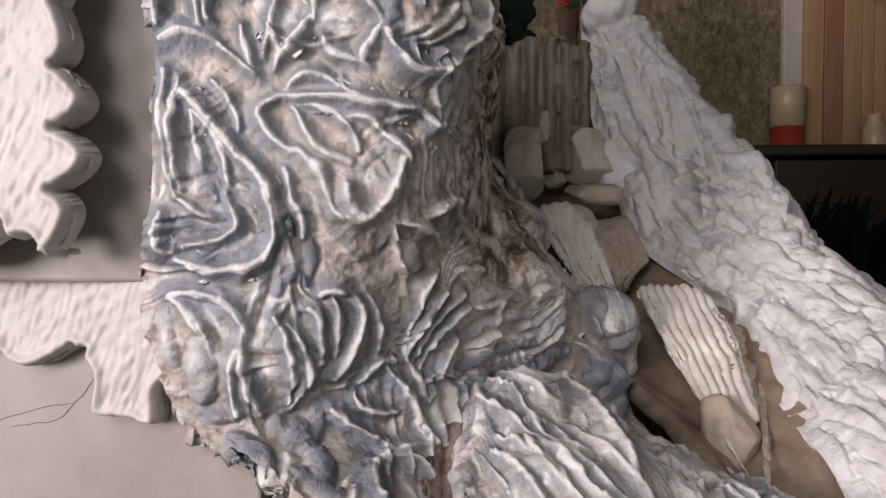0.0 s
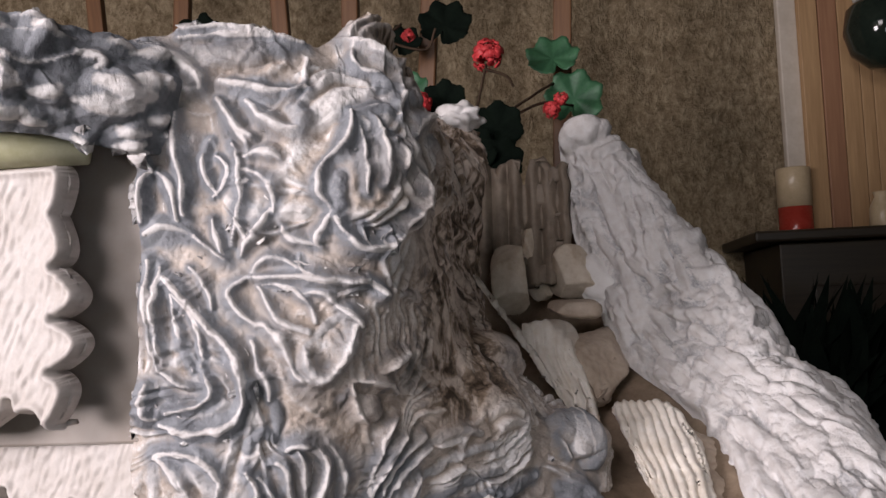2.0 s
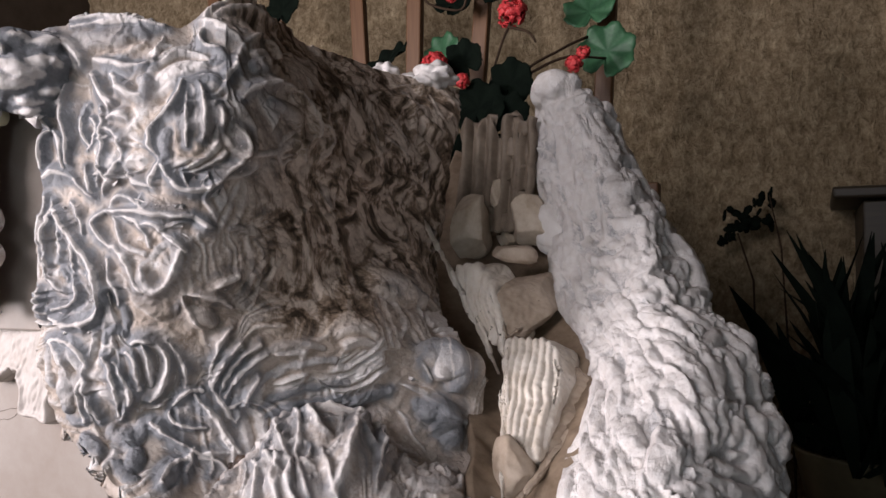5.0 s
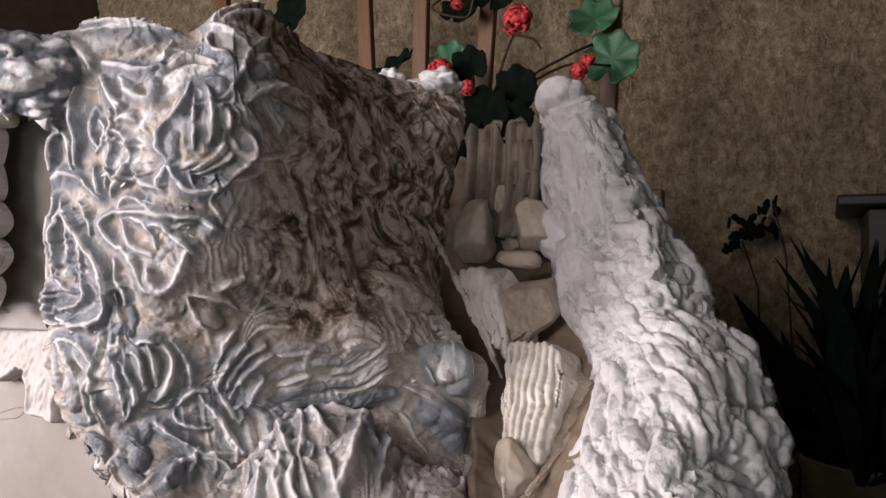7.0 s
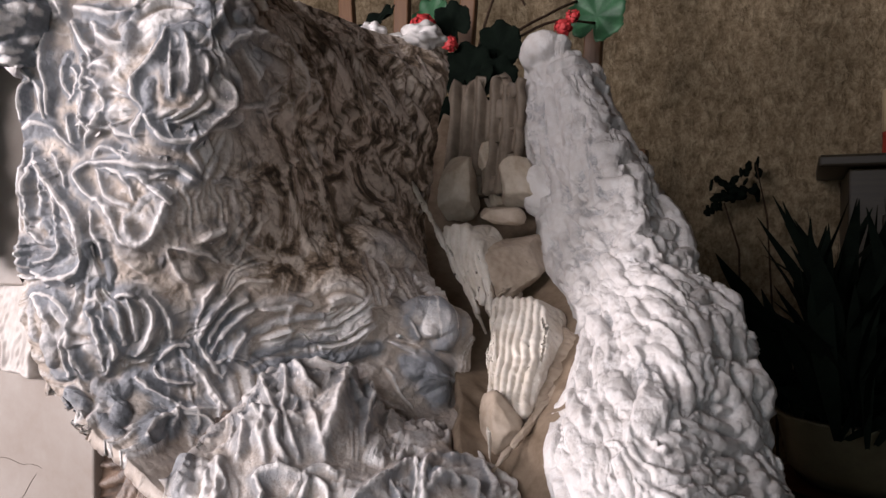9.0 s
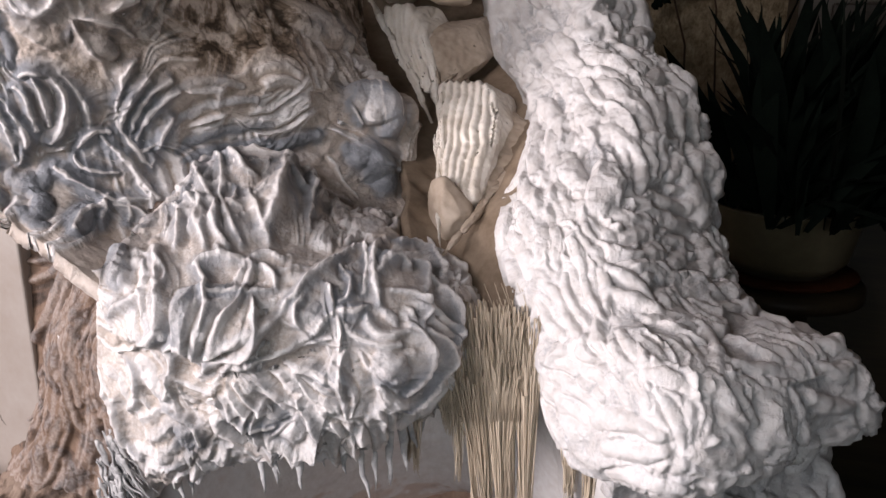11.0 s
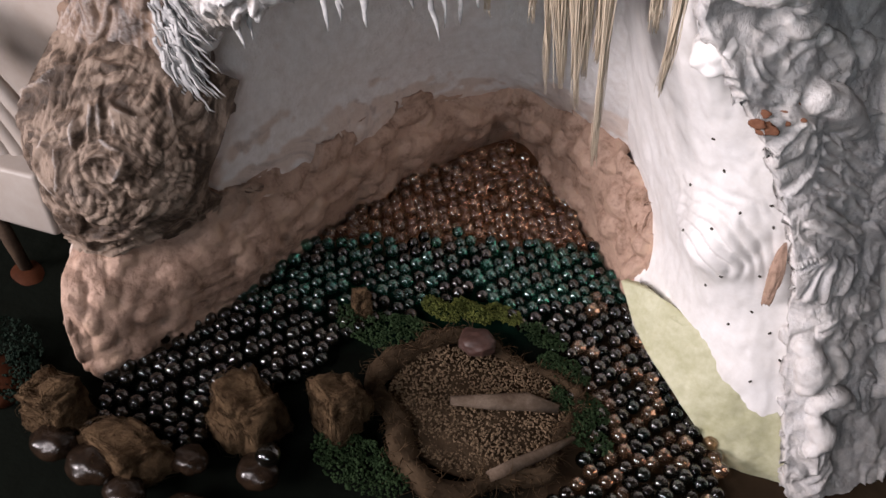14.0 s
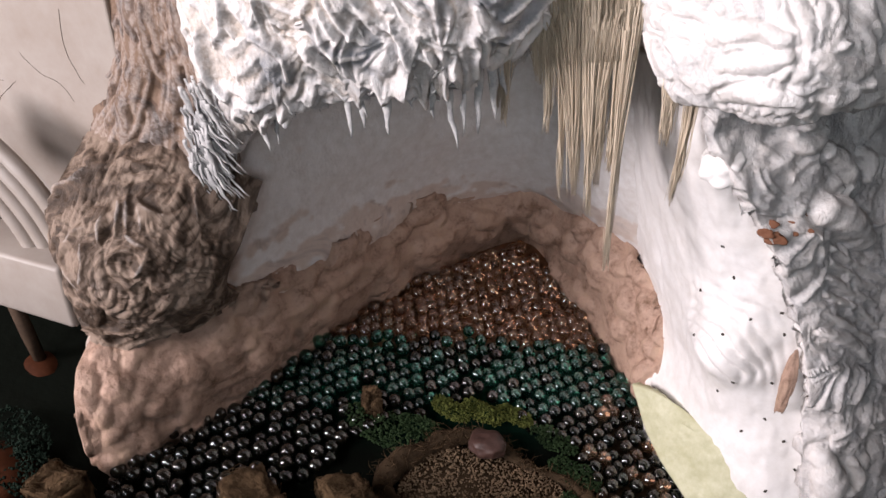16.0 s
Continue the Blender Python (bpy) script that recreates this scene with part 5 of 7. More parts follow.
BUTTRESS = [
    [(0.47, 0.535, 0.55), (0.52, 0.575, 0.54), (0.56, 0.63, 0.52), (0.63, 0.71, 0.48)],
    [(0.472, 0.522, 0.483), (0.529, 0.57, 0.467), (0.562, 0.62, 0.445), (0.637, 0.70, 0.404)],
    [(0.53, 0.558, 0.377), (0.564, 0.59, 0.37), (0.597, 0.64, 0.35), (0.674, 0.71, 0.289)],
    [(0.569, 0.592, 0.276), (0.595, 0.605, 0.267), (0.623, 0.64, 0.245), (0.701, 0.72, 0.171)],
    [(0.59, 0.598, 0.171), (0.621, 0.605, 0.17), (0.659, 0.64, 0.134), (0.737, 0.70, 0.068)],
    [(0.615, 0.572, 0.061), (0.647, 0.582, 0.055), (0.689, 0.62, 0.03), (0.777, 0.69, -0.047)],
    [(0.639, 0.56, -0.057), (0.675, 0.57, -0.051), (0.717, 0.6, -0.071), (0.809, 0.67, -0.153)],
]
g = loft(BUTTRESS, 340, 160)
rough, low_crest = ribs(g, 90, 0.026, 0.013, 0.006, 17, 0.008, 30, 0.2)
g, crest, cover = strokes(g, [], BUTTRESS_PADS_A + bumps(26, 19, 0.008, 0.014, 0.10, (0, 1), (0.75, 1)), 0.006, 18, 0.8 * ((rough - g) * grid_normals(g)).sum(2), 1.45, 0.9)
v = g.reshape(-1, 3)
buttress_surface = g
plaster_body("buttress", g, 0.45 + 0.7 * crest, 0.3 + 0.3 * value_noise(v, 20, 4), 0.2 * value_noise(v, 30, 6), mountain, "carved plaster buttress in shade")

# ---- pool of glass marbles ----


def pool_z(x, y):
    return 0.13 - 0.249 * x + 0.095 * y


bed_pts = [(x, y) for x in np.linspace(-0.35, 0.75, 60) for y in np.linspace(-0.1, 1.0, 60)]
bed = mesh_object("ground", [(x, y, pool_z(x, y) - 0.012) for x, y in bed_pts], [(i * 60 + j, i * 60 + 60 + j, i * 60 + 61 + j, i * 60 + j + 1) for i in range(59) for j in range(59)], POOL_BED)
bc = np.array([(x + 0.02 * noise.noise(Vector((x * 20, y * 20, 0))), y + 0.03 * noise.noise(Vector((x * 18, y * 18, 5)))) for x, y in bed_pts])
FAR_BAND, BAND_SLOPE = 0.687, -0.6
band_ = bc[:, 1] + BAND_SLOPE * (bc[:, 0] - 0.25)
far_, right_ = smooth01(band_, FAR_BAND - 0.007, FAR_BAND + 0.007), smooth01(bc[:, 0], 0.39, 0.41)
green_ = smooth01(band_, 0.52, 0.58) * (1 - far_) * smooth01(bc[:, 0], 0.06, 0.09)
far_ = far_ * smooth01(bc[:, 0], 0.06, 0.09)
cols = np.ones((len(bc), 4), np.float32)
for k_, (dark_, brown_, moss_) in enumerate(((0.006, 0.24, 0.005), (0.008, 0.125, 0.03), (0.006, 0.072, 0.018))):
    cols[:, k_] = dark_ * (1 - far_ - green_) + brown_ * far_ + moss_ * green_
    cols[:, k_] = cols[:, k_] * (1 - right_ * (1 - far_)) + (0.06, 0.04, 0.025)[k_] * right_ * (1 - far_)
bed.data.attributes.new("ground_colour", "FLOAT_COLOR", "POINT").data.foreach_set("color", cols.ravel())
tagged(bed, "dark green and brown bed under the marbles", "ground", kind="structure")


def inside(x, y, poly):
    c = False
    for (x1, y1), (x2, y2) in zip(poly, poly[1:] + poly[:1]):
        if (y1 > y) != (y2 > y) and x < (x2 - x1) * (y - y1) / (y2 - y1) + x1:
            c = not c
    return c


pool = empty_thing("marble_pool", "pool of clear glass marbles over brown and green ground", "glass marbles")
POOL_EDGE = [(0.03, 0.37), (0.083, 0.495), (0.108, 0.60), (0.152, 0.735), (0.236, 0.885), (0.322, 0.823), (0.415, 0.73), (0.46, 0.665), (0.53, 0.60), (0.56, 0.56), (0.60, 0.40), (0.05, 0.3)]
RADIUS = 0.0083
bm = bmesh.new()
bmesh.ops.create_icosphere(bm, subdivisions=2, radius=RADIUS)
marble_mesh = bpy.data.meshes.new("marble")
bm.to_mesh(marble_mesh)
bm.free()
marble_mesh.polygons.foreach_set("use_smooth", [True] * len(marble_mesh.polygons))
meshes = []
for m in (MARBLE_AMBER, MARBLE_GREEN, MARBLE_DARK):
    me = marble_mesh.copy()
    me.materials.append(m)
    meshes.append(me)
rng = random.Random(4)
for j in range(52):
    for i in range(52):
        x = -0.1 + i * 0.0151 + (j % 2) * 0.0076 + rng.uniform(-0.0019, 0.0019)
        y = 0.28 + j * 0.0132 + rng.uniform(-0.0019, 0.0019)
        if not inside(x, y, POOL_EDGE) or inside(x, y, [(0.12, 0.30), (0.2, 0.50), (0.28, 0.62), (0.38, 0.60), (0.44, 0.50), (0.40, 0.30)]):
            continue
        band = y + BAND_SLOPE * (x - 0.25) + rng.uniform(-0.012, 0.012)
        kind = 0 if band > FAR_BAND else 1 if band > 0.575 and rng.random() < 0.85 else 2
        if x > 0.40 and y < 0.70:
            kind = rng.choice((0, 2, 2))
        ob = new("marble", meshes[kind])
        ob.parent = pool
        ob.location = (x, y, pool_z(x, y) + rng.uniform(-0.003, 0.003))
        ob.scale = [rng.uniform(0.84, 1.0)] * 3

# ---- room ----


def slab(name, size, at, mat, label="", category="", turn=None, kind="structure"):
    bm = bmesh.new()
    box(bm, size, (0, 0, 0), None, 0.002)
    ob = part(name, bm, mat, smooth=False)
    ob.matrix_world = Matrix.Translation(at) @ (turn.to_4x4() if turn is not None else Matrix())
    return tagged(ob, label, category, kind=kind)


slab("floor", (5.4, 3.6, 0.1), (0.8, 1.0, -0.45), DARK_WOOD, "dark floor", "floor")
slab("ceiling", (5.4, 3.6, 0.1), (0.8, 1.0, 2.25), PLAIN_WALL, "plain ceiling", "ceiling")
slab("wall_east", (0.1, 5.6, 2.8), (3.2, 0.0, 0.9), PLAIN_WALL, "plain wall", "wall")
# unseen wall; its low right-hand gap is added to aim the fill lamp
for size, at in (((0.1, 0.1, 2.8), (-1.45, -0.52, 0.9)), ((0.16, 0.1, 2.8), (0.34, -0.52, 0.9)), ((2.25, 0.1, 2.8), (2.075, -0.52, 0.9)), ((0.53, 0.1, 1.0), (0.685, -0.52, 0.0)), ((0.53, 0.1, 1.3), (0.685, -0.52, 1.65)), ((1.66, 0.1, 0.95), (-0.57, -0.52, -0.025)), ((1.66, 0.1, 0.45), (-0.57, -0.52, 2.075))):
    slab("wall_south", size, at, PLAIN_WALL, "unseen plain wall round the window opening and an added gap for the fill lamp", "wall")
slab("wall_west", (0.1, 3.2, 2.8), (-1.45, 1.0, 0.9), PLAIN_WALL, "plain side wall", "wall")

# rough stucco wall behind
WALL_TURN = Matrix.Rotation(radians(10), 3, "Z")
nx, nz = 320, 180
gx, gz = np.meshgrid(np.linspace(-2.2, 2.6, nx), np.linspace(-0.45, 2.3, nz), indexing="ij")
gp = np.stack([gx.ravel(), 0 * gx.ravel(), gz.ravel()], 1)
gp[:, 1] = -0.016 * value_noise(gp, 38, 1) - 0.012 * value_noise(gp, 85, 2)
stucco = mesh_object("wall_north", gp, grid_faces(nx, nz), STUCCO)
stucco.matrix_world = Matrix.Translation((0.3, 1.92, 0)) @ WALL_TURN.to_4x4()
tagged(stucco, "rough beige stucco wall", "wall", kind="structure")
so = stucco.modifiers.new("thickness", "SOLIDIFY")
so.thickness, so.offset = 0.1, -1.0

# ---- gorge: stones, hanging curtain, caps ----


def stone(name, at, size, turn, facets, grooves, parent, label, seed, mat=None):
    """A hewn block: a rounded box with flat facets and carved grooves along one side."""
    bm = bmesh.new()
    bmesh.ops.create_icosphere(bm, subdivisions=5, radius=1.0)
    rng_ = random.Random(seed)
    planes = [(Vector([rng_.uniform(-1, 1) for _ in range(3)]).normalized(), rng_.uniform(0.62, 0.85)) for _ in range(facets)]
    for v_ in bm.verts:
        d = v_.co.normalized()
        p = Vector([math.copysign(abs(c) ** 0.55, c) for c in d])
        for n_, k in planes:
            over = p.dot(n_) - k
            if over > 0:
                p -= n_ * over * 0.92
        if grooves:
            x = p.z * grooves + 0.9 * p.x + 0.5 * noise.noise(p * 1.7 + Vector((seed, 0, 0)))
            cut = abs(2 * (x - math.floor(x)) - 1)
            p += d * 0.055 * (1 - cut ** 3) * (1.0 if p.y < 0.5 else 0.0)
        p += d * 0.05 * noise.noise(p * 3.1 + Vector((seed, 3, 1)))
        v_.co = Vector((p.x * size[0], p.y * size[1], p.z * size[2]))
    ob = part(name, bm, mat or STONE, parent, label)
    ob.matrix_local = pose(*at, *turn)
    return ob


stone("stone", (0.145, 0.935, 0.866), (0.026, 0.03, 0.042), (10, 8, 10), 8, 0, mountain, "pale rounded stone", 3)
stone("stone", (0.172, 0.975, 0.885), (0.017, 0.02, 0.045), (0, -12, 0), 6, 0, mountain, "small pale stone", 4)
stone("stone", (0.222, 0.955, 0.873), (0.030, 0.03, 0.033), (0, 10, 0), 7, 0, mountain, "pale rounded stone", 5)
stone("stone", (0.215, 0.90, 0.832), (0.034, 0.025, 0.012), (0, 8, 0), 9, 0, mountain, "flat tan stone", 12, SAND)
stone("stone", (0.305, 0.665, 0.638), (0.020, 0.02, 0.03), (0, -10, 0), 7, 0, mountain, "small tan stone", 22, SAND)
stone("stone", (0.254, 0.965, 0.862), (0.027, 0.03, 0.033), (0, 0, 0), 7, 2.5, mountain, "white rounded stone", 27, WHITEWASH)



def hewn(points, back, grooves, mat, label, seed):
    """A hewn stone: the hull of a few corners and of the same corners set back, its edges worn, its face scored."""
    bm = bmesh.new()
    for p in points:
        bm.verts.new(p)
        bm.verts.new((p[0] + back[0], p[1] + back[1], p[2] + back[2]))
    bmesh.ops.convex_hull(bm, input=bm.verts)
    for v_ in [v_ for v_ in bm.verts if not v_.link_faces]:
        bm.verts.remove(v_)
    bmesh.ops.bevel(bm, geom=list(bm.edges), offset=0.005, segments=2, affect="EDGES", profile=0.6)
    bmesh.ops.triangulate(bm, faces=bm.faces)
    for k in range(6):
        long_ = [e for e in bm.edges if e.calc_length() > 0.0028]
        if not long_:
            break
        bmesh.ops.subdivide_edges(bm, edges=long_, cuts=1)
        bmesh.ops.triangulate(bm, faces=[f for f in bm.faces if len(f.verts) > 3])
    bm.normal_update()
    for v_ in bm.verts:
        p = v_.co
        h_ = 0.0035 * noise.noise(p * 45 + Vector((seed, 0, 0))) + 0.0012 * noise.noise(p * 170)
        if grooves and v_.normal.y < -0.2:
            x_ = (p.x + 0.28 * p.z) * grooves + 0.9 * noise.noise(p * 26 + Vector((0, seed, 0)))
            h_ += 0.0034 * (1 - abs(2 * (x_ - math.floor(x_)) - 1) ** 2)
        v_.co = p + v_.normal * h_
    return part("stone", bm, mat, mountain, label)


MID_STONE = [(0.154, 0.85, 0.814), (0.185, 0.85, 0.819), (0.214, 0.84, 0.79), (0.232, 0.825, 0.74), (0.231, 0.82, 0.727), (0.21, 0.825, 0.733), (0.177, 0.84, 0.776), (0.275, 0.87, 0.761), (0.256, 0.885, 0.799), (0.242, 0.84, 0.726)]
LOW_STONE = [(0.248, 0.785, 0.737), (0.288, 0.785, 0.743), (0.309, 0.775, 0.733), (0.322, 0.755, 0.711), (0.323, 0.725, 0.685), (0.327, 0.675, 0.654), (0.316, 0.66, 0.64), (0.298, 0.665, 0.646), (0.279, 0.7, 0.67)]
TAN_STONE = [(0.311, 0.79, 0.717), (0.356, 0.78, 0.699), (0.35, 0.745, 0.674), (0.337, 0.69, 0.652), (0.307, 0.8, 0.722), (0.328, 0.67, 0.643)]
hewn(MID_STONE[:7], (0.02, 0.05, 0.0), 90, PALE_STONE, "hewn stone with a scored white face", 2)
hewn(MID_STONE[2:5] + MID_STONE[7:], (0.0, 0.05, 0.012), 0, SAND, "tan side block of the hewn stone", 3)
hewn(LOW_STONE, (0.01, 0.045, -0.01), 135, PALE_STONE, "long white stone with carved grooves", 5)
hewn(TAN_STONE, (0.0, 0.045, -0.01), 0, SAND, "tan stone beside the grooved one", 7)

# a hanging curtain of plaster closes the head of the gorge
nu, nv = 60, 110
uu, vv = np.meshgrid(np.linspace(0, 1, nu), np.linspace(0, 1, nv), indexing="ij")
tips = 0.985 + 0.036 * np.abs(np.sin(vv * 10.6 + 0.4)) ** 0.7 - 0.02 * (vv - 0.3) ** 2
g = np.stack([0.10 + 0.112 * vv, 1.0 - 0.012 * np.abs(np.sin(vv * 17.0)) - 0.03 * uu ** 2 - 0.02 * vv, tips * (1 - uu) + 0.86 * uu], -1)
v = g.reshape(-1, 3)
g = g + grid_normals(g) * (0.006 * (value_noise(v, 55, 3) - 0.5)).reshape(nu, nv, 1)
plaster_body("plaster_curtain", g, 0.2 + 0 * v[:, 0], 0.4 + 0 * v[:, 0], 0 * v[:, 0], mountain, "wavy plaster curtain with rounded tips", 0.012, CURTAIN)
for x, y, z, r in ((0.033, 0.905, 1.072, 0.018), (0.09, 0.935, 1.066, 0.026), (0.06, 0.92, 1.064, 0.012)):
    bm = bmesh.new()
    bmesh.ops.create_icosphere(bm, subdivisions=4, radius=r)
    for v_ in bm.verts:
        v_.co += v_.co.normalized() * r * 0.5 * noise.noise(v_.co * 90 + Vector((x * 50, 0, 0)))
        v_.co.z *= 0.7
    ob = part("snow_cap", bm, WHITEWASH, mountain, "small bright white cap on the crest")
    ob.location = (x, y, z)

# ---- fringe of plaster drips under the bulge ----
rng = random.Random(9)
lip = spline(DOME_LIP, 46)


def drip(x, y, z, length, r0, lean, k):
    """A flat pointed drip, broad where it leaves the plaster."""
    bm = bmesh.new()
    n = 10
    pts = [(x + lean * (i / n) ** 2, y + 0.006 * (i / n), z + 0.016 - (length + 0.016) * i / n) for i in range(n + 1)]
    tube(bm, pts, [r0 * (1.0 - (i / n) ** 1.3) ** 0.8 * (1 + 0.18 * math.sin(i * 2.1 + k)) + 0.0004 for i in range(n + 1)], 10)
    for v_ in bm.verts:
        v_.co.y = y + (v_.co.y - y) * 0.6
        v_.co += 0.0022 * noise.noise_vector(v_.co * 130)
    part("plaster_drip", bm, DRIP, mountain)


for k in range(0, 46):
    if rng.random() < 0.2:
        continue
    x, y, z = lip[k]
    drip(x + rng.uniform(-0.003, 0.003), y + 0.004, z + 0.004, rng.choice((0.012, 0.018, 0.026, 0.034, 0.044)) * rng.uniform(0.8, 1.15) * (1.0 if k < 26 else 1.45), rng.uniform(0.003, 0.0062), rng.uniform(-0.003, 0.010), k)
# the torn lower corner beside the brown folds
for k in range(120):
    t = rng.random()
    drip(0.096 - 0.012 * t + rng.uniform(-0.014, 0.012), 0.478 + rng.uniform(-0.008, 0.006), 0.47 - 0.085 * t, rng.uniform(0.008, 0.026), rng.uniform(0.0008, 0.0021), rng.uniform(0.0, 0.024), k)

# ---- raffia waterfall ----
raffia = empty_thing("raffia_waterfall", "dry straw-coloured raffia strands hanging as a waterfall over the grotto", "raffia")
LOCKS = [(0.318, 0.537, 0.527, 0.316, 0.452, 0.012, 110, 2), (0.34, 0.55, 0.53, 0.346, 0.446, 0.010, 90, 2), (0.354, 0.552, 0.53, 0.366, 0.455, 0.010, 100, 2), (0.356, 0.555, 0.53, 0.362, 0.389, 0.005, 40, 1), (0.374, 0.553, 0.535, 0.384, 0.380, 0.022, 430, 4),
         (0.39, 0.556, 0.535, 0.391, 0.405, 0.019, 330, 3), (0.408, 0.55, 0.53, 0.406, 0.335, 0.0055, 60, 1), (0.446, 0.533, 0.525, 0.445, 0.412, 0.013, 170, 2)]
for x, y, z, tip_x, tip_z, wide, n, tips_ in LOCKS:
    bm = bmesh.new()
    # each lock draws together into a few uneven points
    points_ = [(wide * ((2 * i + 1) / tips_ - 1) * 0.55 * (tips_ > 1), 1.0 if i == tips_ // 2 else rng.uniform(0.55, 0.9)) for i in range(tips_)]
    bow = [rng.uniform(-0.004, 0.004) for _ in points_]
    for k in range(n):
        a = max(-1.1, min(1.1, rng.gauss(0, 0.55))) * wide
        m_ = min(range(tips_), key=lambda i: abs(points_[i][0] - a) + rng.uniform(0, 0.4 * wide))
        gather, long_ = points_[m_]
        long_ *= rng.uniform(0.55, 1.0) ** 0.6
        lift = rng.uniform(0.0, 0.06)
        dx, dy = rng.gauss(0, 0.0009), rng.uniform(-0.006, 0.006)
        steps = [i / 9 for i in range(10)]
        pts = []
        for t in steps:
            q = t * long_
            side = a + (gather - a) * q ** 0.8 + bow[m_] * math.sin(math.pi * q) + 0.0014 * math.sin((2 + k % 3) * 2.2 * t + 1.3 * k) * t
            pts.append((x + (tip_x - x) * q + side + dx * t, y + dy * (1 - 0.7 * q) + 0.01 * t + 0.25 * lift * (1 - t), z + lift * (1 - t) - (z - tip_z) * q))
        r0 = rng.uniform(0.00025, 0.0006)
        tube(bm, pts, [r0 * (1.05 - t) ** 0.6 + 0.00013 for t in steps], 4)
    tagged(part("raffia_lock", bm, RAFFIA, raffia), kind="stuff")
# strands that lie in the bed above the fall
bm = bmesh.new()
for k in range(90):
    w = rng.uniform(0.05, 0.95)
    t0 = rng.uniform(0.55, 0.97)
    col = [(a[0] * (1 - w) + c[0] * w, a[1] * (1 - w) + c[1] * w - 0.001, a[2] * (1 - w) + c[2] * w) for a, m_, c in CHANNEL[4:]]
    pts = spline(col, 18)[int(t0 * 17):]
    if len(pts) > 1:
        tube(bm, [tuple(p + np.array((rng.uniform(-.0008, .0008), rng.uniform(-.004, -.001), 0))) for p in pts] + [tuple(pts[-1] + np.array((0, -0.002, -0.02)))], [0.0003] * len(pts) + [0.00018], 4)
tagged(part("raffia_mat", bm, RAFFIA, raffia), kind="stuff")

# ---- left: recess, ribbed scalloped sheets, pale panel, brown folds, swirled boss ----
slab("house_panel", (0.65, 0.02, 0.69), (-0.325, 0.504, 0.655), PALE_PANEL, "smooth pale beige panel with fine hair cracks", "panel", kind="structure")

slab("recess_panel", (0.27, 0.024, 0.2), (-0.178, 0.473, 0.86), PALE_PANEL, "smooth beige back of the recess beside the scalloped sheet", "panel", Matrix.Rotation(radians(6.5), 3, "Z"))

cracks = random.Random(8)
for k in range(9):
    bm = bmesh.new()
    x, z, a = cracks.uniform(-0.22, -0.04), cracks.uniform(0.40, 0.68), cracks.uniform(0, 3.1)
    line = []
    for i in range(12):
        line.append((x, 0.4938, z))
        a += cracks.uniform(-0.35, 0.35)
        x, z = min(x + 0.006 * math.cos(a), -0.002), z + 0.006 * math.sin(a)
    tube(bm, line, [0.0001] + [0.0002] * 10 + [0.0001], 4)
    ob = part("hair_crack", bm, STEM, bpy.data.objects["house_panel"])
    ob.matrix_parent_inverse = bpy.data.objects["house_panel"].matrix_world.inverted()


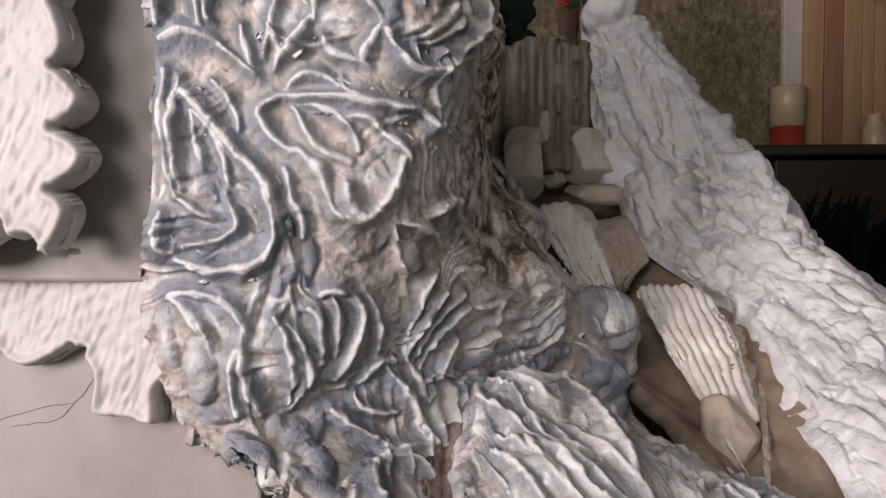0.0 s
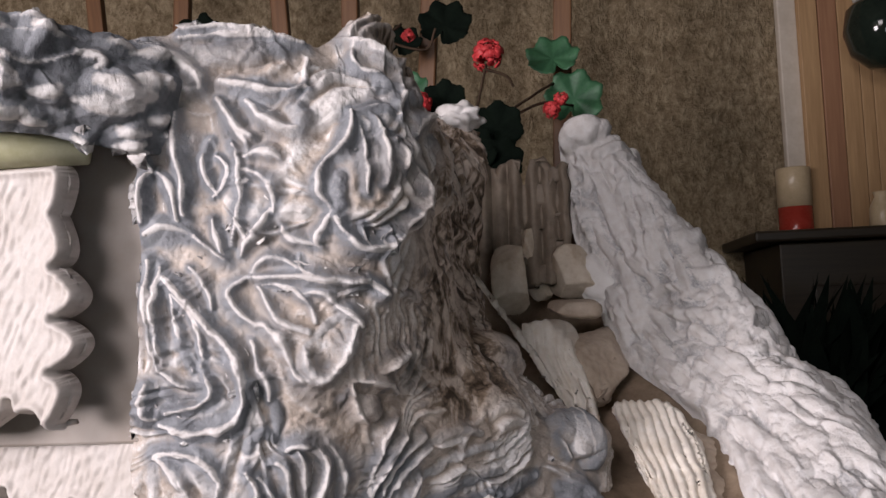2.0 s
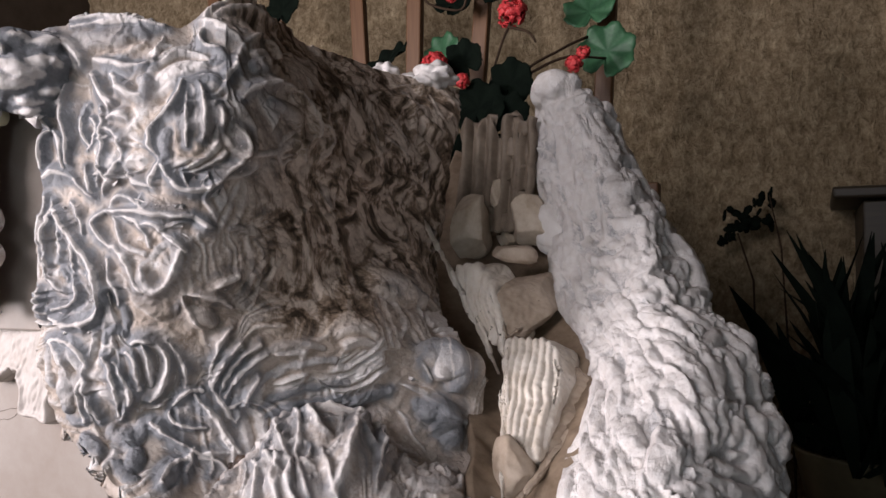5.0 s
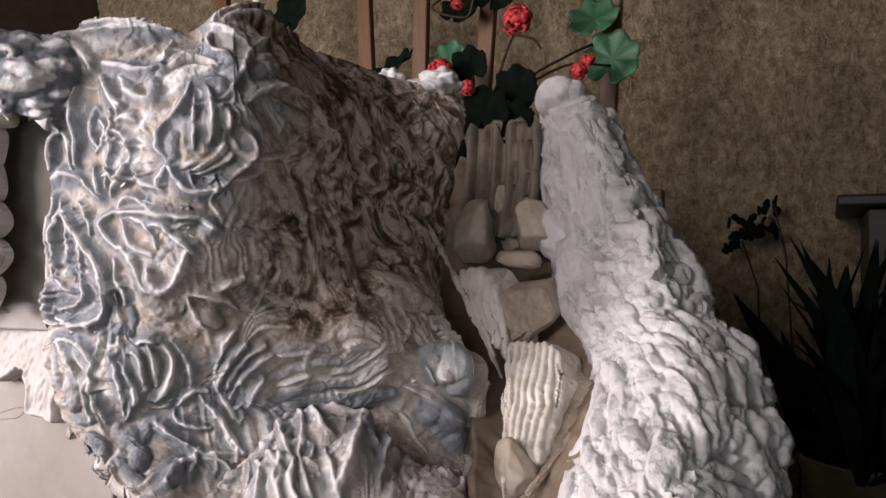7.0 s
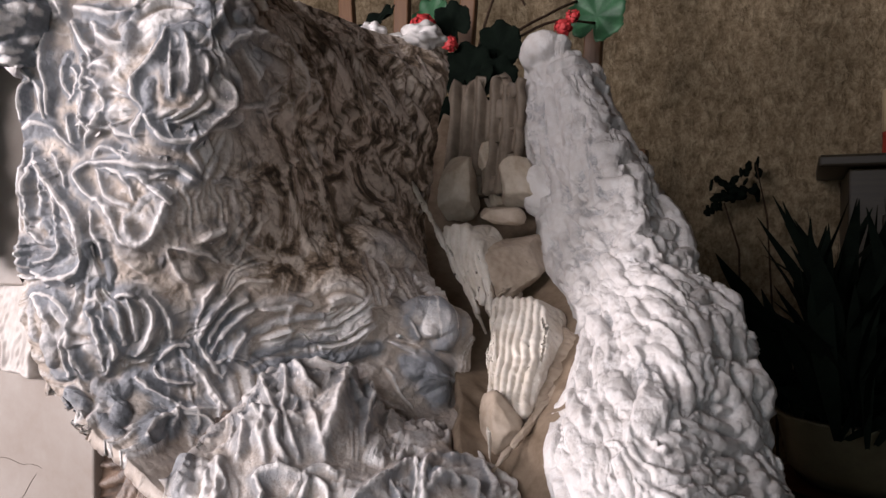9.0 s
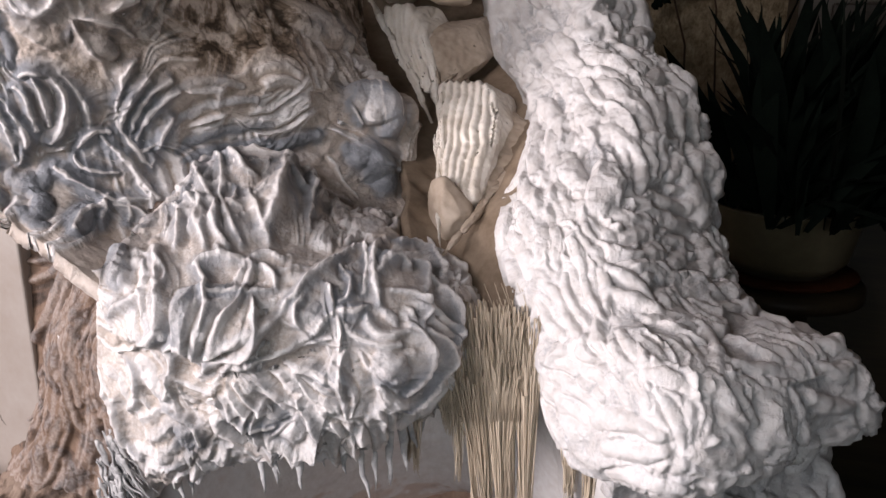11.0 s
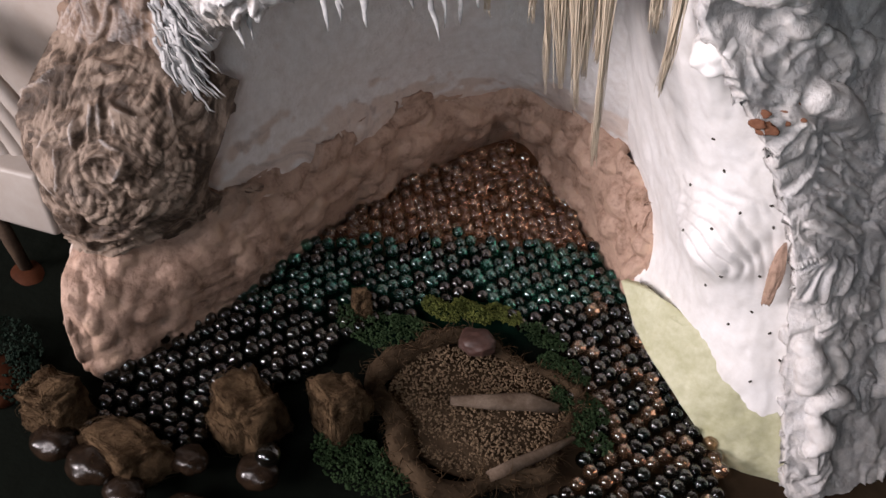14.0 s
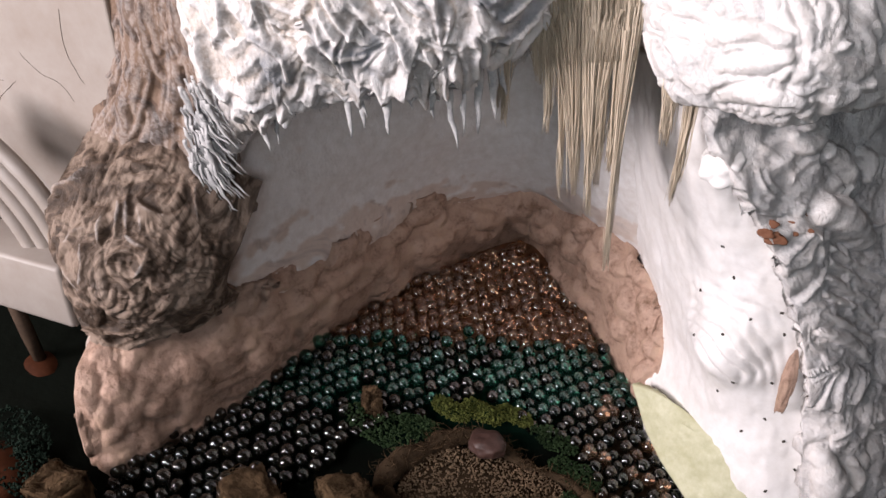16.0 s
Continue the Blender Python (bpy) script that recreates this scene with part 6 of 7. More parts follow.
def scalloped_sheet(name, outline, wave, y, label, parent, thick=0.014):
    """A ribbed plaster sheet with a scalloped edge; outline in x and z, each edge with its number of scallops."""
    pts = []
    for (x1, z1, lobes), (x2, z2, _) in zip(outline, outline[1:] + outline[:1]):
        n = max(120, 40 * lobes)
        ln = math.hypot(x2 - x1, z2 - z1)
        nx_, nz_ = (z2 - z1) / ln, -(x2 - x1) / ln
        for i in range(n):
            t = i / n
            s = wave * (abs(math.sin(math.pi * lobes * t)) ** 0.7 * (0.8 + 0.5 * math.sin(7 * t + x1 * 90)) - 0.5) if lobes else 0
            pts.append((x1 + (x2 - x1) * t + nx_ * s, z1 + (z2 - z1) * t + nz_ * s))
    xs, zs = [p[0] for p in pts], [p[1] for p in pts]
    step = 0.0013
    bm = bmesh.new()
    grid, nearest = {}, {}
    edge_pts = np.array(pts)
    nxt = np.roll(edge_pts, -1, axis=0)
    nx_, nz_ = int((max(xs) - min(xs)) / step), int((max(zs) - min(zs)) / step)
    for i in range(nx_ + 1):
        x = min(xs) + i * step
        col = np.array([(x, min(zs) + j * step) for j in range(nz_ + 1)])
        far = np.linalg.norm(col[:, None, :] - edge_pts, axis=2)
        near_k, gaps = far.argmin(1), far.min(1)
        cross_ = (edge_pts[:, 1] > col[:, 1:]) != (nxt[:, 1] > col[:, 1:])
        with np.errstate(divide="ignore", invalid="ignore"):
            at_x = (nxt[:, 0] - edge_pts[:, 0]) * (col[:, 1:] - edge_pts[:, 1]) / (nxt[:, 1] - edge_pts[:, 1]) + edge_pts[:, 0]
        within = (cross_ & (x < at_x)).sum(1) % 2 == 1
        for j in range(nz_ + 1):
            z, d = col[j, 1], float(gaps[j])
            if not within[j]:
                continue
            edge = min(1.0, d / 0.006)
            rib = (0.00032 * math.sin(1250 * (x - 0.35 * z) + 9 * noise.noise(Vector((x, 0, z * 0.5)) * 60)) + 0.0013 * noise.noise(Vector((x - 0.3 * z, 0, z * 0.5)) * 260)) * (1 + 0.8 * noise.noise(Vector((x, 3, z)) * 45)) * min(1, max(0, (d - 0.003) / 0.004))
            rolled = 0.003 * math.exp(-((d - 0.004) / 0.003) ** 2)
            yy = y - thick * math.sqrt(1 - (1 - edge) ** 2) - rib - rolled + 0.003 * noise.noise(Vector((x, 1, z)) * 22)
            grid[i, j] = bm.verts.new((x, yy, z))
            nearest[i, j] = edge_pts[near_k[j]]
    # the outermost row lies on the outline itself
    for (i, j), v_ in grid.items():
        if any(k_ not in grid for k_ in ((i + 1, j), (i - 1, j), (i, j + 1), (i, j - 1), (i + 1, j + 1), (i - 1, j - 1), (i + 1, j - 1), (i - 1, j + 1))):
            v_.co = (nearest[i, j][0], y, nearest[i, j][1])
    for (i, j), a in list(grid.items()):
        q = [grid.get(k) for k in ((i, j), (i + 1, j), (i + 1, j + 1), (i, j + 1))]
        if all(q):
            bm.faces.new(q)
    ob = part(name, bm, RIBBED, parent, label)
    if sum(f_.normal.y for f_ in ob.data.polygons) > 0:
        ob.data.flip_normals()
    so_ = ob.modifiers.new("thickness", "SOLIDIFY")
    so_.thickness, so_.offset = 0.010, -1.0
    return ob


scalloped_sheet("scalloped_sheet", [(-0.282, 0.769, 0), (-0.145, 0.769, 0), (-0.119, 0.785, 1), (-0.081, 0.778, 5), (-0.077, 0.936, 0), (-0.282, 0.936, 0)], 0.015, 0.446, "white ribbed plaster sheet with a scalloped edge", mountain)
scalloped_sheet("scalloped_sheet", [(-0.32, 0.736, 4), (-0.106, 0.716, 1), (-0.076, 0.675, 1), (-0.042, 0.705, 0), (-0.042, 0.77, 0), (-0.32, 0.77, 0)], 0.016, 0.492, "white ribbed plaster sheet with drooping scallops", mountain)
# yellowish moulding above the sheet
bm = bmesh.new()
tube(bm, [(-0.3, 0.425, 0.95), (-0.2, 0.425, 0.947), (-0.12, 0.43, 0.946), (-0.072, 0.445, 0.944)], [0.012, 0.012, 0.012, 0.008], 12)
part("yellow_moulding", bm, YELLOW_GREEN, mountain, "yellowish moulding above the scalloped sheet")

# brown folds between the panel and the bulge
FOLDS = [
    [(-0.03, 0.54, 0.69), (0.02, 0.56, 0.69), (0.06, 0.58, 0.69), (0.09, 0.60, 0.69), (0.13, 0.62, 0.69)],
    [(-0.02, 0.503, 0.63), (0.03, 0.512, 0.62), (0.06, 0.51, 0.61), (0.09, 0.505, 0.60), (0.125, 0.48, 0.59)],
    [(-0.03, 0.498, 0.55), (0.015, 0.498, 0.55), (0.045, 0.485, 0.55), (0.075, 0.485, 0.55), (0.105, 0.465, 0.55)],
    [(-0.04, 0.498, 0.48), (0.0, 0.497, 0.48), (0.03, 0.48, 0.48), (0.065, 0.485, 0.48), (0.10, 0.485, 0.47)],
    [(-0.07, 0.498, 0.42), (-0.035, 0.49, 0.42), (0.005, 0.47, 0.42), (0.05, 0.48, 0.415), (0.095, 0.50, 0.40)],
    [(-0.08, 0.497, 0.36), (-0.045, 0.48, 0.36), (0.0, 0.45, 0.36), (0.05, 0.47, 0.36), (0.10, 0.51, 0.35)],
]
g = loft(FOLDS, 190, 100)
g, crest, cover = strokes(g, [], bumps(120, 41, 0.004, 0.008, 0.14, (0, 1), (0.25, 1), 1.57, 0.5) + bumps(70, 44, 0.004, 0.0065, 0.34, (0, 0.8), (0.3, 1), 1.62, 0.25), 0.006, 41, 0.008 * (value_noise(g.reshape(-1, 3), 30, 9) - 0.5).reshape(190, 100), 0.95)
v = g.reshape(-1, 3)
plaster_body("brown_folds", g, crest, 0 * crest, 0.9 + 0.1 * value_noise(v, 30, 3), mountain, "brown-washed column of rope-like folds", 0.012, FOLD_PAINT)

BOSS = [
    [(-0.045, 0.485, 0.415), (0.0, 0.485, 0.43), (0.05, 0.485, 0.425), (0.092, 0.50, 0.40), (0.11, 0.52, 0.38)],
    [(-0.055, 0.435, 0.365), (0.0, 0.415, 0.375), (0.04, 0.41, 0.37), (0.085, 0.43, 0.36), (0.115, 0.475, 0.345)],
    [(-0.052, 0.425, 0.325), (0.0, 0.395, 0.33), (0.04, 0.39, 0.33), (0.08, 0.415, 0.325), (0.105, 0.465, 0.32)],
    [(-0.036, 0.42, 0.285), (0.005, 0.395, 0.28), (0.04, 0.395, 0.285), (0.075, 0.42, 0.29), (0.095, 0.47, 0.295)],
    [(-0.032, 0.43, 0.255), (0.005, 0.405, 0.25), (0.035, 0.41, 0.255), (0.07, 0.45, 0.265), (0.085, 0.49, 0.275)],
    [(-0.04, 0.45, 0.235), (0.0, 0.43, 0.235), (0.03, 0.43, 0.24), (0.065, 0.47, 0.25), (0.08, 0.52, 0.26)],
]
g = smooth = loft(BOSS, 240, 240)
rough, low_crest = ribs(g, 70, 0.022, 0.0085, 0.004, 51, 0.005, 26, 0.3)
g, crest, cover = strokes(g, BOSS_CRESTS_A, BOSS_PADS_A + bumps(80, 57, 0.003, 0.0055, 0.16, (0.0, 0.55), (0.02, 0.9), 1.57, 0.5), 4.2, 51, ((rough - g) * grid_normals(g)).sum(2), 0.9, 0.6)
fade = np.minimum(np.linspace(0, 1, 240), np.linspace(1, 0, 240))
fade = smooth01(np.minimum(fade[:, None], fade[None, :]), -0.01, 0.09)[..., None]
g = smooth + (g - smooth) * fade
crest = np.maximum(crest, 0.5 * low_crest)
v = g.reshape(-1, 3)
plaster_body("boss", g, 0.62 * crest, 0.2 + 0.4 * value_noise(v, 30, 3), 0.9 + 0.3 * value_noise(v, 24, 4), mountain, "round boss of swirled brownish plaster", 0.012, BOSS_PAINT)

# ---- the pale bench and arch by the panel ----
bench = empty_thing("plaster_bench", "pale moulded bench with a grooved arch", "bench")
bm = bmesh.new()
box(bm, (0.30, 0.05, 0.062), (-0.165, 0.42, 0.30), None, 0.004)
part("bench_top", bm, PALE_PANEL, bench)
for k in range(4):
    bm = bmesh.new()
    r_ = 0.16 - 0.012 * k
    tube(bm, [(-0.185 + r_ * math.sin(a), 0.43 - 0.004 * k, 0.285 + r_ * math.cos(a)) for a in [math.pi * 0.02 + i * 0.052 for i in range(30)]], [0.0075] * 30, 8)
    part("arch_moulding", bm, PALE_PANEL, bench)

# ---- grotto side: specks, hole, rusty patch, yellow-green foot ----
SPECKS = [(0.49, 0.36), (0.481, 0.298), (0.523, 0.298), (0.551, 0.288), (0.483, 0.256), (0.521, 0.229), (0.552, 0.233), (0.539, 0.168), (0.59, 0.144), (0.57, 0.121), (0.505, 0.33), (0.512, 0.20), (0.555, 0.19), (0.575, 0.17), (0.545, 0.31), (0.505, 0.275)]
bm = bmesh.new()
bmesh.ops.create_icosphere(bm, subdivisions=1, radius=0.0021)
speck_mesh = bpy.data.meshes.new("speck")
bm.to_mesh(speck_mesh)
bm.free()
speck_mesh.materials.append(SPECK)
flat_side, flat_normal = side_surface.reshape(-1, 3), grid_normals(side_surface).reshape(-1, 3)
for x, z in SPECKS:
    k = int(np.argmin((flat_side[:, 0] - x) ** 2 + (flat_side[:, 2] - z) ** 2))
    ob = new("speck", speck_mesh)
    ob.parent = mountain
    ob.matrix_local = Matrix.LocRotScale(Vector(flat_side[k]), Euler((x * 90, z * 70, 0)), (1.0, 0.7, 0.6))
FOOT = [
    [(0.435, 0.682, 0.133), (0.462, 0.656, 0.147), (0.494, 0.628, 0.15)],
    [(0.465, 0.647, 0.096), (0.499, 0.622, 0.123), (0.544, 0.602, 0.153)],
    [(0.511, 0.604, 0.072), (0.545, 0.592, 0.099), (0.583, 0.584, 0.115)],
    [(0.557, 0.58, 0.033), (0.583, 0.574, 0.052), (0.619, 0.572, 0.071)],
    [(0.579, 0.569, -0.006), (0.608, 0.567, 0.011), (0.64, 0.567, 0.028)],
]
g = loft(FOOT, 120, 60)
g = g + np.array((-0.004, -0.014, 0.008)) * np.linspace(1, -0.8, 60)[None, :, None]
v = g.reshape(-1, 3)
g = g + grid_normals(g) * (0.0022 * (value_noise(v, 70, 61) - 0.5) + 0.0012 * (value_noise(v, 190, 62) - 0.5)).reshape(120, 60, 1)
plaster_body("yellow_green_foot", g, 0 * v[:, 0], 0 * v[:, 0], 0 * v[:, 0], mountain, "yellow-green painted foot of the grotto", 0.012, YELLOW_GREEN)
for name, at, size, mat, label in (("rusty_patch", (0.563, 0.592, 0.245), (0.0055, 0.0025, 0.032), CLAY, "narrow brown streak on the plaster"),
                                   ("white_knob", (0.482, 0.545, 0.448), (0.017, 0.013, 0.016), WHITEWASH, "bright white knob of plaster")):
    bm = bmesh.new()
    bmesh.ops.create_icosphere(bm, subdivisions=4, radius=1.0)
    for v_ in bm.verts:
        v_.co *= 1 + 0.35 * noise.noise(v_.co * 1.9 + Vector(at) * 40)
        v_.co = Vector([c * s_ for c, s_ in zip(v_.co, size)])
    ob = part(name, bm, mat, mountain, label)
    ob.location = at

flat_fold = buttress_surface.reshape(-1, 3)
for k, (x, z, r_) in enumerate(((0.516, 0.401, 0.006), (0.524, 0.398, 0.008), (0.531, 0.409, 0.004), (0.546, 0.402, 0.003), (0.520, 0.409, 0.005), (0.536, 0.399, 0.003), (0.541, 0.411, 0.0025), (0.511, 0.394, 0.003))):
    n_ = int(np.argmin((flat_fold[:, 0] - x) ** 2 + (flat_fold[:, 2] - z) ** 2))
    bm = bmesh.new()
    bmesh.ops.create_icosphere(bm, subdivisions=3, radius=r_)
    for v_ in bm.verts:
        v_.co *= 1 + 0.5 * noise.noise(v_.co * 220 + Vector((k, 0, 0)))
        v_.co.z *= 0.6
        v_.co.y *= 0.16
    ob = part("rusty_patch", bm, RUST, mountain, "rust-red smear on the plaster")
    ob.location = tuple(flat_fold[n_])

# ---- in the pool ----
nest = empty_thing("felt_nest", "brown felt nest filled with tan gravel on the marbles", "nest")
NX, NY = 0.338, 0.49
rot = Matrix.Rotation(radians(26), 3, "Z")
ru, rv = 90, 28
ring = np.zeros((ru, rv, 3))
for i in range(ru):
    a = 2 * math.pi * i / (ru - 1)
    wob = 1 + 0.10 * math.sin(3 * a + 1) + 0.06 * math.sin(5 * a)
    for j in range(rv):
        b = 2 * math.pi * j / (rv - 1)
        thick_ = 0.0085 - 0.003 * math.cos(a - 0.3) + 0.006 * noise.noise(Vector((2.2 * math.cos(a), 2.2 * math.sin(a), 3.0)))
        rad = (0.088 + 0.012 * noise.noise(Vector((1.7 * math.cos(a), 1.7 * math.sin(a), 0.0)))) * wob + thick_ * math.cos(b)
        p = rot @ Vector((rad * math.cos(a) * 1.05, rad * math.sin(a) * 0.85, 0))
        x, y = NX + p.x, NY + p.y
        ring[i, j] = (x, y, pool_z(x, y) + 0.003 + thick_ * math.sin(b))
rn = grid_normals(ring)
rp = ring.reshape(-1, 3)
ring = ring + rn * (0.006 * (value_noise(rp, 90, 2) - 0.5) + 0.004 * (value_noise(rp, 300, 3) - 0.5)).reshape(ru, rv, 1)
mesh_object("felt_rim", ring.reshape(-1, 3), grid_faces(ru, rv), FELT, nest)
fuzz = random.Random(23)
bm = bmesh.new()
for k in range(1500):
    i, j = fuzz.randrange(ru), fuzz.randrange(rv)
    p = Vector(ring[i, j])
    out_ = Vector(rn[i, j])
    if out_.z < 0 and ring[i, j, 2] > pool_z(p.x, p.y) + 0.004:
        out_ = -out_
    aim = (Vector((fuzz.gauss(0, 1), fuzz.gauss(0, 1), fuzz.gauss(0, 0.5))).normalized() + 0.25 * out_).normalized()
    long_ = fuzz.uniform(0.005, 0.018)
    tube(bm, [tuple(p), tuple(p + aim * long_ * 0.5 + out_ * 0.0018), tuple(p + aim * long_ + 0.002 * Vector((fuzz.gauss(0, 1), fuzz.gauss(0, 1), 0)))], [0.0004, 0.0003, 0.0001], 3)
tagged(part("felt_fuzz", bm, WOOL, nest), kind="stuff")
seeds = random.Random(14)
spots = []
for k in range(3600):
    a, r_ = seeds.uniform(0, 2 * math.pi), 0.080 * math.sqrt(seeds.random())
    p = rot @ Vector((r_ * math.cos(a) * 1.05, r_ * math.sin(a) * 0.85, 0))
    x, y = NX + p.x, NY + p.y
    spots.append((x, y, pool_z(x, y) + 0.003 + 0.004 * noise.noise(Vector((x * 40, y * 40, 0))) + seeds.uniform(0, 0.002)))
ob = grains("gravel", spots, 0.0010, 0.0021, GRAVEL, nest, 5)
tagged(ob, kind="stuff")
bm = bmesh.new()
pts = [(NX + x, NY + y, pool_z(NX + x, NY + y) - 0.001) for x, y in [((rot @ Vector((0.086 * math.cos(a), 0.07 * math.sin(a), 0))).x, (rot @ Vector((0.086 * math.cos(a), 0.07 * math.sin(a), 0))).y) for a in [2 * math.pi * i / 40 for i in range(40)]]]
low_ = [bm.verts.new(p) for p in pts]
high_ = [bm.verts.new((x, y, z + 0.004)) for x, y, z in pts]
bm.faces.new(low_[::-1])
bm.faces.new(high_)
for i in range(40):
    bm.faces.new((low_[i], low_[(i + 1) % 40], high_[(i + 1) % 40], high_[i]))
part("nest_floor", bm, FELT, nest)


def lump(name, at, size, mat, label, category, seed, rough=0.3, group=""):
    bm = bmesh.new()
    bmesh.ops.create_icosphere(bm, subdivisions=4, radius=1.0)
    for v_ in bm.verts:
        v_.co *= 1 + rough * noise.noise(v_.co * 1.6 + Vector((seed, 0, 0))) + rough * 0.4 * noise.noise(v_.co * 5 + Vector((0, seed, 0)))
        v_.co = Vector([c * s_ for c, s_ in zip(v_.co, size)])
    ob = part(name, bm, mat)
    ob.location = at
    return tagged(ob, label, category, group)


lump("plum_stone", (0.315, 0.548, 0.121), (0.020, 0.016, 0.010), PLUM, "dark reddish flat stone in the nest", "stone", 3, 0.2)
bm = bmesh.new()
tube(bm, [(0.315, 0.48, 0.107), (0.35, 0.498, 0.101), (0.38, 0.514, 0.094), (0.408, 0.525, 0.087)], [0.004, 0.0075, 0.008, 0.004], 14)
for v_ in bm.verts:
    v_.co += 0.003 * noise.noise_vector(v_.co * 60)
tagged(part("bark_piece", bm, BARK), "grey-brown bark piece lying in the gravel", "bark")
bm = bmesh.new()
tube(bm, [(0.372, 0.425, 0.09), (0.386, 0.443, 0.088), (0.41, 0.472, 0.085), (0.43, 0.499, 0.082)], [0.005, 0.006, 0.005, 0.002], 12)
for v_ in bm.verts:
    v_.co += 0.0025 * noise.noise_vector(v_.co * 50)
tagged(part("stick", bm, BARK), "pale crooked stick lying by the nest", "stick")


def wool(at, size, seed, label):
    """A clump of raw wool: an uneven core and many loose fibres."""
    r = random.Random(seed)
    spin = Matrix.Rotation(seed * 1.7, 3, "Z")

    def clump(d):
        q = Vector([math.copysign(abs(c) ** 0.6, c) for c in (spin @ d)])
        q = spin.inverted() @ q
        k_ = 0.82 + 0.34 * noise.noise(d * 1.3 + Vector((seed * 3, 0, 0))) + 0.16 * noise.noise(d * 3.5 + Vector((0, seed * 2, 0))) + 0.09 * noise.noise(d * 12)
        return Vector([c * s_ for c, s_ in zip(q * k_, size)])
    thing = empty_thing("wool_tuft", label, "wool", "wool tufts in the pool", at=at)
    bm = bmesh.new()
    bmesh.ops.create_icosphere(bm, subdivisions=4, radius=1.0)
    for v_ in bm.verts:
        d = v_.co.normalized()
        v_.co = clump(d)
    part("core", bm, WOOL, thing)
    bm = bmesh.new()
    for k in range(650):
        d = Vector((r.gauss(0, 1), r.gauss(0, 1), r.gauss(0.3, 0.8))).normalized()
        e = d.cross(Vector((r.gauss(0, 1), r.gauss(0, 1), r.gauss(0, 1)))).normalized()
        grow = r.choice((0.0, 0.0, 0.004, 0.012, 0.035))
        p = [clump((d * math.cos(0.2 * i) + e * math.sin(0.2 * i)).normalized()) * (0.99 + grow * i) for i in range(5)]
        tube(bm, p, [0.0002, 0.0003, 0.0003, 0.0002, 0.0001], 3)
    part("fleece", bm, WOOL, thing)
    return thing


for at, size, seed in (((0.028, 0.305, 0.166), (0.029, 0.024, 0.030), 1), ((0.095, 0.30, 0.142), (0.042, 0.026, 0.024), 2), ((0.165, 0.375, 0.140), (0.034, 0.030, 0.038), 3), ((0.232, 0.415, 0.132), (0.029, 0.026, 0.036), 4), ((0.197, 0.533, 0.146), (0.011, 0.010, 0.020), 5)):
    wool(at, size, seed, "tuft of pale brown raw wool on the marbles" if seed < 5 else "small upright tuft of wool with an orange tip")


def moss(name, spots, mat, label, seed):
    r = random.Random(seed)
    middles = []
    for x, y, rad, n in spots:
        for k in range(n * 4):
            a, q = r.uniform(0, 2 * math.pi), rad * math.sqrt(r.random())
            px, py = x + 1.3 * q * math.cos(a), y + 0.7 * q * math.sin(a)
            pile = 0.010 * max(0.0, noise.noise(Vector((px * 70, py * 70, seed))) + 0.4)
            middles.append((px, py, pool_z(px, py) + 0.004 + r.uniform(0, 1) * (0.003 + pile) * (1 - q / rad * 0.5)))
    ob = grains(name, middles, 0.0009, 0.0024, mat, None, seed)
    return tagged(ob, label, "moss", kind="stuff")


moss("moss", ((0.265, 0.577, 0.017, 110), (0.295, 0.592, 0.018, 120), (0.325, 0.606, 0.016, 100)), MOSS_LIGHT, "yellow-green crumbly moss round the nest", 3)
moss("moss", ((0.37, 0.60, 0.02, 110), (0.40, 0.572, 0.022, 150), (0.425, 0.54, 0.024, 180), (0.44, 0.51, 0.02, 90), (0.267, 0.385, 0.035, 260), (0.215, 0.52, 0.03, 170), (0.25, 0.54, 0.02, 90)), MOSS_DARK, "dark green crumbly moss on the marbles", 4)
moss("moss", ((-0.02, 0.315, 0.03, 160), (0.06, 0.29, 0.02, 80), (-0.06, 0.34, 0.03, 120)), MOSS_BLUE, "blue-green crumbs on the dark ground", 5)
for x, y, r_, k in ((0.083, 0.28, 0.024, 1), (0.146, 0.318, 0.017, 2), (0.199, 0.335, 0.020, 3), (0.118, 0.272, 0.018, 4), (0.045, 0.28, 0.02, 5), (0.17, 0.28, 0.022, 6)):
    lump("pebble", (x, y, pool_z(x, y) + 0.012), (r_, r_ * 0.8, r_ * 0.6), PEBBLE, "smooth dark brown polished pebble", "pebble", k, 0.12, "dark pebbles in the pool")
lump("glass_bead", (0.205, 0.345, 0.137), (0.011, 0.011, 0.010), MARBLE_DARK, "large dark glass bead among the pebbles", "bead", 8, 0.02)
lump("clay_pot", (-0.115, 0.42, 0.155), (0.032, 0.03, 0.036), TERRACOTTA_SHADED, "rounded orange clay pot in the shade", "pot", 9, 0.06)
lump("clay_pot", (-0.055, 0.31, 0.16), (0.036, 0.03, 0.022), TERRACOTTA_SHADED, "rounded orange clay pot lying in the shade", "pot", 11, 0.08)
bm = bmesh.new()
tube(bm, [(-0.125, 0.42, 0.27), (-0.118, 0.42, 0.22), (-0.112, 0.42, 0.185)], [0.007, 0.007, 0.006], 10)
# the dark stem colour gives the stick the shade under the bench
tagged(part("wooden_stick", bm, STEM), "thin wooden stick standing over the clay pot", "stick")

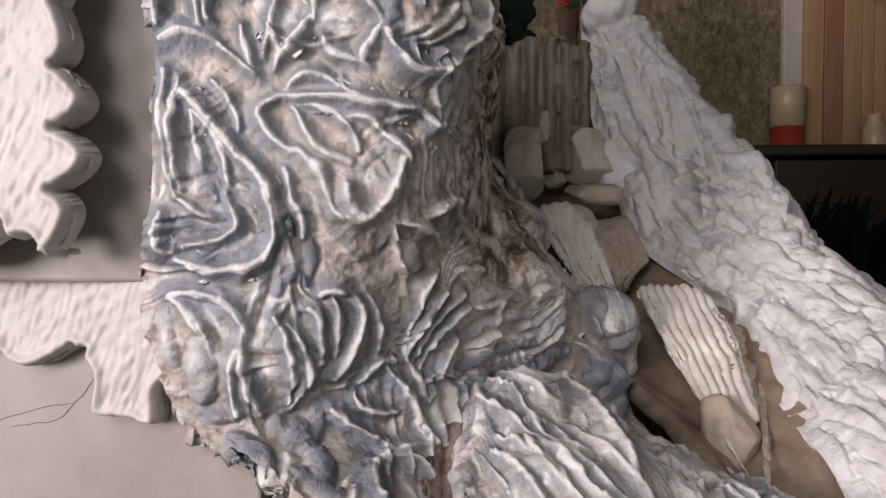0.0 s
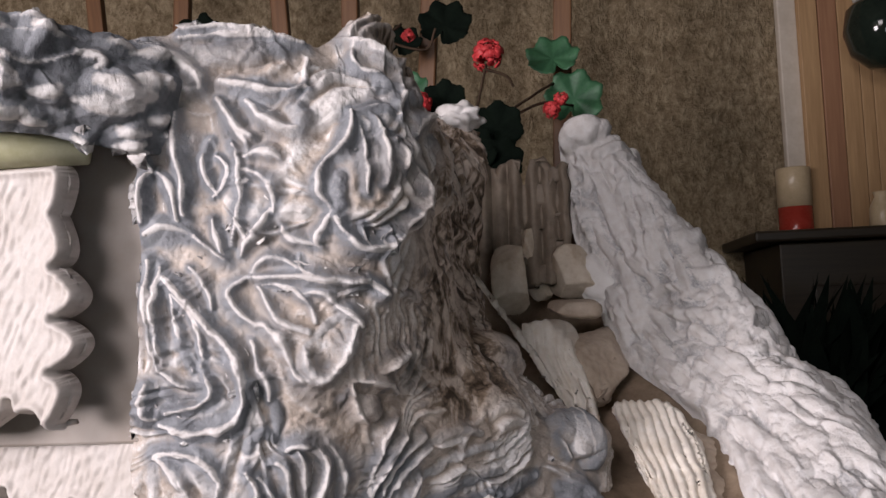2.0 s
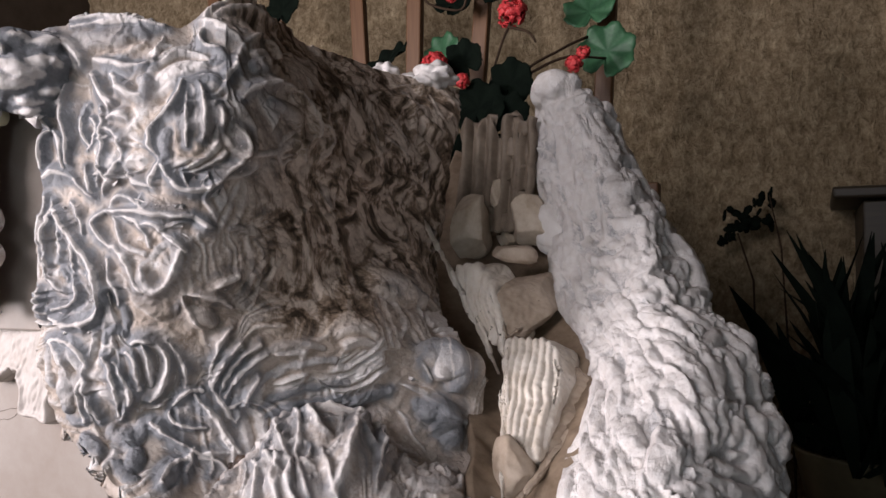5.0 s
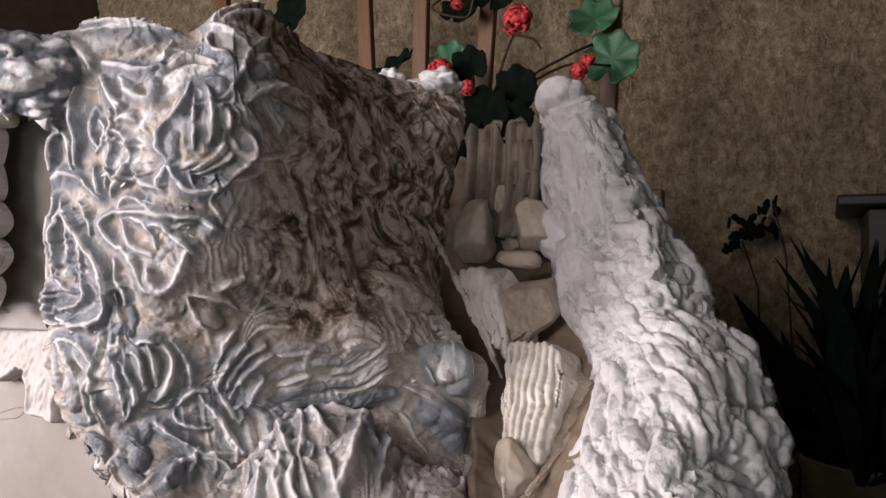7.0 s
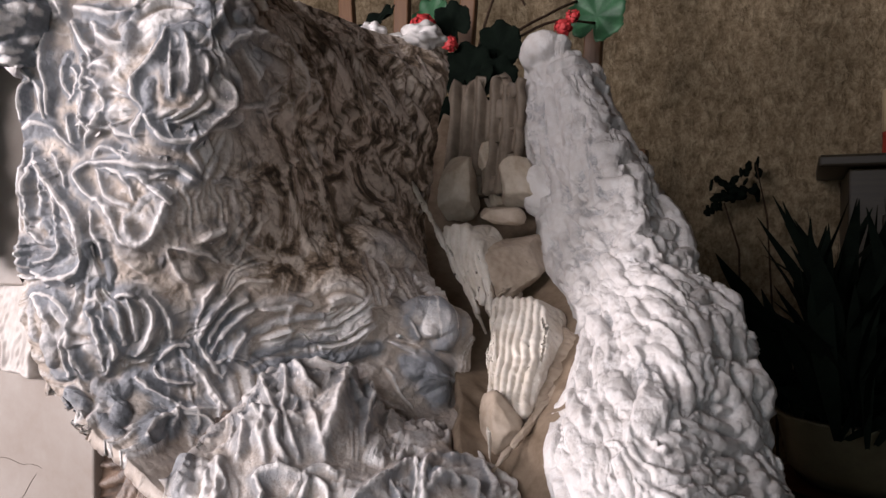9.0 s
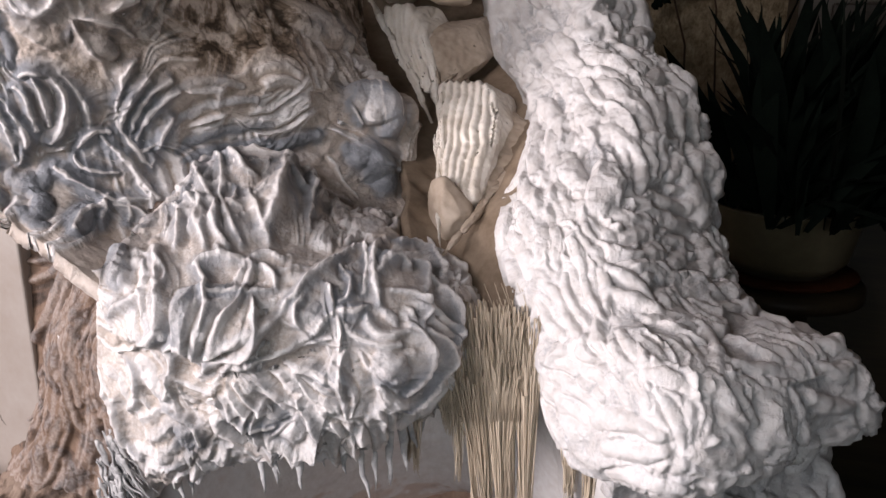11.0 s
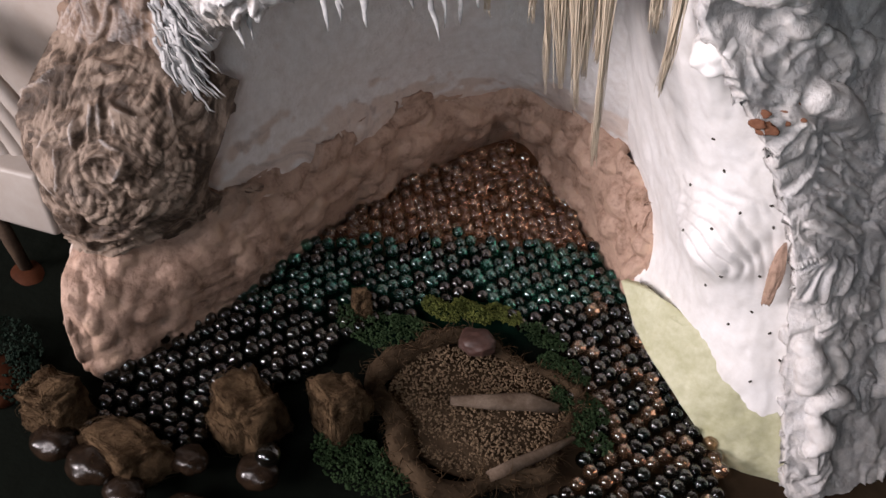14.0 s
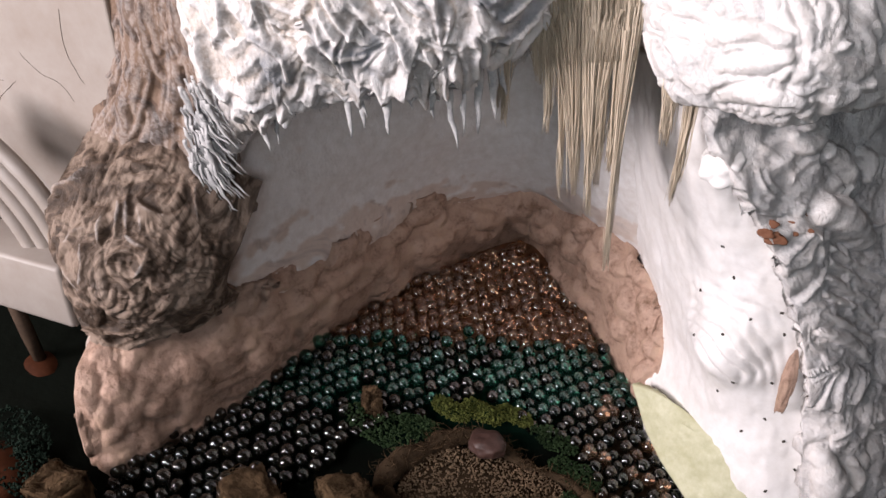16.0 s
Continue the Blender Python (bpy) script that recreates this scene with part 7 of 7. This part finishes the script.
# ---- behind: fan trellis, geranium, panelling, cabinet, plants ----
trellis = empty_thing("fan_trellis", "brown wooden fan trellis before the stucco wall", "trellis")
for x0, z0, x1, z1 in ((-0.63, 0.9, -0.715, 1.75), (-0.521, 0.9, -0.487, 1.75), (-0.27, 0.9, -0.326, 1.75), (-0.172, 0.9, -0.161, 1.75), (-0.05, 0.9, 0.009, 1.75), (0.199, 0.9, 0.24, 1.75)):
    bm = bmesh.new()
    box(bm, (0.032, 0.018, math.hypot(x1 - x0, z1 - z0)), (0, 0, 0), None, 0.003)
    ob = part("slat", bm, SLAT_WOOD, trellis, smooth=False)
    ob.matrix_local = pose((x0 + x1) / 2, 1.36, (z0 + z1) / 2, 0, math.degrees(math.atan2(x1 - x0, z1 - z0)), 0)
for z in (0.72, 1.62):
    bm = bmesh.new()
    box(bm, (1.0, 0.014, 0.028), (-0.12, 1.376, z), None, 0.002)
    part("crossbar", bm, SLAT_WOOD, trellis, smooth=False)
for x in (-0.55, 0.28):
    bm = bmesh.new()
    box(bm, (0.035, 0.03, 1.36), (x, 1.40, 0.28), None, 0.003)
    part("post", bm, SLAT_WOOD, trellis, smooth=False)

geranium = empty_thing("geranium", "geranium with round green leaves and red flower heads", "plant")


def round_leaf(at, radius, turn, mat, seed):
    """A lobed, veined, slightly cupped leaf."""
    bm = bmesh.new()
    n, rings = 64, 7
    rows = [[bm.verts.new((0, 0, 0))] * n]
    for k in range(1, rings + 1):
        row = []
        for i in range(n):
            a = 2 * math.pi * i / n
            lobe = 1 + 0.07 * math.cos(7 * a + seed) + 0.025 * math.sin(23 * a)
            notch = 1 - 0.5 * math.exp(-((a - 4.71) / 0.16) ** 2)
            r_ = radius * k / rings * (lobe * notch if k > 3 else 1)
            fold_ = 0.10 * radius * math.cos(7 * a + seed) * (k / rings) ** 2
            row.append(bm.verts.new((r_ * math.cos(a), r_ * math.sin(a), 0.16 * radius * (k / rings) ** 2 + fold_)))
        rows.append(row)
    for i in range(n):
        bm.faces.new((rows[0][0], rows[1][i], rows[1][(i + 1) % n]))
    for a, b in zip(rows[1:], rows[2:]):
        for i in range(n):
            bm.faces.new((a[i], b[i], b[(i + 1) % n], a[(i + 1) % n]))
    ob = part("leaf", bm, mat, geranium)
    ob.matrix_local = pose(*at, *turn)
    so_ = ob.modifiers.new("thickness", "SOLIDIFY")
    so_.thickness = 0.0012


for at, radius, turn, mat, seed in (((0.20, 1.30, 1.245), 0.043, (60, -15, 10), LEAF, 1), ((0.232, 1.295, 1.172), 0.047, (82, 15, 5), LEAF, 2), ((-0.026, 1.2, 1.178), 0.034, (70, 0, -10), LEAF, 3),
                                    ((0.118, 1.15, 1.10), 0.038, (95, 35, 0), LEAF_DARK_SHADED, 4), ((-0.11, 1.16, 1.165), 0.04, (40, -20, 0), LEAF_DARK_SHADED, 5), ((0.07, 1.13, 1.06), 0.045, (80, 10, 0), LEAF_DARK_SHADED, 6),
                                    ((0.04, 1.14, 1.14), 0.035, (85, -40, 0), LEAF_DARK_SHADED, 7), ((0.12, 1.13, 1.045), 0.035, (85, 20, 0), LEAF_DARK_SHADED, 8), ((0.02, 1.3, 1.32), 0.045, (70, 20, 0), LEAF_DARK_SHADED, 9), ((-0.06, 1.31, 1.30), 0.035, (60, 20, 0), LEAF_DARK_SHADED, 10),
                                    ((-0.47, 1.28, 1.27), 0.045, (60, 20, 0), LEAF_DARK_SHADED, 11), ((-0.43, 1.28, 1.33), 0.05, (70, -20, 0), LEAF_DARK_SHADED, 12), ((-0.55, 1.27, 1.29), 0.05, (70, 10, 0), LEAF_DARK_SHADED, 13)):
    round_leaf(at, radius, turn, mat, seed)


def flower_head(at, radius, seed):
    r = random.Random(seed)
    bm = bmesh.new()
    for k in range(70):
        d = Vector((r.gauss(0, 1), r.gauss(-0.4, 0.8), r.gauss(0.2, 0.8))).normalized()
        m_ = Matrix.Translation(d * radius * r.uniform(0.55, 0.95)) @ d.to_track_quat("Z", "Y").to_matrix().to_4x4() @ Matrix.Diagonal((radius * 0.3, radius * 0.24, radius * 0.07, 1))
        bmesh.ops.create_icosphere(bm, subdivisions=2, radius=1.0, matrix=m_)
    for v_ in bm.verts:
        v_.co += 0.16 * radius * noise.noise_vector(v_.co * 190)
    ob = part("flower_head", bm, PETAL, geranium)
    ob.location = at


for at, r_, k in (((0.102, 1.19, 1.225), 0.026, 1), ((0.197, 1.22, 1.138), 0.015, 2), ((0.212, 1.222, 1.155), 0.012, 6), ((0.008, 1.1, 1.13), 0.022, 3), ((0.046, 1.12, 1.104), 0.014, 4), ((-0.035, 1.25, 1.29), 0.012, 5)):
    flower_head(at, r_, k)
for pts in (((0.10, 1.16, 1.0), (0.12, 1.17, 1.11), (0.17, 1.24, 1.17), (0.20, 1.29, 1.20)), ((0.12, 1.17, 1.11), (0.18, 1.22, 1.15), (0.23, 1.29, 1.16)), ((0.06, 1.13, 1.0), (0.09, 1.16, 1.15), (0.10, 1.19, 1.21)),
            ((0.02, 1.2, 1.28), (0.0, 1.21, 1.25), (-0.06, 1.2, 1.27), (-0.04, 1.22, 1.30)), ((0.04, 1.12, 1.0), (0.0, 1.12, 1.1), (-0.03, 1.19, 1.17)), ((0.05, 1.12, 1.0), (-0.05, 1.13, 1.1), (-0.1, 1.16, 1.15)), ((0.10, 1.18, 1.2), (0.13, 1.19, 1.19), (0.14, 1.2, 1.175))):
    bm = bmesh.new()
    c = spline([tuple(p) for p in pts], 14)
    tube(bm, [tuple(p) for p in c], [0.0022] * 14, 6)
    part("stem", bm, STEM, geranium)
geranium_pot = part("flower_pot", lathe([(0.0, 0.6), (0.06, 0.6), (0.085, 0.98), (0.09, 0.98), (0.09, 1.01), (0.078, 1.01), (0.075, 0.97), (0.0, 0.97)]), LEAF_DARK_SHADED)
geranium_pot.location = (0.06, 1.14, 0.0)
tagged(geranium_pot, "dark flower pot behind the mountain", "flower pot")
stand = part("plant_stand", lathe([(0.0, -0.4), (0.12, -0.4), (0.12, -0.37), (0.03, -0.34), (0.03, 0.55), (0.1, 0.58), (0.1, 0.6), (0.0, 0.6)]), SLAT_WOOD)
stand.location = (0.06, 1.14, 0.0)
tagged(stand, "plain wooden plant stand", "plant stand")


def on_wall(x, out=0.0):
    """A place on the stucco wall's face at x, moved out from it."""
    return 1.92 + (x - 0.3) * math.tan(radians(10)) - 0.03 - out


panelling = empty_thing("wood_panelling", "upright striped wooden panelling against the stucco wall", "panelling")
x = 0.775
pr = random.Random(5)
while x < 2.0:
    w = pr.choice((0.018, 0.03, 0.045))
    bm = bmesh.new()
    box(bm, (w - 0.0015, 0.022 + pr.uniform(0, 0.006), 1.5), (0, 0, 0), None, 0.0015)
    ob = part("board", bm, pr.choice((PANEL_WOOD, PANEL_WOOD, PANEL_RED)), panelling, smooth=False)
    ob.matrix_local = pose(x + w / 2, on_wall(x, 0.012), 1.52, 0, 0, 10)
    x += w
bm = bmesh.new()
box(bm, (0.045, 0.02, 1.5), (0, 0, 0), None, 0.003)
trim = part("trim", bm, TRIM_PAINT, smooth=False)
trim.matrix_world = pose(0.752, on_wall(0.752, 0.004), 1.62, 0, 0, 10)
tagged(trim, "pale painted edge strip beside the panelling", "trim", kind="structure")

cabinet = empty_thing("cabinet", "low dark wooden cabinet before the panelling", "cabinet")
bm = bmesh.new()
box(bm, (1.3, 0.42, 1.34), (1.27, 1.84, 0.265), None, 0.004)
part("body", bm, DARK_WOOD, cabinet, smooth=False)
bm = bmesh.new()
box(bm, (1.36, 0.46, 0.022), (1.25, 1.83, 0.948), None, 0.005)
part("top", bm, DARK_WOOD, cabinet, smooth=False)
for x in (0.95, 1.55):
    bm = bmesh.new()
    box(bm, (0.55, 0.02, 1.1), (x, 1.622, 0.3), None, 0.004)
    door = part("door", bm, DARK_WOOD, cabinet, smooth=False)

cup = empty_thing("tall_cup", "cream cylinder cup with a red lower half on the cabinet", "cup", at=(0.735, 1.93, 0.0))
part("red_base", lathe([(0.0, 0.9595), (0.036, 0.9595), (0.038, 0.963), (0.038, 1.035), (0.0, 1.035)]), RED_GLAZE, cup)
part("cream_body", lathe([(0.0, 1.0352), (0.0385, 1.0352), (0.0385, 1.125), (0.0365, 1.1275), (0.034, 1.1255), (0.034, 1.04), (0.0, 1.04)]), CREAM, cup)
jar = part("small_jar", lathe([(0.0, 0.9595), (0.02, 0.9595), (0.028, 0.98), (0.026, 1.02), (0.014, 1.045), (0.017, 1.055), (0.012, 1.055), (0.0, 1.04)]), CREAM)
jar.location = (0.905, 1.88, 0.0)
tagged(jar, "small cream jar standing on the cabinet", "jar")

lantern = empty_thing("hanging_lantern", "dark glass lantern with a bright steel cap", "lantern", at=(0.925, 1.86, 0.0))
part("glass", lathe([(0.0, 1.33), (0.03, 1.335), (0.065, 1.37), (0.078, 1.42), (0.07, 1.47), (0.05, 1.49), (0.0, 1.49)]), DARK_GLASS, lantern)
part("cap", lathe([(0.0, 1.4902), (0.052, 1.4902), (0.054, 1.5), (0.05, 1.503), (0.054, 1.513), (0.05, 1.516), (0.054, 1.526), (0.04, 1.54), (0.0, 1.54)]), STEEL, lantern)
bm = bmesh.new()
tube(bm, [(0, 0, 1.535), (0, 0, 1.9), (0, 0, 2.21)], [0.003] * 3, 8)
part("chain", bm, STEEL, lantern)

# potted plant in the shade, with its saucer and stand
bowl_plant = empty_thing("potted_plant", "dark leafy plant in a cream bowl in the shade", "plant", at=(0.625, 1.42, 0.0))
part("bowl", lathe([(0.0, 0.415), (0.075, 0.415), (0.10, 0.44), (0.118, 0.52), (0.122, 0.525), (0.115, 0.528), (0.108, 0.51), (0.0, 0.505)], 48), BOWL_SHADED, bowl_plant)
part("saucer", lathe([(0.0, 0.398), (0.09, 0.398), (0.12, 0.412), (0.118, 0.416), (0.08, 0.4148), (0.0, 0.4148)], 48), TERRACOTTA_SHADED, bowl_plant)
pr = random.Random(8)
for k in range(420):
    base = Vector((pr.gauss(0.02, 0.05), pr.gauss(0, 0.05), 0.51))
    tip = base + Vector((pr.gauss(0.08, 0.10), pr.gauss(0, 0.09), pr.uniform(0.03, 0.36)))
    mid_ = (base + tip) / 2 + Vector((pr.gauss(0, 0.02), pr.gauss(0, 0.02), 0.03))
    c = spline([tuple(base), tuple(mid_), tuple(tip)], 8)
    wide = pr.uniform(0.010, 0.022)
    across = Vector((pr.gauss(0, 1), pr.gauss(0, 1), 0)).normalized()
    bm = bmesh.new()
    rows = []
    for i, p in enumerate(c):
        w_ = wide * math.sin(math.pi * (0.08 + 0.92 * i / 7)) + 0.0005
        rows.append([bm.verts.new(Vector(p) + across * w_ * s_ + Vector((0, 0, -abs(s_) * w_ * 0.3))) for s_ in (-1, 0, 1)])
    for a, b in zip(rows, rows[1:]):
        bm.faces.new((a[0], a[1], b[1], b[0]))
        bm.faces.new((a[1], a[2], b[2], b[1]))
    part("leaf", bm, LEAF_DARK_SHADED, bowl_plant)
stool = part("plant_stool", lathe([(0.0, -0.4), (0.13, -0.4), (0.13, -0.36), (0.05, -0.33), (0.05, 0.35), (0.13, 0.375), (0.13, 0.398), (0.0, 0.398)]), DARK_WOOD)
stool.location = (0.625, 1.42, 0.0)
tagged(stool, "dark round plant stool", "stool")

dry = empty_thing("dried_flower", "dark dried flower head on a thin stalk", "dried flower", at=(0.0, 0.0, 0.0))
bm = bmesh.new()
tube(bm, [(0.36, 1.80, -0.4), (0.43, 1.82, 0.4), (0.418, 1.84, 0.78), (0.385, 1.85, 0.885)], [0.004, 0.003, 0.0025, 0.002], 6)
part("stalk", bm, STEM, dry)
bm = bmesh.new()
pr = random.Random(2)
for k in range(40):
    s_ = pr.uniform(-1, 1)
    p = Vector((0.405 + 0.05 * s_, 1.85, 0.91 + 0.035 * s_)) + Vector((pr.gauss(0, 0.008), pr.gauss(0, 0.01), pr.gauss(0, 0.012 + 0.008 * abs(s_))))
    m_ = Matrix.Translation(p) @ Euler((pr.random() * 6, pr.random() * 6, pr.random() * 6)).to_matrix().to_4x4() @ Matrix.Diagonal((0.016, 0.010, 0.004, 1))
    bmesh.ops.create_icosphere(bm, subdivisions=1, radius=1.0, matrix=m_)
part("head", bm, LEAF_DARK_SHADED, dry)
bm = bmesh.new()
tube(bm, [(0.52, 1.70, -0.4), (0.50, 1.72, 0.5), (0.478, 1.75, 0.85), (0.455, 1.76, 0.96)], [0.004, 0.003, 0.002, 0.0012], 6)
tagged(part("dry_stalk", bm, STEM), "thin bare dry stalk before the wall", "stalk")
